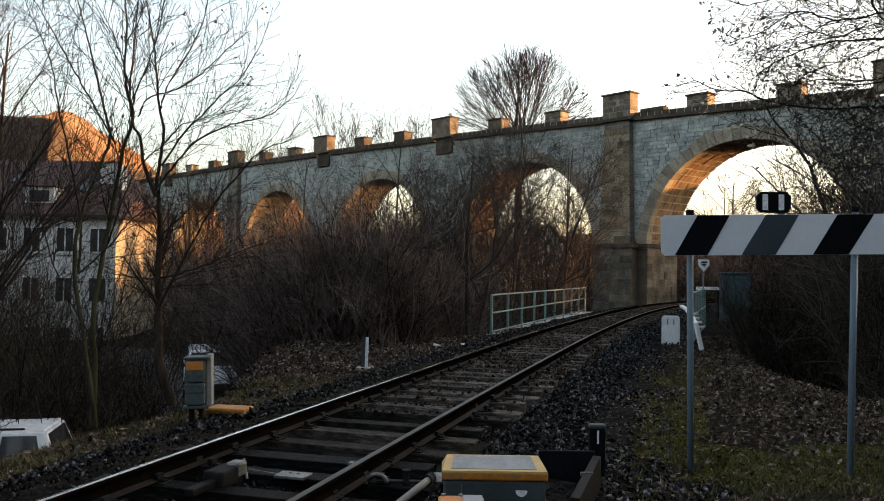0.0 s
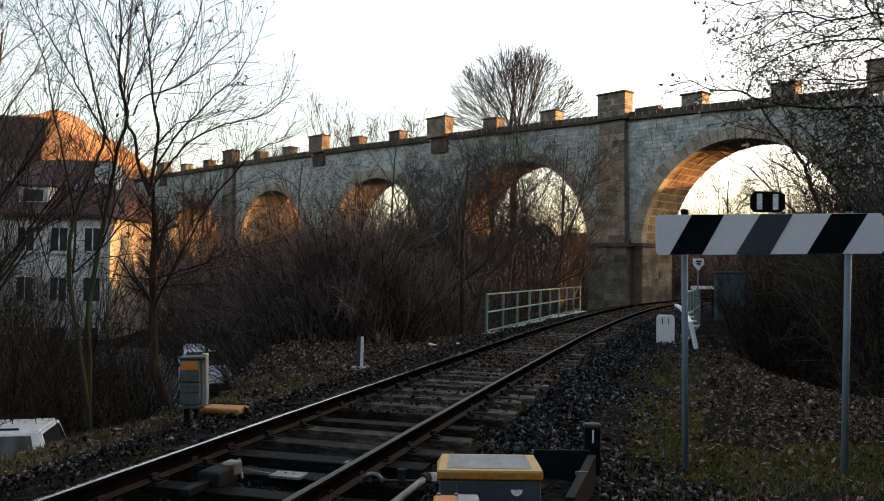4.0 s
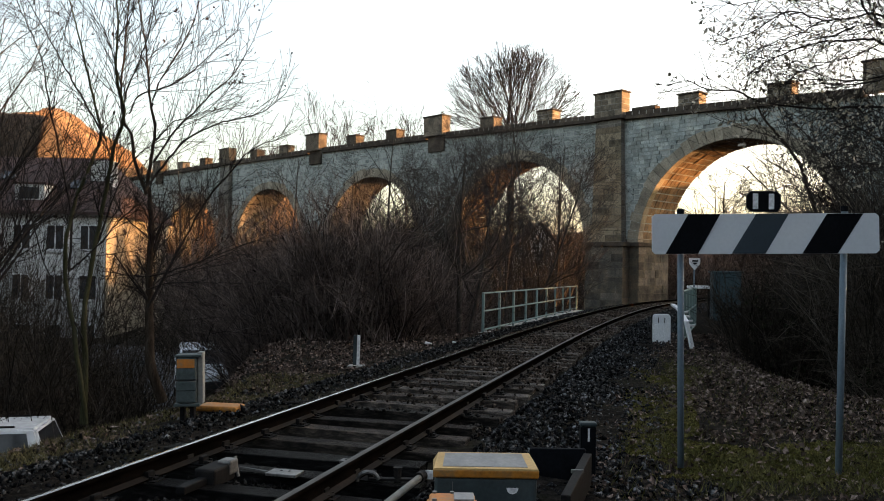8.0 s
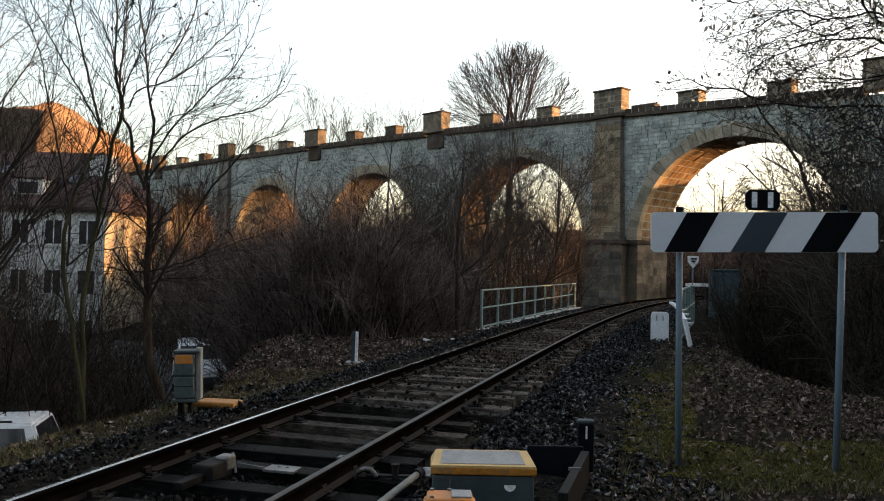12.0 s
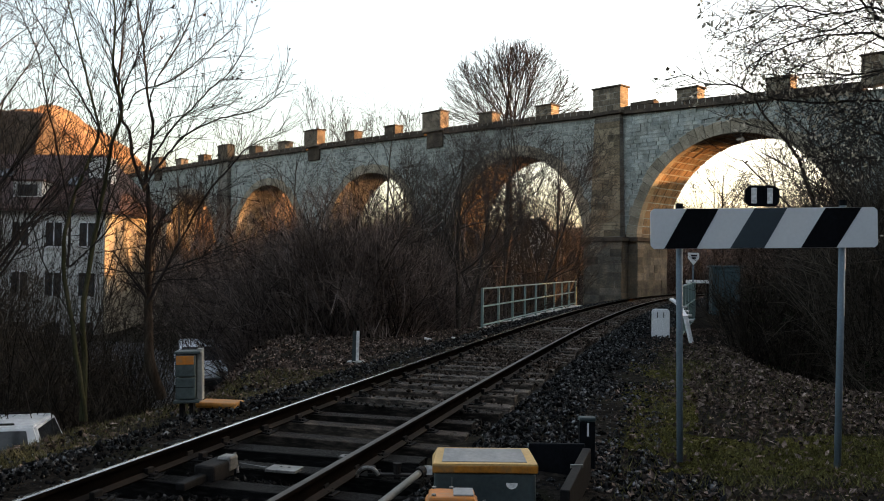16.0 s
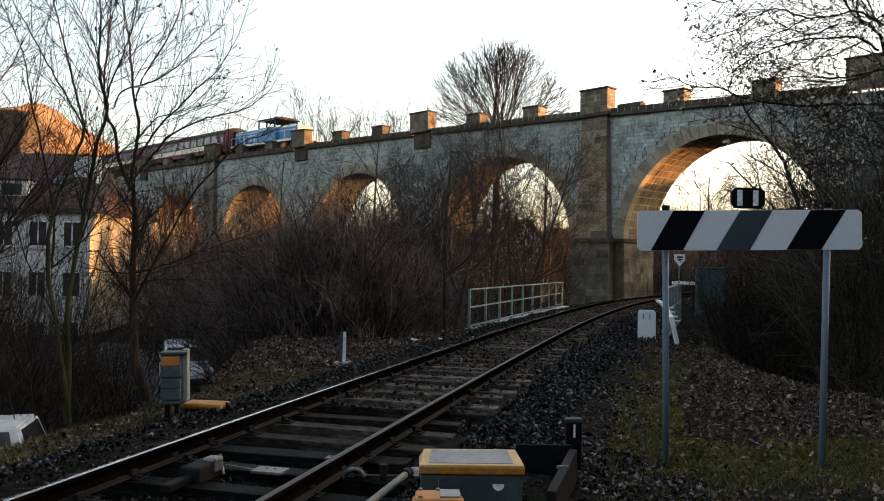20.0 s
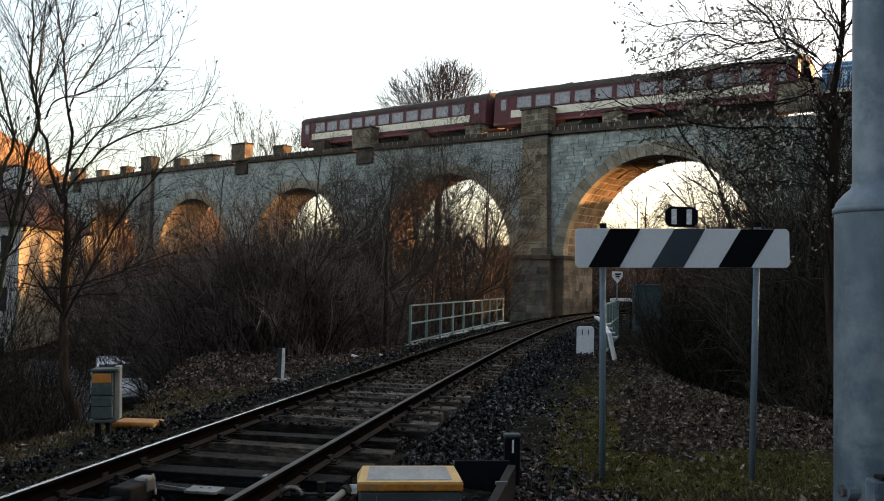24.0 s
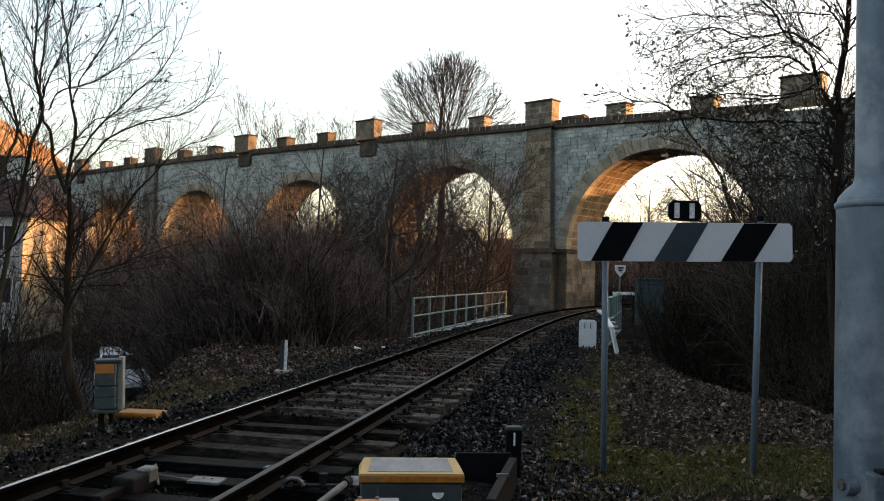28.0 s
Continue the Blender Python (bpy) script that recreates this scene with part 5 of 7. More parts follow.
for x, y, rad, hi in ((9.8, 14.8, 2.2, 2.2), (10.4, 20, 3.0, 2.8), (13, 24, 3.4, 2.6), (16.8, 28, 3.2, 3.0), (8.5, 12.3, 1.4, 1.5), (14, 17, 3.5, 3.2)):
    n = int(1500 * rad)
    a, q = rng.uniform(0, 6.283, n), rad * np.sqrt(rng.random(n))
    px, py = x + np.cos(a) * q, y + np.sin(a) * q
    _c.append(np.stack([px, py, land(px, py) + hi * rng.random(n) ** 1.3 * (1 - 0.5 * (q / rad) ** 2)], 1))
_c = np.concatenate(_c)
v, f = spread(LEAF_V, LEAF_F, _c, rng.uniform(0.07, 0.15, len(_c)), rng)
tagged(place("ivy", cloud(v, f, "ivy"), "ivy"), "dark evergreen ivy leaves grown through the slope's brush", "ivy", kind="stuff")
thicket("thicket", "tangle of bare saplings along the bank", [(-6.6, 10.6, 0.6, 0.8), (-13, 25, 3, 1.1), (-16, 31, 3, 1.3), (-21, 37, 4, 1.4)], 30, 4.4, 7, "darkbrush", kids=6, lean=0.25)
thicket("thicket", "grey-brown bare scrub under and beyond the arches", [(2, 47, 4, 0.9), (-4, 52, 4, 1.0), (-12, 58, 5, 1.2), (-20, 66, 5, 1.2), (8, 66, 4, 1.0), (18, 62, 4, 0.9), (26, 66, 5, 1.2), (33, 74, 6, 1.5), (13, 84, 6, 1.4), (-6, 80, 6, 1.4), (22, 92, 8, 1.8), (40, 88, 8, 1.8), (-30, 74, 6, 1.5)], 110, 5.0, 8, kids=7, r=0.03, tw=0.014)


# ---- lineside things ----
def letters(txt, size, mat, parent, m, name="writing"):
    cu = bpy.data.curves.new(name, "FONT")
    cu.body, cu.size, cu.extrude, cu.align_x, cu.align_y = txt, size, 0.0015, "CENTER", "CENTER"
    tmp = bpy.data.objects.new(name, cu)
    me = bpy.data.meshes.new_from_object(tmp)
    me.name = name
    bpy.data.objects.remove(tmp)
    return place(name, me, mat, parent, m=m)


def stop_board():
    """Striped board on two posts, with a small plate on top."""
    t = thing("warning_board", pose(2.3, 7.9, -0.33), "black and white striped railway board on two grey posts", "sign")
    for a, b in (((0, 0, -0.3), (-0.05, -0.08, 2.405)), ((1.41, -0.16, -0.3), (1.49, -0.1, 2.455))):
        p = part("post", rodded(a, b, 0.031, n=12), "postpaint", t, "grey-blue steel tube", True)
        part("post_cap", rodded((b[0], b[1], b[2]), (b[0], b[1], b[2] + 0.05), 0.036, n=12), "black", p)
    tilt = math.degrees(math.atan2(0.045, 2.12))
    m = pose(-0.335, -0.17, 2.02, 0, -tilt, 0)
    W, Hh = 2.12, 0.375
    bm = bmesh.new()
    prism(bm, [(0.03, 0), (W - 0.03, 0), (W, 0.03), (W, Hh - 0.03), (W - 0.03, Hh), (0.03, Hh), (0, Hh - 0.03), (0, 0.03)], 0.022)
    b = part("board", bm, "boardwhite", t, "white enamelled panel with slanting black stripes", m=m)
    # the middle stripe is black too; its reflection is put into a blue-grey colour
    for ink, (t0, t1, b0, b1) in zip(("black", "black_sheen", "black"), ((0.159, 0.30, 0.057, 0.20), (0.458, 0.602, 0.348, 0.4975), (0.771, 0.93, 0.66, 0.816))):
        bm = prism(bmesh.new(), [(b0 * W, 0.002), (b1 * W, 0.002), (t1 * W, Hh - 0.002), (t0 * W, Hh - 0.002)], 0.006)
        part("stripe", bm, ink, b, m=pose(0, -0.005, 0))
    for x in (0.29, 1.83):
        part("clamp", boxed(x - 0.06, x + 0.06, 0.022, 0.07, 0.12, 0.17, 0.004), "steel", b)
    bm = prism(bmesh.new(), [(0.04, 0), (0.28, 0), (0.32, 0.04), (0.32, 0.155), (0.28, 0.195), (0.04, 0.195), (0, 0.155), (0, 0.04)], 0.03)
    pl = part("plate", bm, "black", t, "small black plate with two white bars", m=pose(0.545, -0.16, 2.435))
    for x in (0.055, 0.205):
        part("bar", boxed(x, x + 0.05, -0.004, 0.01, 0.025, 0.17), "white", pl)


def point_machine():
    """Switch motor in a grey case under a yellow-rimmed lid."""
    t = thing("point_machine", pose(0.34, 6.05, -0.33, 0, 0, 0.5), "grey railway point machine with a yellow-rimmed lid", "point machine")
    part("case", boxed(-0.365, 0.365, -0.10, 0.19, 0.0, 0.36, 0.02), "boxgrey", t)
    part("rim", boxed(-0.378, 0.378, -0.115, 0.20, 0.36, 0.418, 0.010), "yellow", t, "yellow painted lid rim")
    bm = boxed(-0.378, 0.378, -0.113, 0.20, 0.415, 0.452, 0.0)
    for v in bm.verts:
        if v.co.z > 0.43:
            v.co.x *= 0.985 if v.co.y < 0 else 0.90
            v.co.z = 0.428 if v.co.y < 0 else 0.475
    part("lid", bm, "cream_edge", t, "sloping faded yellow lid")
    bm = boxed(-0.31, 0.30, -0.08, 0.175, 0.425, 0.452, 0.0)
    for v in bm.verts:
        if v.co.z > 0.43:
            v.co.x *= 1.0 if v.co.y < 0 else 0.93
            v.co.z = 0.437 if v.co.y < 0 else 0.4755
    part("lid_panel", bm, "lidgrey", t, "worn grey lid panel")
    bm = bmesh.new()
    rod(bm, (0.19, -0.106, 0.29), (0.19, -0.098, 0.29), 0.042, n=16)
    for v in bm.verts:
        v.co.z = min(v.co.z, 0.292)
    part("lock_cover", bm, "white", t)
    part("seam", boxed(-0.24, -0.235, -0.103, -0.09, 0.25, 0.33), "metal", t)
    part("drive_rod", rodded((-0.36, 0.03, 0.13), (-1.1, 0.08, 0.12), 0.022, n=10), "iron", t)
    part("plinth", boxed(-0.34, 0.34, -0.08, 0.18, -0.1, 0.0, 0.01), "iron", t)


def hand_lever_box():
    t = thing("orange_case", pose(0.09, 5.2, -0.33), "small orange steel case with a pale top plate beside the rail", "case")
    part("case_body", boxed(-0.165, 0.165, -0.13, 0.13, 0.0, 0.385, 0.025), "orange", t)
    part("top_cover", boxed(-0.145, 0.145, -0.105, 0.12, 0.383, 0.42, 0.02), "orange", t)
    part("top_plate", boxed(0.01, 0.135, -0.075, 0.085, 0.42, 0.432, 0.004), "lidgrey", t, "pale scratched plate")
    for x, y in ((-0.11, -0.07), (-0.11, 0.1), (0.0, 0.1)):
        part("bolt", rodded((x, y, 0.41), (x, y, 0.432), 0.016, n=6), "metal", t)


def rods():
    t = thing("pull_rod", pose(-0.13, 6.5, -0.1), "pale steel pipe linked to the switch by a bolted joint", "rod")
    part("pipe", rodded((0, 0, 0), (-0.42, -1.4, -0.02), 0.027, n=12), "tarp", t, "pale painted pipe", True)
    part("pipe_head", rodded((0.01, 0.02, 0), (-0.02, -0.06, 0), 0.042, n=12), "iron", t)
    part("link_bar", boxed(-0.42, 0.05, 0.06, 0.12, -0.06, -0.04, 0.004), "iron", t)
    part("pin", rodded((-0.19, 0.09, -0.08), (-0.19, 0.09, 0.02), 0.03, n=10), "iron", t)
    part("pin_head", rodded((-0.19, 0.09, 0.02), (-0.19, 0.09, 0.045), 0.04, n=6), "iron", t)
    part("white_tag", boxed(0.03, 0.09, 0.02, 0.03, -0.03, 0.04, 0.002), "white", t)
    # bent clamp by the rail
    bm = bmesh.new()
    pts = [Vector((-0.42 + 0.085 * math.cos(a), 0.05, -0.06 + 0.075 * math.sin(a))) for a in np.linspace(0.2, math.pi, 9)]
    for p, q in zip(pts, pts[1:]):
        rod(bm, p, q, 0.016, n=8)
    part("clamp_arch", bm, "metal", t)


def rail_contact():
    """Switch lock fixed inside the rail, with its plates and cable."""
    t = thing("rail_lock", pose(-1.74, 6.58, -0.1, 0, 0, -16), "dark switch lock with a worn steel cover inside the rail", "rail lock")
    part("body", boxed(-0.09, 0.09, -0.2, 0.12, -0.09, 0.05, 0.02), "iron", t)
    part("cover", boxed(-0.02, 0.1, 0.02, 0.15, -0.04, 0.075, 0.018), "metal", t, "worn bright steel cover")
    part("hoop", rodded((0.11, 0.13, -0.07), (0.06, 0.16, 0.08), 0.012, n=8), "metal", t)
    part("arm", boxed(-0.05, 0.03, -0.5, -0.18, -0.07, -0.01, 0.01), "iron", t)
    c = thing("base_plate", pose(-1.23, 6.68, -0.150, 0, 0, -14), "bare steel sole plate with bolt holes on a sleeper", "plate")
    part("sheet", boxed(-0.13, 0.13, -0.085, 0.085, 0, 0.022, 0.003), "metal", c)
    for x in (-0.04, 0.03):
        part("hole", rodded((x, 0.03, 0.0215), (x, 0.03, 0.0245), 0.012, n=8), "black", c)
    part("cable", rodded((-0.13, 0.0, 0.01), (-0.42, 0.06, 0.015), 0.008, n=6), "metal", c)
    for i, (x, y) in enumerate(((-0.86, 6.55), (-0.98, 6.05), (-0.78, 7.15))):
        s = thing("tie_plate", pose(x, y, -0.152, 0, 0, -16), "small pale steel tie plate beside the rail", "plate", "plates beside the rail")
        part("sheet", boxed(-0.06, 0.06, -0.045, 0.045, 0, 0.02, 0.003), "metal", s)
        part("hole", boxed(-0.02, 0.025, -0.015, 0.015, 0.0195, 0.023), "black", s)


def number_post():
    t = thing("number_post", pose(1.34, 7.5, -0.33), "short black post with a pale cap and a white figure one", "post")
    part("stem", boxed(-0.07, 0.07, -0.05, 0.05, -0.05, 0.46, 0.012), "black", t)
    part("cap", boxed(-0.075, 0.075, -0.055, 0.055, 0.46, 0.495, 0.012), "boxgrey", t)
    letters("1", 0.17, "white", t, pose(0.0, -0.053, 0.38, 90, 0, 0), "figure")
    w = thing("cable_trough", pose(0.98, 6.6, -0.36), "open black steel trough beside the point machine", "trough")
    part("back", boxed(-0.2, 0.28, 0.52, 0.56, 0.0, 0.36, 0.01), "black", w)
    part("floor_sheet", boxed(-0.2, 0.2, -0.6, 0.52, 0.0, 0.03), "black", w)
    a, b = Vector((0.29, 0.5, 0.30)), Vector((-0.1, -0.85, 0.30))
    bm = bmesh.new()
    d = (b - a)
    ang = math.degrees(math.atan2(d.y, d.x))
    box(bm, 0, d.length, -0.035, 0.035, -0.28, 0.03, 0.008, m=Matrix.Translation(a) @ pose(0, 0, 0, 0, 0, ang))
    part("side_beam", bm, "iron", w, "weathered steel side beam")
    part("strap", boxed(0.05, 0.15, -0.14, -0.12, 0.31, 0.338, 0.004), "metal", w)


def cabinet():
    """Leaning two-part signal cabinet on a foot plate, and the yellow cover beside it."""
    t = thing("signal_cabinet", pose(-2.88, 9.57, -0.34, 0, -1.5, 6), "grey two-part signal cabinet with an orange top label", "signal cabinet")
    for x in (-0.06, 0.05):
        part("leg", boxed(x - 0.022, x + 0.022, -0.06, 0.06, -0.1, 0.26, 0.004), "iron", t)
    part("foot_plate", boxed(-0.14, 0.15, -0.13, 0.13, 0.25, 0.285, 0.008), "cabgrey", t)
    part("lower_box", boxed(-0.11, 0.11, -0.13, 0.08, 0.295, 0.54, 0.012), "cabgrey", t)
    up = part("upper_box", boxed(-0.11, 0.11, -0.13, 0.08, 0.552, 0.80, 0.012), "cabgrey", t)
    part("label_plate", boxed(-0.1, 0.095, -0.136, -0.128, 0.69, 0.79, 0.004), "orange", up, "orange label")
    part("back_frame", boxed(0.113, 0.175, -0.06, 0.09, 0.27, 0.86, 0.01), "casing", t, "pale back casing")
    part("hood", boxed(-0.12, 0.17, -0.14, 0.09, 0.81, 0.84, 0.008), "cabgrey", t)
    part("seam", boxed(-0.105, 0.105, -0.133, -0.125, 0.43, 0.437), "black", t)
    y = thing("yellow_cover", pose(-2.6, 9.9, -0.33, 0, 0, -10), "flat yellow cover over a black trackside box", "cover")
    part("black_box", boxed(-0.2, 0.2, -0.12, 0.12, -0.02, 0.13, 0.01), "black", y)
    part("lid", boxed(-0.25, 0.25, -0.15, 0.15, 0.13, 0.20, 0.025), "yellow", y)
    c = thing("cable", Matrix(), "black cable running over the ballast", "cable")
    bm = bmesh.new()
    pts = [Vector((-2.4 + 0.28 * i, 9.95 + 0.34 * i + 0.03 * math.sin(i * 2), -0.17 - 0.02 * i)) for i in range(6)]
    for p, q in zip(pts, pts[1:]):
        rod(bm, p, q, 0.022, n=8)
    part("sheath", bm, "black", c)


def stake():
    t = thing("marker_post", pose(-1.56, 15.5, -0.33, 1.5, 1.0, 0), "short galvanised angle post on a concrete foot", "post")
    part("flange", boxed(-0.07, 0.0, -0.01, 0.01, 0, 0.6, 0.003), "boxgrey", t)
    part("flange", boxed(0.0, 0.055, -0.012, 0.012, 0, 0.61, 0.003), "white", t)
    part("footing", boxed(-0.16, 0.16, -0.12, 0.12, -0.06, 0.05, 0.02), "casing", t, "weathered grey concrete foot")


def railing(a, b, posts, label, z=-0.33, high=1.2, mat="green"):
    a, b = Vector((*a, z)), Vector((*b, z))
    t = thing("railing", Matrix.Translation(a), label, "railing")
    d = b - a
    ang = math.degrees(math.atan2(d.y, d.x))
    for i in range(posts):
        p = d * i / (posts - 1)
        part("post", boxed(-0.035, 0.035, -0.035, 0.035, -0.15, high, 0.006), mat, t, m=Matrix.Translation(p) @ pose(0, 0, 0, 0, 0, ang))
    for h in (0.12, high * 0.56, high):
        part("rail_bar", boxed(-0.05, d.length + 0.05, -0.03, 0.03, h - 0.022, h + 0.022, 0.008), mat, t, m=pose(0, 0, 0, 0, 0, ang))
    return t


def kilometre_stone():
    t = thing("kilometre_stone", pose(5.93, 22.3, -0.42, 0, 0, -14), "white painted kilometre stone with a rounded top, flaking", "milestone")
    bm = prism(bmesh.new(), [(-0.235, -0.2), (0.235, -0.2), (0.235, 0.8), (0.19, 0.86), (-0.19, 0.86), (-0.235, 0.8)], 0.22)
    bmesh.ops.bevel(bm, geom=list(bm.edges), offset=0.015, segments=2, affect="EDGES")
    part("stone_block", bm, "white", t, m=pose(0, -0.11, 0))
    for x in (-0.08, 0.08):
        letters("1", 0.22, "black", t, pose(x, -0.113, 0.69, 90, 0, 0), "figure")
    for x, h in ((-0.18, 0.13), (-0.11, 0.17), (-0.03, 0.12), (0.05, 0.16), (0.13, 0.11), (0.19, 0.18)):
        part("flaked_patch", boxed(x - 0.022, x + 0.022, -0.1125, -0.105, 0.0, h, 0.002), "boxgrey", t, "grey patch where paint has flaked")


def guard_end():
    """Bent white guard post with pegs, at the end of the bridge's right-hand rail."""
    t = thing("guard_post", pose(6.36, 20.9, -0.42), "bent white guard post with four short pegs", "guard post")
    pts = [Vector(p) for p in ((0.02, 0, -0.1), (-0.10, 0.25, 0.72), (0.16, 1.9, 1.0), (0.42, 3.4, 1.05))]
    bm = bmesh.new()
    for p, q in zip(pts, pts[1:]):
        box(bm, -0.06, 0.06, -0.03, 0.03, 0, (q - p).length, 0.01, m=Matrix.Translation(p) @ (q - p).to_track_quat("Z", "Y").to_matrix().to_4x4())
    part("bar", bm, "white", t)
    for i in range(4):
        part("peg", rodded((0.0 + 0.03 * i, 0.6 + 0.3 * i, 0.62 + 0.1 * i), (0.22 + 0.03 * i, 0.6 + 0.3 * i, 0.62 + 0.1 * i), 0.03, n=8), "white", t)
    r = railing((6.5, 22.4), (9.35, 30.5), 6, "pale green bridge railing with sheet panels, seen end on", -0.4, 1.45)
    d = Vector((2.85, 8.1, 0))
    ang = math.degrees(math.atan2(d.y, d.x))
    for i in range(5):
        m = Matrix.Translation(d * i / 5) @ pose(0, 0, 0, 0, 0, ang)
        part("panel", boxed(0.05, d.length / 5 - 0.05, 0.035, 0.05, 0.15, 1.4, 0.004), "green", r, m=m)


def shield_sign():
    t = thing("shield_sign", pose(9.14, 30.0, -0.6), "small white shield-shaped sign with dark marks on a slim post", "sign")
    part("post", rodded((0, 0, 0), (0, 0, 2.4), 0.03, n=8), "steel", t)
    bm = prism(bmesh.new(), [(-0.2, 2.72), (-0.2, 2.52), (0, 2.28), (0.2, 2.52), (0.2, 2.72)], 0.02)
    p = part("shield", bm, "white", t, m=pose(0, -0.05, 0))
    for z, w in ((2.62, 0.11), (2.53, 0.07)):
        part("mark", boxed(-w, w, -0.056, -0.05, z - 0.03, z + 0.03), "black", p)


def mast():
    """Stepped steel mast close to the eye, cut by the picture's edge."""
    t = thing("steel_mast", pose(1.772, 2.72, -0.35), "stepped galvanised steel mast with a clamp and weathered streaks", "mast")
    bm = bmesh.new()
    prof = [(0.146, -0.2), (0.144, 2.12), (0.144, 2.14), (0.139, 2.165), (0.115, 2.195), (0.092, 2.215), (0.086, 2.24), (0.085, 3.4), (0.079, 6.5)]
    n = 40
    rr = [[bm.verts.new((r * math.cos(2 * math.pi * i / n), r * math.sin(2 * math.pi * i / n), z)) for i in range(n)] for r, z in prof]
    for p, q in zip(rr, rr[1:]):
        for i in range(n):
            bm.faces.new((p[i], p[(i + 1) % n], q[(i + 1) % n], q[i]))
    bm.faces.new(rr[-1])
    part("tube", bm, "steel", t, smooth=True)
    bm = bmesh.new()
    n = 40
    rr = [[bm.verts.new((r * math.cos(2 * math.pi * i / n), r * math.sin(2 * math.pi * i / n), z)) for i in range(n)] for r, z in ((0.145, 2.125), (0.150, 2.13), (0.150, 2.145), (0.145, 2.15))]
    for p, q in zip(rr, rr[1:]):
        for i in range(n):
            bm.faces.new((p[i], p[(i + 1) % n], q[(i + 1) % n], q[i]))
    part("collar", bm, "steel", t, smooth=True)
    part("clamp_bolt", rodded((-0.16, -0.05, 1.19), (-0.115, -0.05, 1.19), 0.034, n=16), "steel", t)
    part("clamp_nut", rodded((-0.172, -0.05, 1.19), (-0.155, -0.05, 1.19), 0.02, n=6), "metal", t)
    part("clamp_plate", boxed(-0.12, 0.1, -0.158, -0.10, 1.13, 1.25, 0.01), "steel", t)
    part("strap", boxed(-0.10, 0.12, -0.162, -0.12, 1.248, 1.262, 0.003), "iron", t)


stop_board()
point_machine()
hand_lever_box()
rods()
rail_contact()
number_post()
cabinet()
stake()
railing((1.24, 24.4), (6.7, 41.1), 10, "pale green steel railing along the bridge edge")
kilometre_stone()
guard_end()
shield_sign()
mast()
hut = thing("relay_box", pose(11.65, 34.0, at_land(11.65, 34.0), 0, 0, -8), "dark teal sheet-metal relay box half hidden by brush", "relay box")
hz = 1.62 - at_land(11.65, 34.0)
part("casing", boxed(-0.55, 0.55, -0.4, 0.4, 0, hz, 0.03), "teal", hut)
part("roof", boxed(-0.62, 0.62, -0.47, 0.47, hz, hz + 0.07, 0.02), "teal", hut)
part("door", boxed(-0.42, 0.42, -0.415, -0.39, 0.15, hz - 0.12, 0.01), "teal", hut)
bar = thing("white_barrier", pose(10.0, 36.3, at_land(10.0, 36.3)), "white painted barrier rail beside the road under the arch", "barrier")
bz = 1.0 - at_land(10.0, 36.3)
part("rail_bar", boxed(0.75, 1.8, -0.04, 0.04, bz - 0.08, bz + 0.06, 0.01), "white", bar)
for x in (0.85, 1.7):
    part("post", boxed(x - 0.04, x + 0.04, -0.04, 0.04, -0.1, bz - 0.08, 0.01), "iron", bar)
# concrete ledge below the railing
lg = thing("bridge_edge", pose(1.24, 24.4, -0.33, 0, 0, math.degrees(math.atan2(16.7, 5.46))), "pale weathered concrete ledge under the railing", "ledge", kind="structure")
part("ledge", boxed(0.3, 17.6, -0.4, 0.25, -0.9, 0.02, 0.03), "conc", lg)


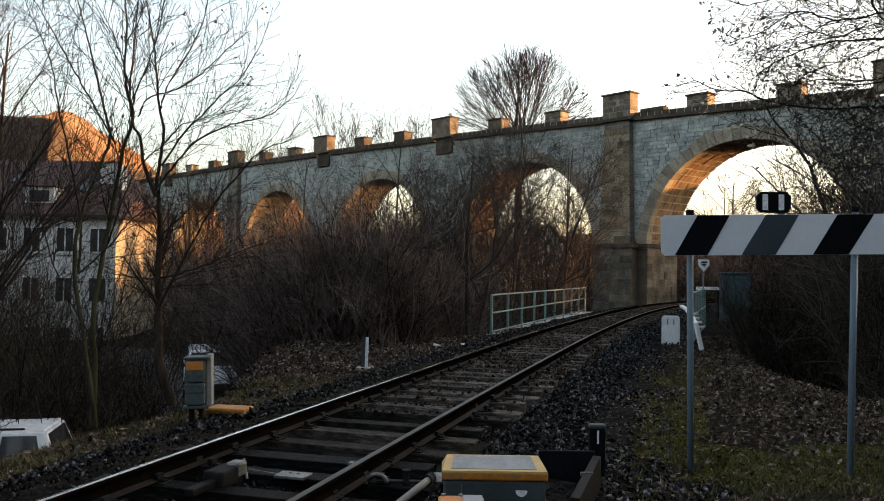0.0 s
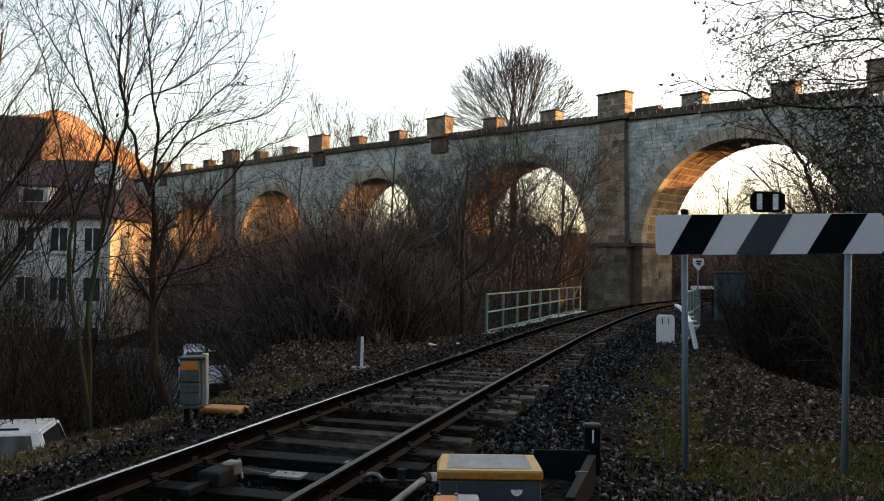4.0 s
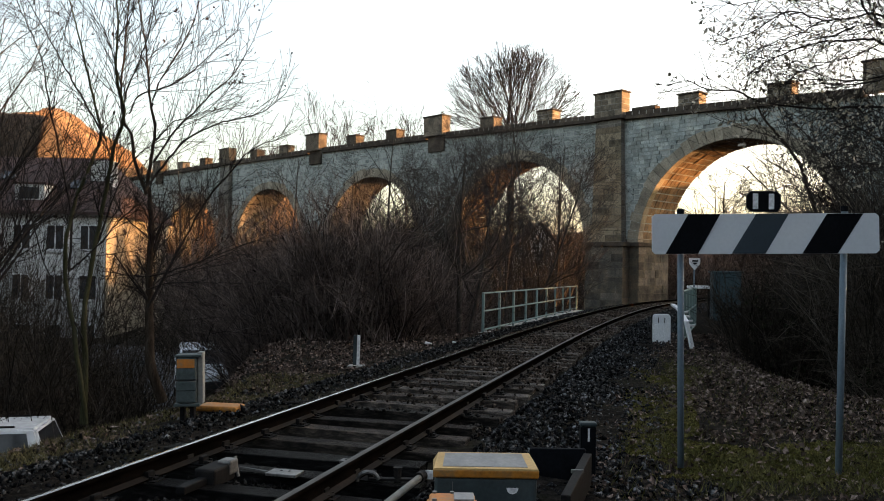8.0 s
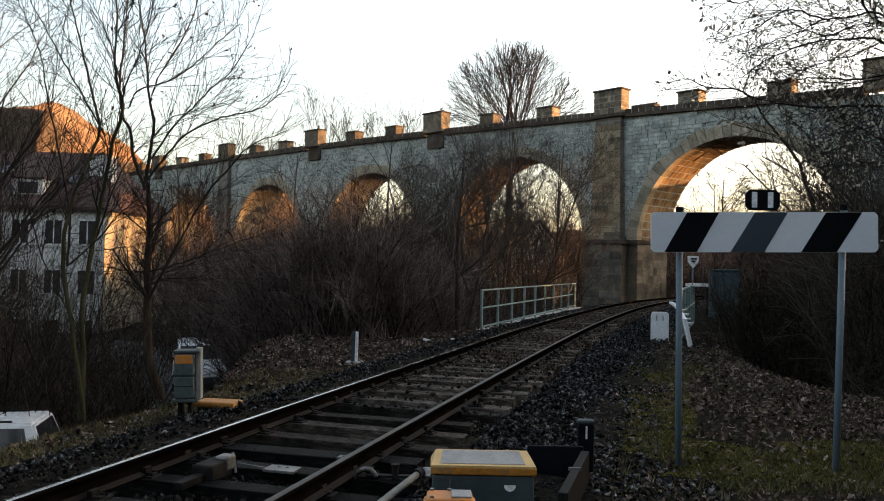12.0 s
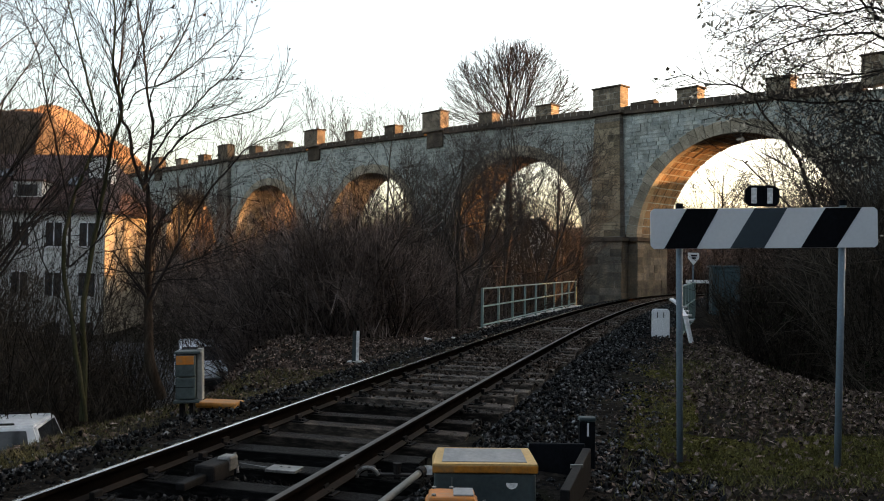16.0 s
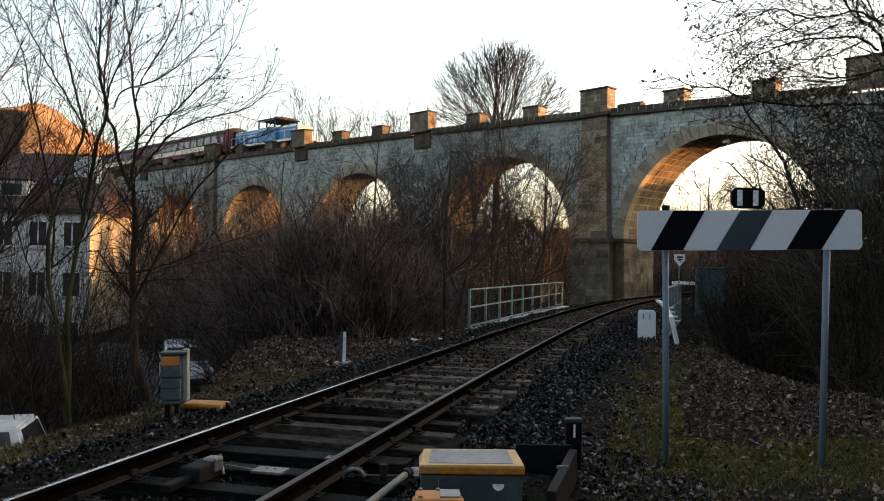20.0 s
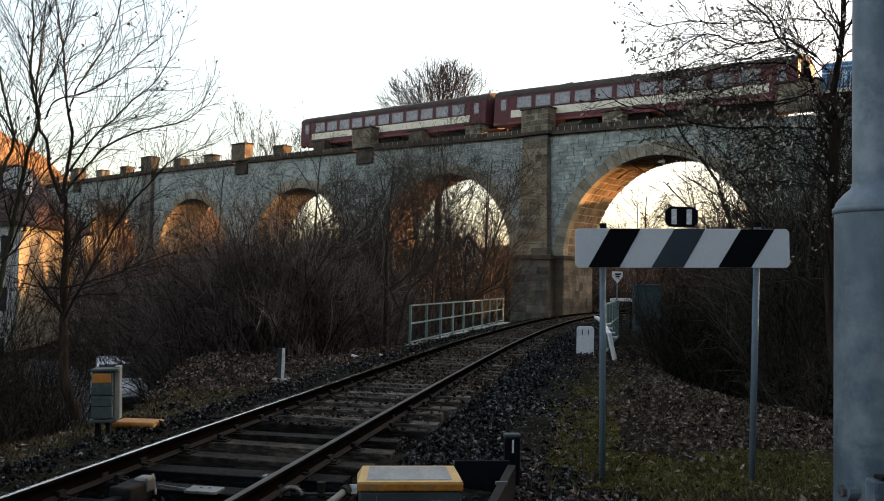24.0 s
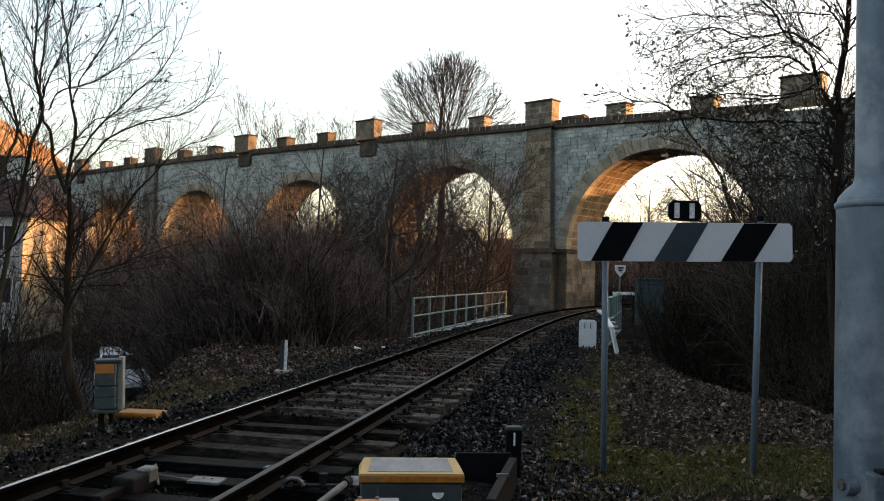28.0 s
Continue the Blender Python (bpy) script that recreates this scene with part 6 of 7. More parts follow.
def car(x, y, z, turn, paint, label):
    """A parked car: lower body, tapered cabin with panes set in its pillars, wheels, lamps."""
    t = thing("car", pose(x, y, z, 0, 0, turn), label, "car")
    side = [(-2.0, 0.30), (2.05, 0.30), (2.12, 0.5), (2.08, 0.70), (1.9, 0.80), (1.1, 0.92), (-2.06, 0.94), (-2.14, 0.8), (-2.12, 0.5)]
    bm = prism(bmesh.new(), side, 1.68)
    bmesh.ops.bevel(bm, geom=list(bm.edges), offset=0.05, segments=2, affect="EDGES")
    part("body", bm, paint, t, m=pose(0, -0.84, 0))
    # cabin: walls lean in from the belt to the roof
    z0, z1, half = 0.93, 1.47, (0.80, 0.66)
    low, high = (-2.06, 1.12), (-1.86, 0.42)
    bm = bmesh.new()
    ring = [[bm.verts.new((px, py, pz)) for px, py in ((xs[0], -hw), (xs[1], -hw), (xs[1], hw), (xs[0], hw))] for xs, hw, pz in ((low, half[0], z0), (high, half[1], z1))]
    bm.faces.new(ring[0][::-1])
    bm.faces.new(ring[1])
    for i in range(4):
        j = (i + 1) % 4
        bm.faces.new((ring[0][i], ring[0][j], ring[1][j], ring[1][i]))
    bmesh.ops.bevel(bm, geom=list(bm.edges), offset=0.04, segments=2, affect="EDGES")
    cabin = part("cabin", bm, paint, t)

    def pane(name, corners, out):
        """A thin pane through four corners, its face moved out by 6 mm."""
        b2 = bmesh.new()
        n = Vector(out).normalized()
        fr = [b2.verts.new(Vector(c) + n * 0.006) for c in corners]
        bk = [b2.verts.new(Vector(c) - n * 0.02) for c in corners]
        b2.faces.new(fr)
        b2.faces.new(bk[::-1])
        for i in range(4):
            b2.faces.new((fr[i], bk[i], bk[(i + 1) % 4], fr[(i + 1) % 4]))
        bmesh.ops.recalc_face_normals(b2, faces=b2.faces)
        part(name, b2, "glass", cabin)

    def at(f, g):
        """Half width and length limits at the height share f, g along."""
        xs = (low[0] + (high[0] - low[0]) * f, low[1] + (high[1] - low[1]) * f)
        return xs[0] + (xs[1] - xs[0]) * g, half[0] + (half[1] - half[0]) * f, z0 + (z1 - z0) * f

    for s in (-1, 1):
        for g0, g1 in ((0.07, 0.30), (0.34, 0.62), (0.66, 0.93)):
            corners = []
            for f, g in ((0.08, g0), (0.08, g1), (0.84, g1), (0.84, g0)):
                px, hw, pz = at(f, g)
                corners.append((px, s * hw, pz))
            pane("side_window", corners, (0, s * (z1 - z0), half[0] - half[1]))
        for wx in (-1.3, 1.3):
            w = part("wheel", rodded((wx, s * 0.62, 0.31), (wx, s * 0.85, 0.31), 0.31, n=20), "rubber", t)
            part("rim", rodded((wx, s * 0.80, 0.31), (wx, s * 0.86, 0.31), 0.19, n=16), "metal", w)
        part("headlight", boxed(1.98, 2.1, min(s * 0.45, s * 0.75), max(s * 0.45, s * 0.75), 0.6, 0.74, 0.02), "cream", t)
        part("tail_lamp", boxed(-2.15, -2.04, min(s * 0.58, s * 0.80), max(s * 0.58, s * 0.80), 0.68, 0.90, 0.02), "redline", t)
        part("mirror", boxed(0.78, 0.92, min(s * 0.80, s * 0.95), max(s * 0.80, s * 0.95), 0.95, 1.08, 0.02), "rubber", t)
        part("roof_rail", boxed(-1.5, 0.2, s * 0.58 - 0.02, s * 0.58 + 0.02, 1.465, 1.505, 0.01), "iron", t)
    for name, side_x, out in (("rear_window", 0, (-1, 0, 0.37)), ("windscreen", 1, (0.54, 0, 0.7))):
        corners = []
        for f, q in ((0.12, -1), (0.12, 1), (0.86, 1), (0.86, -1)):
            px, hw, pz = at(f, side_x)
            corners.append((px, q * (hw - 0.1), pz))
        pane(name, corners, out)
    for q in (-1, 1):
        part("bumper", boxed(min(q * 2.02, q * 2.2), max(q * 2.02, q * 2.2), -0.8, 0.8, 0.3, 0.54, 0.04), "rubber", t, "dark bumper")
    return t


car(-9.1, 15.0, at_land(-9.1, 15.0) - 0.12, 192, "carwhite", "white estate car parked on the road below the bank")
car(-8.25, 28.6, at_land(-8.25, 28.6), -72, "carwhite", "white car with a dark bumper parked behind the signal cabinet")
# road under the parked cars
gx2, gy2 = np.meshgrid(np.linspace(-15, -5.6, 30), np.linspace(10, 44, 60))
gx2 = gx2 - 0.12 * (gy2 - 16)
rv = np.stack([gx2.ravel(), gy2.ravel(), land(gx2, gy2).ravel() + 0.03], 1)
ri = np.arange(gx2.size).reshape(gx2.shape)
tagged(place("road", cloud(rv, np.stack([ri[:-1, :-1], ri[:-1, 1:], ri[1:, 1:], ri[1:, :-1]], 2).reshape(-1, 4), "road"), "asphalt", smooth=True), "pale frosted asphalt road below the bank", "road", kind="structure")


# ---- buildings and distance ----
def house(x, y, z, turn, w, d, eave, ridge, wall, label, rows, cols, gable_cols, chim=(), hip=0.0):
    """A house with walls, a tiled ridge roof, windows with panes and sills, chimneys; front along local x."""
    t = thing("house", pose(x, y, z, 0, 0, turn), label, "house")
    pts = [(0, -4), (d, -4), (d, eave), (0, eave)] if hip else [(0, -4), (d, -4), (d, eave), (d / 2, ridge - 0.25), (0, eave)]
    bm = prism(bmesh.new(), pts, w)
    bmesh.ops.transform(bm, matrix=pose(w, 0, 0, 0, 0, 90), verts=bm.verts)
    part("wall", bm, wall, t)
    part("cornice", boxed(-0.15, w + 0.15, -0.3, -0.002, eave - 0.35, eave - 0.05, 0.04), "plaster", t)
    for s in (0, 1):
        bm = bmesh.new()
        y0, y1 = (-0.55, d / 2) if s == 0 else (d + 0.55, d / 2)
        z0 = eave - 0.35
        vs = [bm.verts.new(p) for p in ((-0.4, y0, z0), (w + 0.4, y0, z0), (w + 0.4 - hip, y1, ridge), (-0.4 + hip, y1, ridge))]
        f = bm.faces.new(vs)
        r = bmesh.ops.extrude_face_region(bm, geom=[f])
        for v in r["geom"]:
            if isinstance(v, bmesh.types.BMVert):
                v.co.z += 0.18
        bmesh.ops.recalc_face_normals(bm, faces=bm.faces)
        part("roof_slope", bm, "tiles", t)
    for x0, x1 in ((-0.4, hip - 0.4), (w + 0.4, w + 0.4 - hip)) if hip else ():
        bm = bmesh.new()
        vs = [bm.verts.new((x0, -0.55, eave - 0.35)), bm.verts.new((x0, d + 0.55, eave - 0.35)), bm.verts.new((x1, d / 2, ridge))]
        r = bmesh.ops.extrude_face_region(bm, geom=[bm.faces.new(vs)])
        for v in r["geom"]:
            if isinstance(v, bmesh.types.BMVert):
                v.co.z += 0.17
        bmesh.ops.recalc_face_normals(bm, faces=bm.faces)
        part("roof_hip", bm, "tiles", t)
    for r in range(rows):
        zc = eave - 1.7 - r * 3.0
        for c in range(cols):
            xc = w * (c + 0.5) / cols
            wn_ = part("window", boxed(xc - 0.55, xc + 0.55, -0.06, 0.05, zc - 0.8, zc + 0.8, 0.02), "white", t)
            for q in (-0.26, 0.26):
                part("pane", boxed(xc + q - 0.22, xc + q + 0.22, -0.075, -0.055, zc - 0.7, zc + 0.7), "glass", wn_)
            part("sill", boxed(xc - 0.65, xc + 0.65, -0.16, -0.0, zc - 0.9, zc - 0.82), "plaster", wn_)
        for c in range(gable_cols):
            yc = d * (c + 0.5) / gable_cols
            wn_ = part("window", boxed(w - 0.05, w + 0.06, yc - 0.5, yc + 0.5, zc - 0.8, zc + 0.8, 0.02), "white", t)
            part("pane", boxed(w + 0.055, w + 0.075, yc - 0.42, yc + 0.42, zc - 0.7, zc + 0.7), "glass", wn_)
    for cx, cy, cw, ch in chim:
        k = part("chimney", boxed(cx - cw / 2, cx + cw / 2, cy - 0.45, cy + 0.45, eave, ch, 0.03), "plaster", t, "white rendered chimney stack")
        part("chimney_cap", boxed(cx - cw / 2 - 0.08, cx + cw / 2 + 0.08, cy - 0.53, cy + 0.53, ch, ch + 0.12, 0.02), "conc", k)
    return t


big = house(-38.5, 50.0, -3.0, 0, 18.2, 11.0, 7.85, 11.5, "plaster", "large pale house with a dark red hipped tile roof", 3, 9, 0, ((16.7, 3.2, 1.4, 11.05), (6, 4.5, 0.9, 12.2)), 2.6)
# thin darker overlay: partial shade on the end wall put into its colour
part("gable_wall_dimmed", boxed(18.203, 18.24, -0.02, 11.02, -4, 7.45), "creamwall", big, "cream rendered end wall")
for cx, cz in ((5.4, 9.6), (10.6, 9.9), (15.4, 9.3)):
    yy = -0.55 + (cz - 7.5) / 4.0 * 6.05
    part("skylight", boxed(-0.5, 0.5, -0.5, 0.5, 0.0, 0.1, 0.02), "glass", big, "pale skylight in the roof", m=pose(cx, yy, cz + 0.22, math.degrees(math.atan2(4.0, 6.05)), 0, 0))
for cx in (3.0, 8.0, 13.2):
    dm = part("dormer", boxed(cx - 0.9, cx + 0.9, 0.6, 3.0, 8.3, 9.4, 0.03), "plaster", big)
    part("dormer_window", boxed(cx - 0.6, cx + 0.6, 0.56, 0.6, 8.5, 9.2), "glass", dm)
    part("dormer_roof", boxed(cx - 1.05, cx + 1.05, 0.45, 3.1, 9.4, 9.52, 0.02), "tiles", dm)
house(12.6, 86, -3.0, 95, 8.0, 5.0, 6.6, 9.6, "plaster", "small house with a steep gabled roof beyond the arch", 2, 3, 2)
house(16.5, 95, -3.0, -10, 9, 8.0, 5.2, 8.4, "creamwall", "pale house beyond the arch", 2, 4, 2)
house(25.5, 105, -3.0, 6, 10, 8.0, 5.0, 8.0, "plaster", "white house far beyond the arch", 2, 4, 2)
house(40.0, 120, -3.0, -6, 12, 9.0, 5.6, 9.0, "creamwall", "cream house far beyond the arch", 2, 5, 2)
house(-1.0, 116, -3.0, -4, 10, 9.0, 6.0, 9.6, "creamwall", "cream house beyond the middle arches", 2, 4, 2)


def hill(name, label, outline, seed, mat, steep, wide=45, lumps=1.0):
    """A rugged hill: ridge heights along its length, falling off to both sides, with broken rock relief."""
    rng = np.random.default_rng(seed)
    n, m = 120, 60
    u = np.linspace(0, 1, n)
    P = np.array(outline, float)
    px, py, ph = (np.interp(u, np.linspace(0, 1, len(P)), P[:, i]) for i in range(3))
    d = np.gradient(np.stack([px, py], 1), axis=0)
    d /= np.linalg.norm(d, axis=1)[:, None]
    nrm = np.stack([d[:, 1], -d[:, 0]], 1)
    w = np.linspace(-1, 1, m)
    prof = (1 - abs(w) ** steep)
    X = px[:, None] + nrm[:, :1] * w * wide
    Y = py[:, None] + nrm[:, 1:] * w * wide
    rough = sum(np.sin(X * f + i * 2.1) * np.sin(Y * f * 1.1 + i) * a for i, (f, a) in enumerate(((0.11, 1.6), (0.27, 0.9), (0.6, 0.5), (1.4, 0.25))))
    Z = -6 + (ph[:, None] + 6) * prof + rough * (0.4 + prof) * 0.8 * lumps
    v = np.stack([X.ravel(), Y.ravel(), Z.ravel()], 1)
    i = np.arange(n * m).reshape(n, m)
    f = np.stack([i[:-1, :-1], i[:-1, 1:], i[1:, 1:], i[1:, :-1]], 2).reshape(-1, 4)
    return tagged(place(name, cloud(v, f, name), mat), label, "hill", kind="structure")


hill("hill", "sunlit rocky hillside with bare scrub far behind the houses", [(-330, 150, 14), (-190, 165, 20), (-112, 176, 24), (-97, 180, 28.5), (-88.0, 180, 33.5), (-85.0, 180, 35.2), (-79.6, 180, 32.2), (-74, 180, 28.6), (-68.3, 180, 22.9), (-63, 182, 21.5), (-58, 195, 15), (-45, 215, 8)], 2, "rock", 2.2, 45, 0.9)
hill("hill", "brown wooded hill shoulder behind the roofs", [(-300, 100, 18), (-140, 118, 22), (-90, 128, 24.2), (-72, 128, 24.8), (-66, 128, 25.0), (-60.6, 128, 24.6), (-59.6, 128, 15), (-58, 128, 4), (-56, 128, -5)], 6, "wood", 2.2, 10, 0.3)
hill("hill", "sunlit rocky bank behind the far arches", [(-150, 112, 15), (-80, 116, 15.5), (-48, 124, 15.5), (-34, 131, 15.5), (-26, 134, 15), (-20.5, 137, 9), (-17.5, 138, -4)], 5, "rock", 2.0, 12, 0.5)
hill("hill", "brown wooded slope on the far side of the valley", [(-70, 212, 4), (-40, 208, 9), (-10, 205, 11), (40, 206, 11), (90, 206, 11.5), (150, 204, 11), (220, 190, 8)], 8, "wood", 2.0, 14, 0.5)
hill("far_hill", "dark wooded ridge on the horizon", [(-420, 520, 20), (-200, 560, 26), (0, 590, 18), (120, 600, 14), (260, 560, 12), (480, 480, 20)], 3, "wood", 2.0)
rng = np.random.default_rng(9)
spots = [(float(x), float(y), 6.0, float(h)) for x, y, h in ((-108, 168, 0.9), (-100, 170, 0.9), (-93, 172, 0.7), (-120, 165, 1.0), (-88, 176, 0.5), (-135, 160, 1.0), (-74, 184, 0.8), (-64, 192, 1.0))]
w = Wood(77)
for x, y, rad, hi in spots:
    for _ in range(130):
        a, q = w.rand.uniform(0, 6.283), rad * math.sqrt(w.rand.random())
        p = Vector((x + math.cos(a) * q, y - 6 + math.sin(a) * q, 14 + 6 * w.rand.random()))
        L = 5 * hi * w.rand.uniform(0.5, 1.2)
        w.tube([p, p + Vector((w.rand.gauss(0, 0.6), 0, L * 0.5)), p + Vector((w.rand.gauss(0, 1.2), 0, L))], 0.08, 0.03, 3)
tagged(place("hill_scrub", w.mesh("hill_scrub"), "brush"), "bare scrub on the rocky hillside", "scrub", kind="stuff")
# far woods closing the valley
w = Wood(78)
for i in range(3800):
    x = w.rand.uniform(-140, 170)
    y = 128 + w.rand.uniform(0, 60) + abs(x) * 0.08
    h = w.rand.uniform(8, 14.5)
    p = Vector((x, y, -4))
    lean = w.rand.gauss(0, 0.5)
    w.tube([p, p + Vector((lean, 0, h * 0.5)), p + Vector((lean * 2, 0, h))], 0.14, 0.03, 3)
    for k in range(7):
        f = w.rand.uniform(0.3, 0.9)
        q = p + Vector((lean * 2 * f, 0, h * f))
        e = Vector((w.rand.gauss(0, 1), w.rand.gauss(0, 1), 1.3)).normalized() * h * w.rand.uniform(0.15, 0.35)
        w.tube([q, q + e * 0.5, q + e], 0.06, 0.025, 3)
tagged(place("far_woods", w.mesh("far_woods"), "brush"), "bare grey-brown woods closing the valley", "woods", kind="stuff")


# ---- litter and grass ----
def scatter(n, x0, x1, y0, y1, seed, bias):
    rng = np.random.default_rng(seed)
    x, y = rng.uniform(x0, x1, n), y0 + (y1 - y0) * rng.random(n) ** bias
    s, d = line_frame(x, y)
    return rng, x, y, s, d


rng, x, y, s, d = scatter(110000, -8, 9, 4, 26, 15, 1.5)
p = np.sin(x * 1.1 + 0.5) * np.sin(y * 0.8) + np.sin(x * 2.7) * np.sin(y * 2.2) * 0.5
ok = ((d > 2.3) & ((p > -0.6) | (d > 4.0) | (y < 8) | (rng.random(len(x)) < 0.4))) | ((d < -2.5) & (y > 12.5)) | ((d < -2.1) & (p > -0.3))
wave = 0.35 * np.sin(2.3 * x + 1.3 * y) + 0.3 * np.sin(1.7 * y - 3.1 * x) + 0.5 * (rng.random(len(x)) - 0.5)
strip = ((y < 9.3 + wave) & (y > 7.7) & (x > 1.7)) | (x < 2.1 + 0.28 * (y - 7.6) + wave)
ok &= rng.random(len(x)) < np.where(d > 0, np.where(strip & (y > 7.4), 0.3, np.where(y < 7.6, 0.45, 0.95)), 0.75)
c = np.stack([x, y, land(x, y) + 0.015 + rng.random(len(x)) * 0.02], 1)[ok]
v, f = spread(LEAF_V, LEAF_F, c, rng.uniform(0.04, 0.105, len(c)) * np.where(c[:, 1] < 7.8, 0.75, 1.0), rng, 0.5)
tagged(place("leaf_litter", cloud(v, f, "leaf_litter"), "leaf"), "fallen brown leaves lying on the ground", "leaves", kind="stuff")
rng, x, y, s, d = scatter(300000, -7, 8, 4.5, 20, 16, 1.6)
p = np.sin(x * 0.9 + 1.0) * np.sin(y * 0.7 + 0.4) + np.sin(x * 2.1 + 1) * np.sin(y * 1.9) * 0.6
ok = ((d > 2.9) & (d < 7.5) & (p > -0.1) & (y > 7) & ((x < 2.2 + 0.28 * (y - 7.6) + 0.7 * p) | (y < 9.2 + 0.6 * p))) | ((d < -2.1) & (y < 14) & (p > -0.9)) | ((d > 2.6) & (rng.random(len(x)) < 0.12))
x, y = x[ok], y[ok]
n = len(x)
z = land(x, y) - 0.01
h, a, t = rng.uniform(0.03, 0.11, n), rng.uniform(0, 6.283, n), rng.uniform(0, 6.283, n)
wd = rng.uniform(0.004, 0.009, n)
v = np.stack([np.stack([x - np.cos(a) * wd, y - np.sin(a) * wd, z], 1), np.stack([x + np.cos(a) * wd, y + np.sin(a) * wd, z], 1), np.stack([x + np.cos(t) * h * 0.7, y + np.sin(t) * h * 0.7, z + h], 1)], 1).reshape(-1, 3)
v = v.reshape(n, 3, 3)
d = line_frame(x, y)[1]
for w_, mt, txt in ((d > 0, "grass", "short mossy winter grass between the leaves"), (d <= 0, "drygrass", "thin dull winter grass on the bank")):
    m = int(w_.sum())
    tagged(place("grass", cloud(v[w_].reshape(-1, 3), np.arange(3 * m).reshape(m, 3), "grass"), mt), txt, "grass", kind="stuff")
# a bed of moss round the posts of the striped board
rng = np.random.default_rng(19)
n = 190000
x, y = rng.uniform(1.3, 4.8, n), rng.uniform(7.5, 16, n)
p = np.sin(x * 2.3 + 1.1 * np.sin(y * 1.7)) * np.sin(y * 1.5 + x) + 0.5 * np.sin(x * 6.1 + y) * np.sin(y * 5.3)
ok = ((y < 9.2 + 0.3 * p) & (x > 1.7) & (p > -0.45)) | ((x < 1.55 + 0.28 * (y - 7.6) + 0.9) & (x > 1.0 + 0.26 * (y - 7.6) + 0.5) & (p > -0.3))
x, y = x[ok], y[ok]
c = np.stack([x, y, land(x, y) + 0.012], 1)
v, f = spread(LEAF_V, LEAF_F, c, rng.uniform(0.02, 0.05, len(c)), rng)
tagged(place("moss", cloud(v, f, "moss"), "moss"), "yellow-green moss patch round the board posts", "moss", kind="stuff")
rng, x, y, s, d = scatter(26000, -6, 6, 3.5, 14, 17, 1.3)
ok = ((d > 1.6) & (d < 3.1 + 0.5 * (y < 7.4))) | ((d < -1.7) & (d > -3.6) & (rng.random(len(x)) < 0.5))
c = np.stack([x, y, land(x, y) + 0.01], 1)[ok]
v, f = spread(OCTA_V, OCTA_F, c, 0.03 + 0.075 * rng.random(len(c)) ** 1.6, rng)
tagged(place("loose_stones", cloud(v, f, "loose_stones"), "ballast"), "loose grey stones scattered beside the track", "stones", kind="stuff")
# pale litter scraps beyond the marker post
for i, (x, y, sz) in enumerate(((-0.3, 20.5, 0.09), (0.35, 20.2, 0.06), (-2.0, 20.0, 0.07), (-4.35, 11.6, 0.08), (-4.15, 11.8, 0.08))):
    g = new("litter_scrap")
    g.matrix_basis = pose(x, y, at_land(x, y) + 0.02, 10 * i, 15, 40 * i)
    tagged(g, "crumpled pale scrap of litter among the leaves", "litter", "scraps of litter")
    part("sheet", boxed(-sz, sz, -sz * 0.6, sz * 0.6, -0.01, sz * 0.5, 0.01), "white", g)


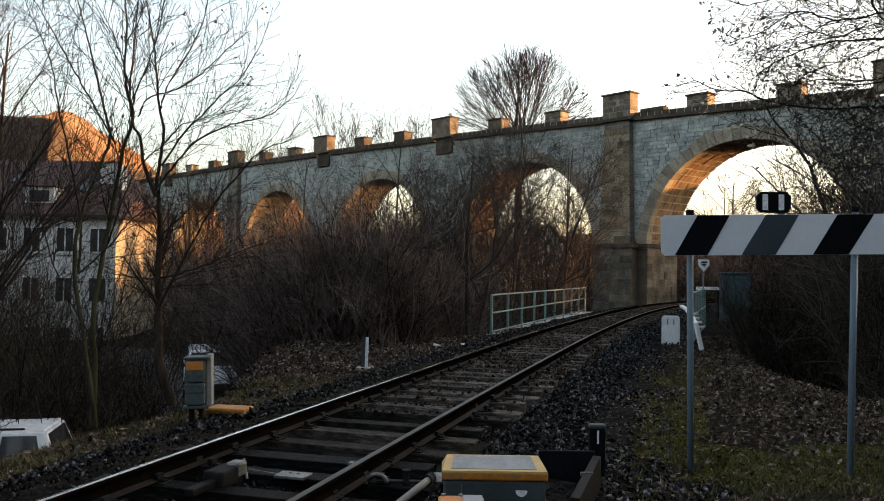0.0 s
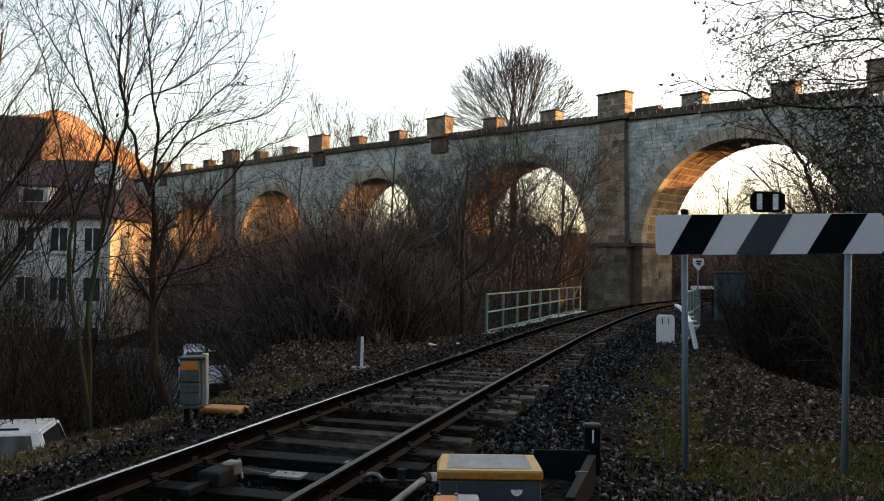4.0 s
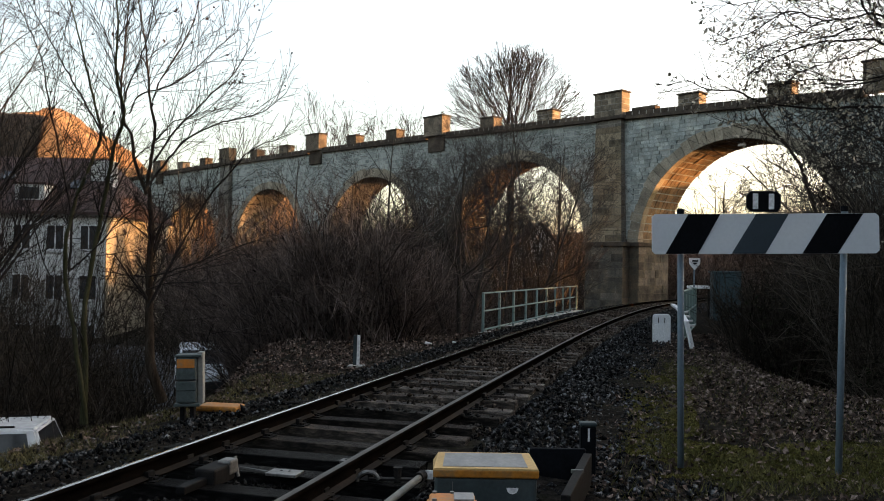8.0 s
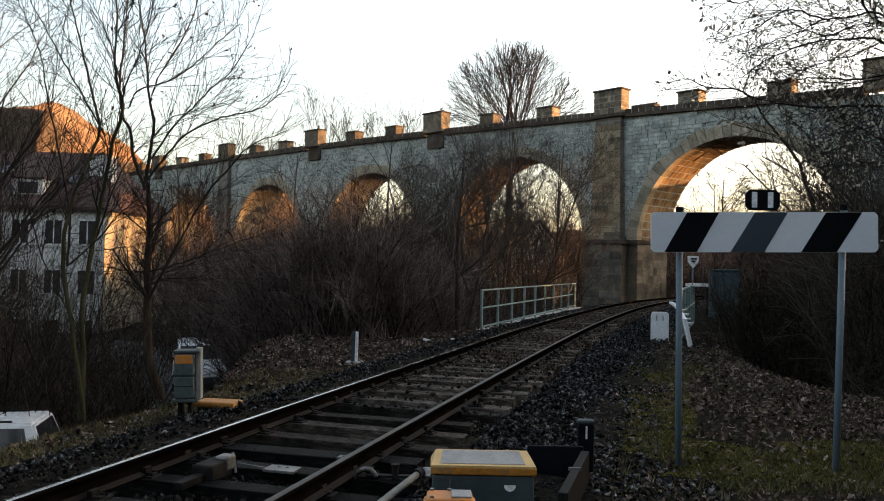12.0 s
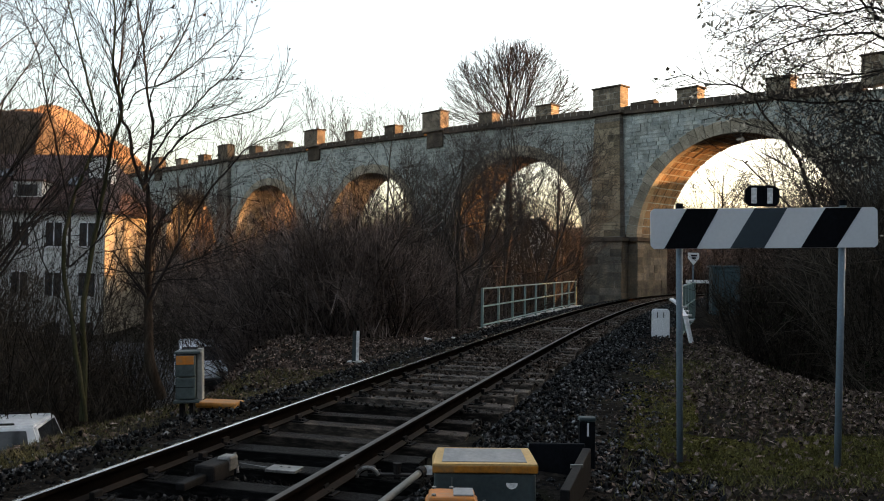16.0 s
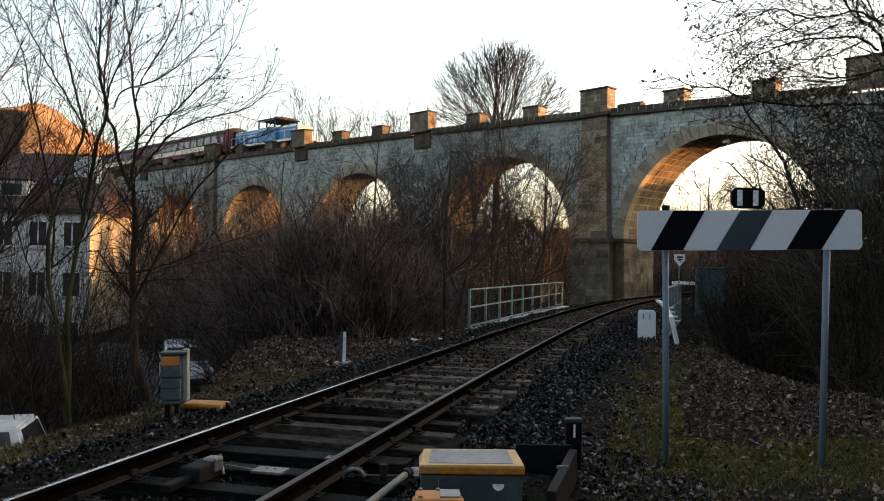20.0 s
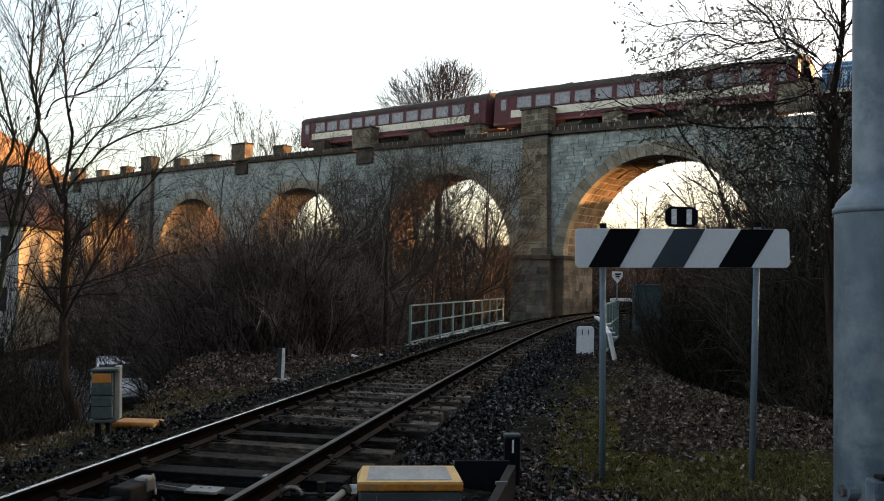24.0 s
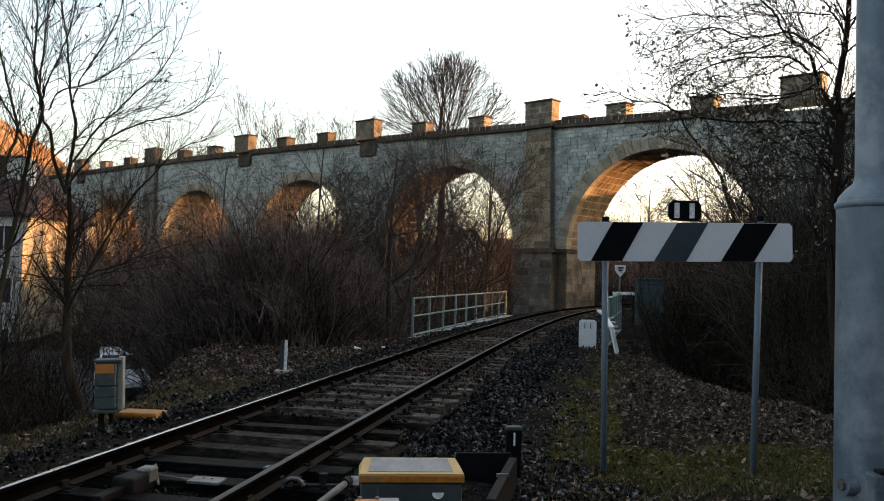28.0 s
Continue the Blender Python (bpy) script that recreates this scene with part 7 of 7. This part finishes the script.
# ---- train ----
def coach():
    L, W = 21.1, 1.4
    c = thing("passenger_coach", Matrix(), "dark red railway coach with a cream band and brown roof", "railway coach", "coaches of the train")
    h = L / 2 - 0.2
    part("body", boxed(-h, h, -W, W, 0.95, 2.95, 0.05), "red", c)
    # vaulted roof
    pts = [(-W - 0.02, 2.9)] + [(-math.cos(a) * (W + 0.02), 2.95 + math.sin(a) * 0.62) for a in np.linspace(0.12, math.pi - 0.12, 14)] + [(W + 0.02, 2.9)]
    bm = prism(bmesh.new(), pts, 2 * h)
    bmesh.ops.transform(bm, matrix=pose(h, 0, 0, 0, 0, 90), verts=bm.verts)
    part("roof", bm, "roofbrown", c, smooth=False)
    for s in (-1, 1):
        part("cream_band", boxed(-h + 1.5, h - 1.5, s * W - 0.012, s * W + 0.012, 1.40, 1.90), "cream", c, "cream stripe under the windows")
        part("sill", boxed(-h, h, s * W - 0.02, s * W + 0.02, 0.95, 1.1), "redline", c)
        for i in range(11):
            x = -h + 2.6 + i * (2 * h - 5.2) / 10
            wn_ = part("window", boxed(x - 0.62, x + 0.62, s * W - 0.03, s * W + 0.03, 1.98, 2.78, 0.02), "winframe", c)
            part("pane", boxed(x - 0.57, x + 0.57, s * W - 0.035, s * W + 0.035, 2.03, 2.73), "coachglass", wn_)
        for x in (-h + 0.85, h - 0.85):
            dr = part("door", boxed(x - 0.4, x + 0.4, s * W - 0.02, s * W + 0.02, 1.0, 2.85, 0.01), "red", c)
            part("pane", boxed(x - 0.22, x + 0.22, s * W - 0.035, s * W + 0.035, 1.95, 2.7), "coachglass", dr)
    for s in (-1, 1):
        part("gangway", boxed(min(s * h, s * (h + 0.25)), max(s * h, s * (h + 0.25)), -0.5, 0.5, 1.1, 3.1, 0.04), "black", c)
        for y in (-0.88, 0.88):
            part("buffer", rodded((s * h, y, 1.0), (s * (h + 0.3), y, 1.0), 0.16), "iron", c)
        bg_ = new("bogie")
        bg_.parent = c
        bg_.matrix_basis = pose(s * (h - 3.0), 0, 0)
        part("bogie_frame", boxed(-1.6, 1.6, -1.1, 1.1, 0.4, 0.8, 0.05), "iron", bg_)
        for x in (-1.2, 1.2):
            [part("wheel", rodded((x, y - 0.07, 0.44), (x, y + 0.07, 0.44), 0.44, n=20), "iron", bg_) for y in (-0.75, 0.75)]
    for x0, x1 in ((-4.5, -2.0), (-1.2, 1.6), (2.6, 4.4)):
        part("underfloor_box", boxed(x0, x1, -1.2, 1.2, 0.45, 0.95, 0.04), "iron", c)
    for x in (-5, 0, 5):
        part("roof_vent", boxed(x - 0.3, x + 0.3, -0.2, 0.2, 3.52, 3.68, 0.04), "roofbrown", c)
    return c


def loco():
    c = thing("locomotive", Matrix(), "blue diesel shunting locomotive with an offset cab", "locomotive")
    part("frame", boxed(-6.0, 6.0, -1.4, 1.4, 0.98, 1.25, 0.03), "iron", c)
    part("long_hood", boxed(-5.8, -0.6, -0.98, 0.98, 1.25, 2.78, 0.09), "blue", c)
    part("hood_roof", boxed(-5.7, -0.6, -0.8, 0.8, 2.76, 2.86, 0.04), "cream", c, "pale hood top")
    part("short_hood", boxed(2.4, 5.6, -0.98, 0.98, 1.25, 2.62, 0.12), "blue", c)
    part("short_hood_roof", boxed(2.4, 5.5, -0.8, 0.8, 2.6, 2.7, 0.04), "cream", c)
    part("nose", boxed(5.58, 5.74, -0.92, 0.92, 1.3, 2.55, 0.05), "cream", c, "pale painted nose")
    cab = part("cab", boxed(-0.6, 2.4, -1.38, 1.38, 1.25, 2.72, 0.05), "blue", c)
    for x in (-0.56, 0.9, 2.34):
        for y in (-1.34, 1.34):
            part("cab_pillar", boxed(x - 0.09, x + 0.09, y - 0.04, y + 0.04, 2.7, 3.52), "iron", cab)
    for y in (-1.34, 1.34):
        part("cab_header", boxed(-0.6, 2.4, y - 0.045, y + 0.045, 3.38, 3.52), "blue", cab)
    roof = [(-1.5, 3.5), (1.5, 3.5), (1.35, 3.62), (0.8, 3.72), (-0.8, 3.72), (-1.35, 3.62)]
    bm = prism(bmesh.new(), roof, 3.6)
    bmesh.ops.transform(bm, matrix=pose(2.7, 0, 0, 0, 0, 90), verts=bm.verts)
    part("cab_roof", bm, "roofbrown", cab, "brown overhanging cab roof")
    part("horn", rodded((-0.65, 0.4, 3.72), (-0.25, 0.4, 3.72), 0.07), "iron", cab)
    for s in (-1, 1):
        for x0, x1 in ((-0.48, 0.84), (0.98, 2.26)):
            part("cab_window", boxed(x0, x1, s * 1.35 - 0.012, s * 1.35 + 0.012, 2.72, 3.48), "cabglass", cab)
        part("stripe", boxed(-5.7, 5.5, s * 0.99 - 0.012, s * 0.99 + 0.012, 2.5, 2.58), "lightblue", c, "light blue stripe")
        part("cab_stripe", boxed(-0.58, 2.38, s * 1.385 - 0.012, s * 1.385 + 0.012, 2.52, 2.6), "lightblue", cab)
        for i in range(7):
            x = -5.3 + i * 0.68
            d = part("hood_door", boxed(x - 0.29, x + 0.29, s * 0.985 - 0.02, s * 0.985 + 0.02, 1.35, 2.44, 0.01), "blue", c)
            part("grille", boxed(x - 0.2, x + 0.1, s * 0.995 - 0.02, s * 0.995 + 0.02, 1.5, 2.34), "lightblue" if i % 3 else "darkgrille", d)
        for x in (2.9, 3.6, 4.3, 5.0):
            part("hood_door", boxed(x - 0.26, x + 0.26, s * 0.985 - 0.02, s * 0.985 + 0.02, 1.35, 2.4, 0.01), "blue", c)
        for i in range(8):
            x = -5.9 + i * 1.68
            if not -0.8 < x < 2.5:
                part("handrail_post", rodded((x, s * 1.36, 1.25), (x, s * 1.36, 2.15), 0.022, n=6), "white", c)
        part("handrail", rodded((-5.9, s * 1.36, 2.15), (-0.6, s * 1.36, 2.15), 0.024, n=6), "white", c)
        part("handrail", rodded((2.4, s * 1.36, 2.15), (5.9, s * 1.36, 2.15), 0.024, n=6), "white", c)
        part("valance", boxed(-5.9, 5.9, s * 1.4 - 0.02, s * 1.4 + 0.02, 1.1, 1.3), "cream", c, "pale running-board edge")
        part("tool_box", boxed(3.5, 4.3, s * 1.2 - 0.15, s * 1.2 + 0.15, 0.45, 0.98, 0.03), "orange", c, "orange underfloor box")
    for x in (-0.58, 2.38):
        part("end_window", boxed(x - 0.012, x + 0.012, -1.2, 1.2, 2.75, 3.46), "cabglass", cab)
    for s in (-1, 1):
        for y in (-0.88, 0.88):
            part("buffer", rodded((s * 6.0, y, 1.0), (s * 6.3, y, 1.0), 0.2), "iron", c)
            part("headlight", rodded((s * 5.7, y * 0.7, 1.55), (s * 5.82, y * 0.7, 1.55), 0.12), "cream", c)
        part("buffer_beam", boxed(min(s * 5.95, s * 6.08), max(s * 5.95, s * 6.08), -1.35, 1.35, 0.7, 1.25, 0.02), "orange", c)
        bg_ = new("bogie")
        bg_.parent = c
        bg_.matrix_basis = pose(s * 3.4, 0, 0)
        part("bogie_frame", boxed(-1.7, 1.7, -1.15, 1.15, 0.4, 0.85, 0.05), "iron", bg_)
        for x in (-1.2, 1.2):
            [part("wheel", rodded((x, y - 0.07, 0.5), (x, y + 0.07, 0.5), 0.5, n=20), "iron", bg_) for y in (-0.75, 0.75)]
    part("fuel_tank", boxed(-1.4, 1.4, -1.1, 1.1, 0.35, 0.95, 0.08), "iron", c)
    part("exhaust", rodded((-2.0, 0, 2.8), (-2.0, 0, 3.1), 0.14), "iron", c)
    return c


engine = loco()
coach_a = coach()
coach_b = copy_thing(coach_a, Matrix())


def rail_pose(k):
    """On the deck's rails at k, nose towards the right."""
    z0, z1 = float(crest(k - 4)) - 1.75, float(crest(k + 4)) - 1.75
    slope = math.degrees(math.atan2(z1 - z0, 8))
    return VIA_M @ pose(k, 1.85, (z0 + z1) / 2) @ pose(0, 0, 0, 0, -slope, 0)


def motions():
    steps = [0.0, 6.0, 12.0, 15.0] + [16 + 0.5 * i for i in range(25)]
    for car, back in ((engine, 6.3), (coach_a, 23.5), (coach_b, 44.9)):
        walk(car, [(t, rail_pose(22.8 + 16.2 * (t - 23.5) - 0.14 * max(0.0, t - 24.5) ** 2 - back)) for t in steps])


motions()
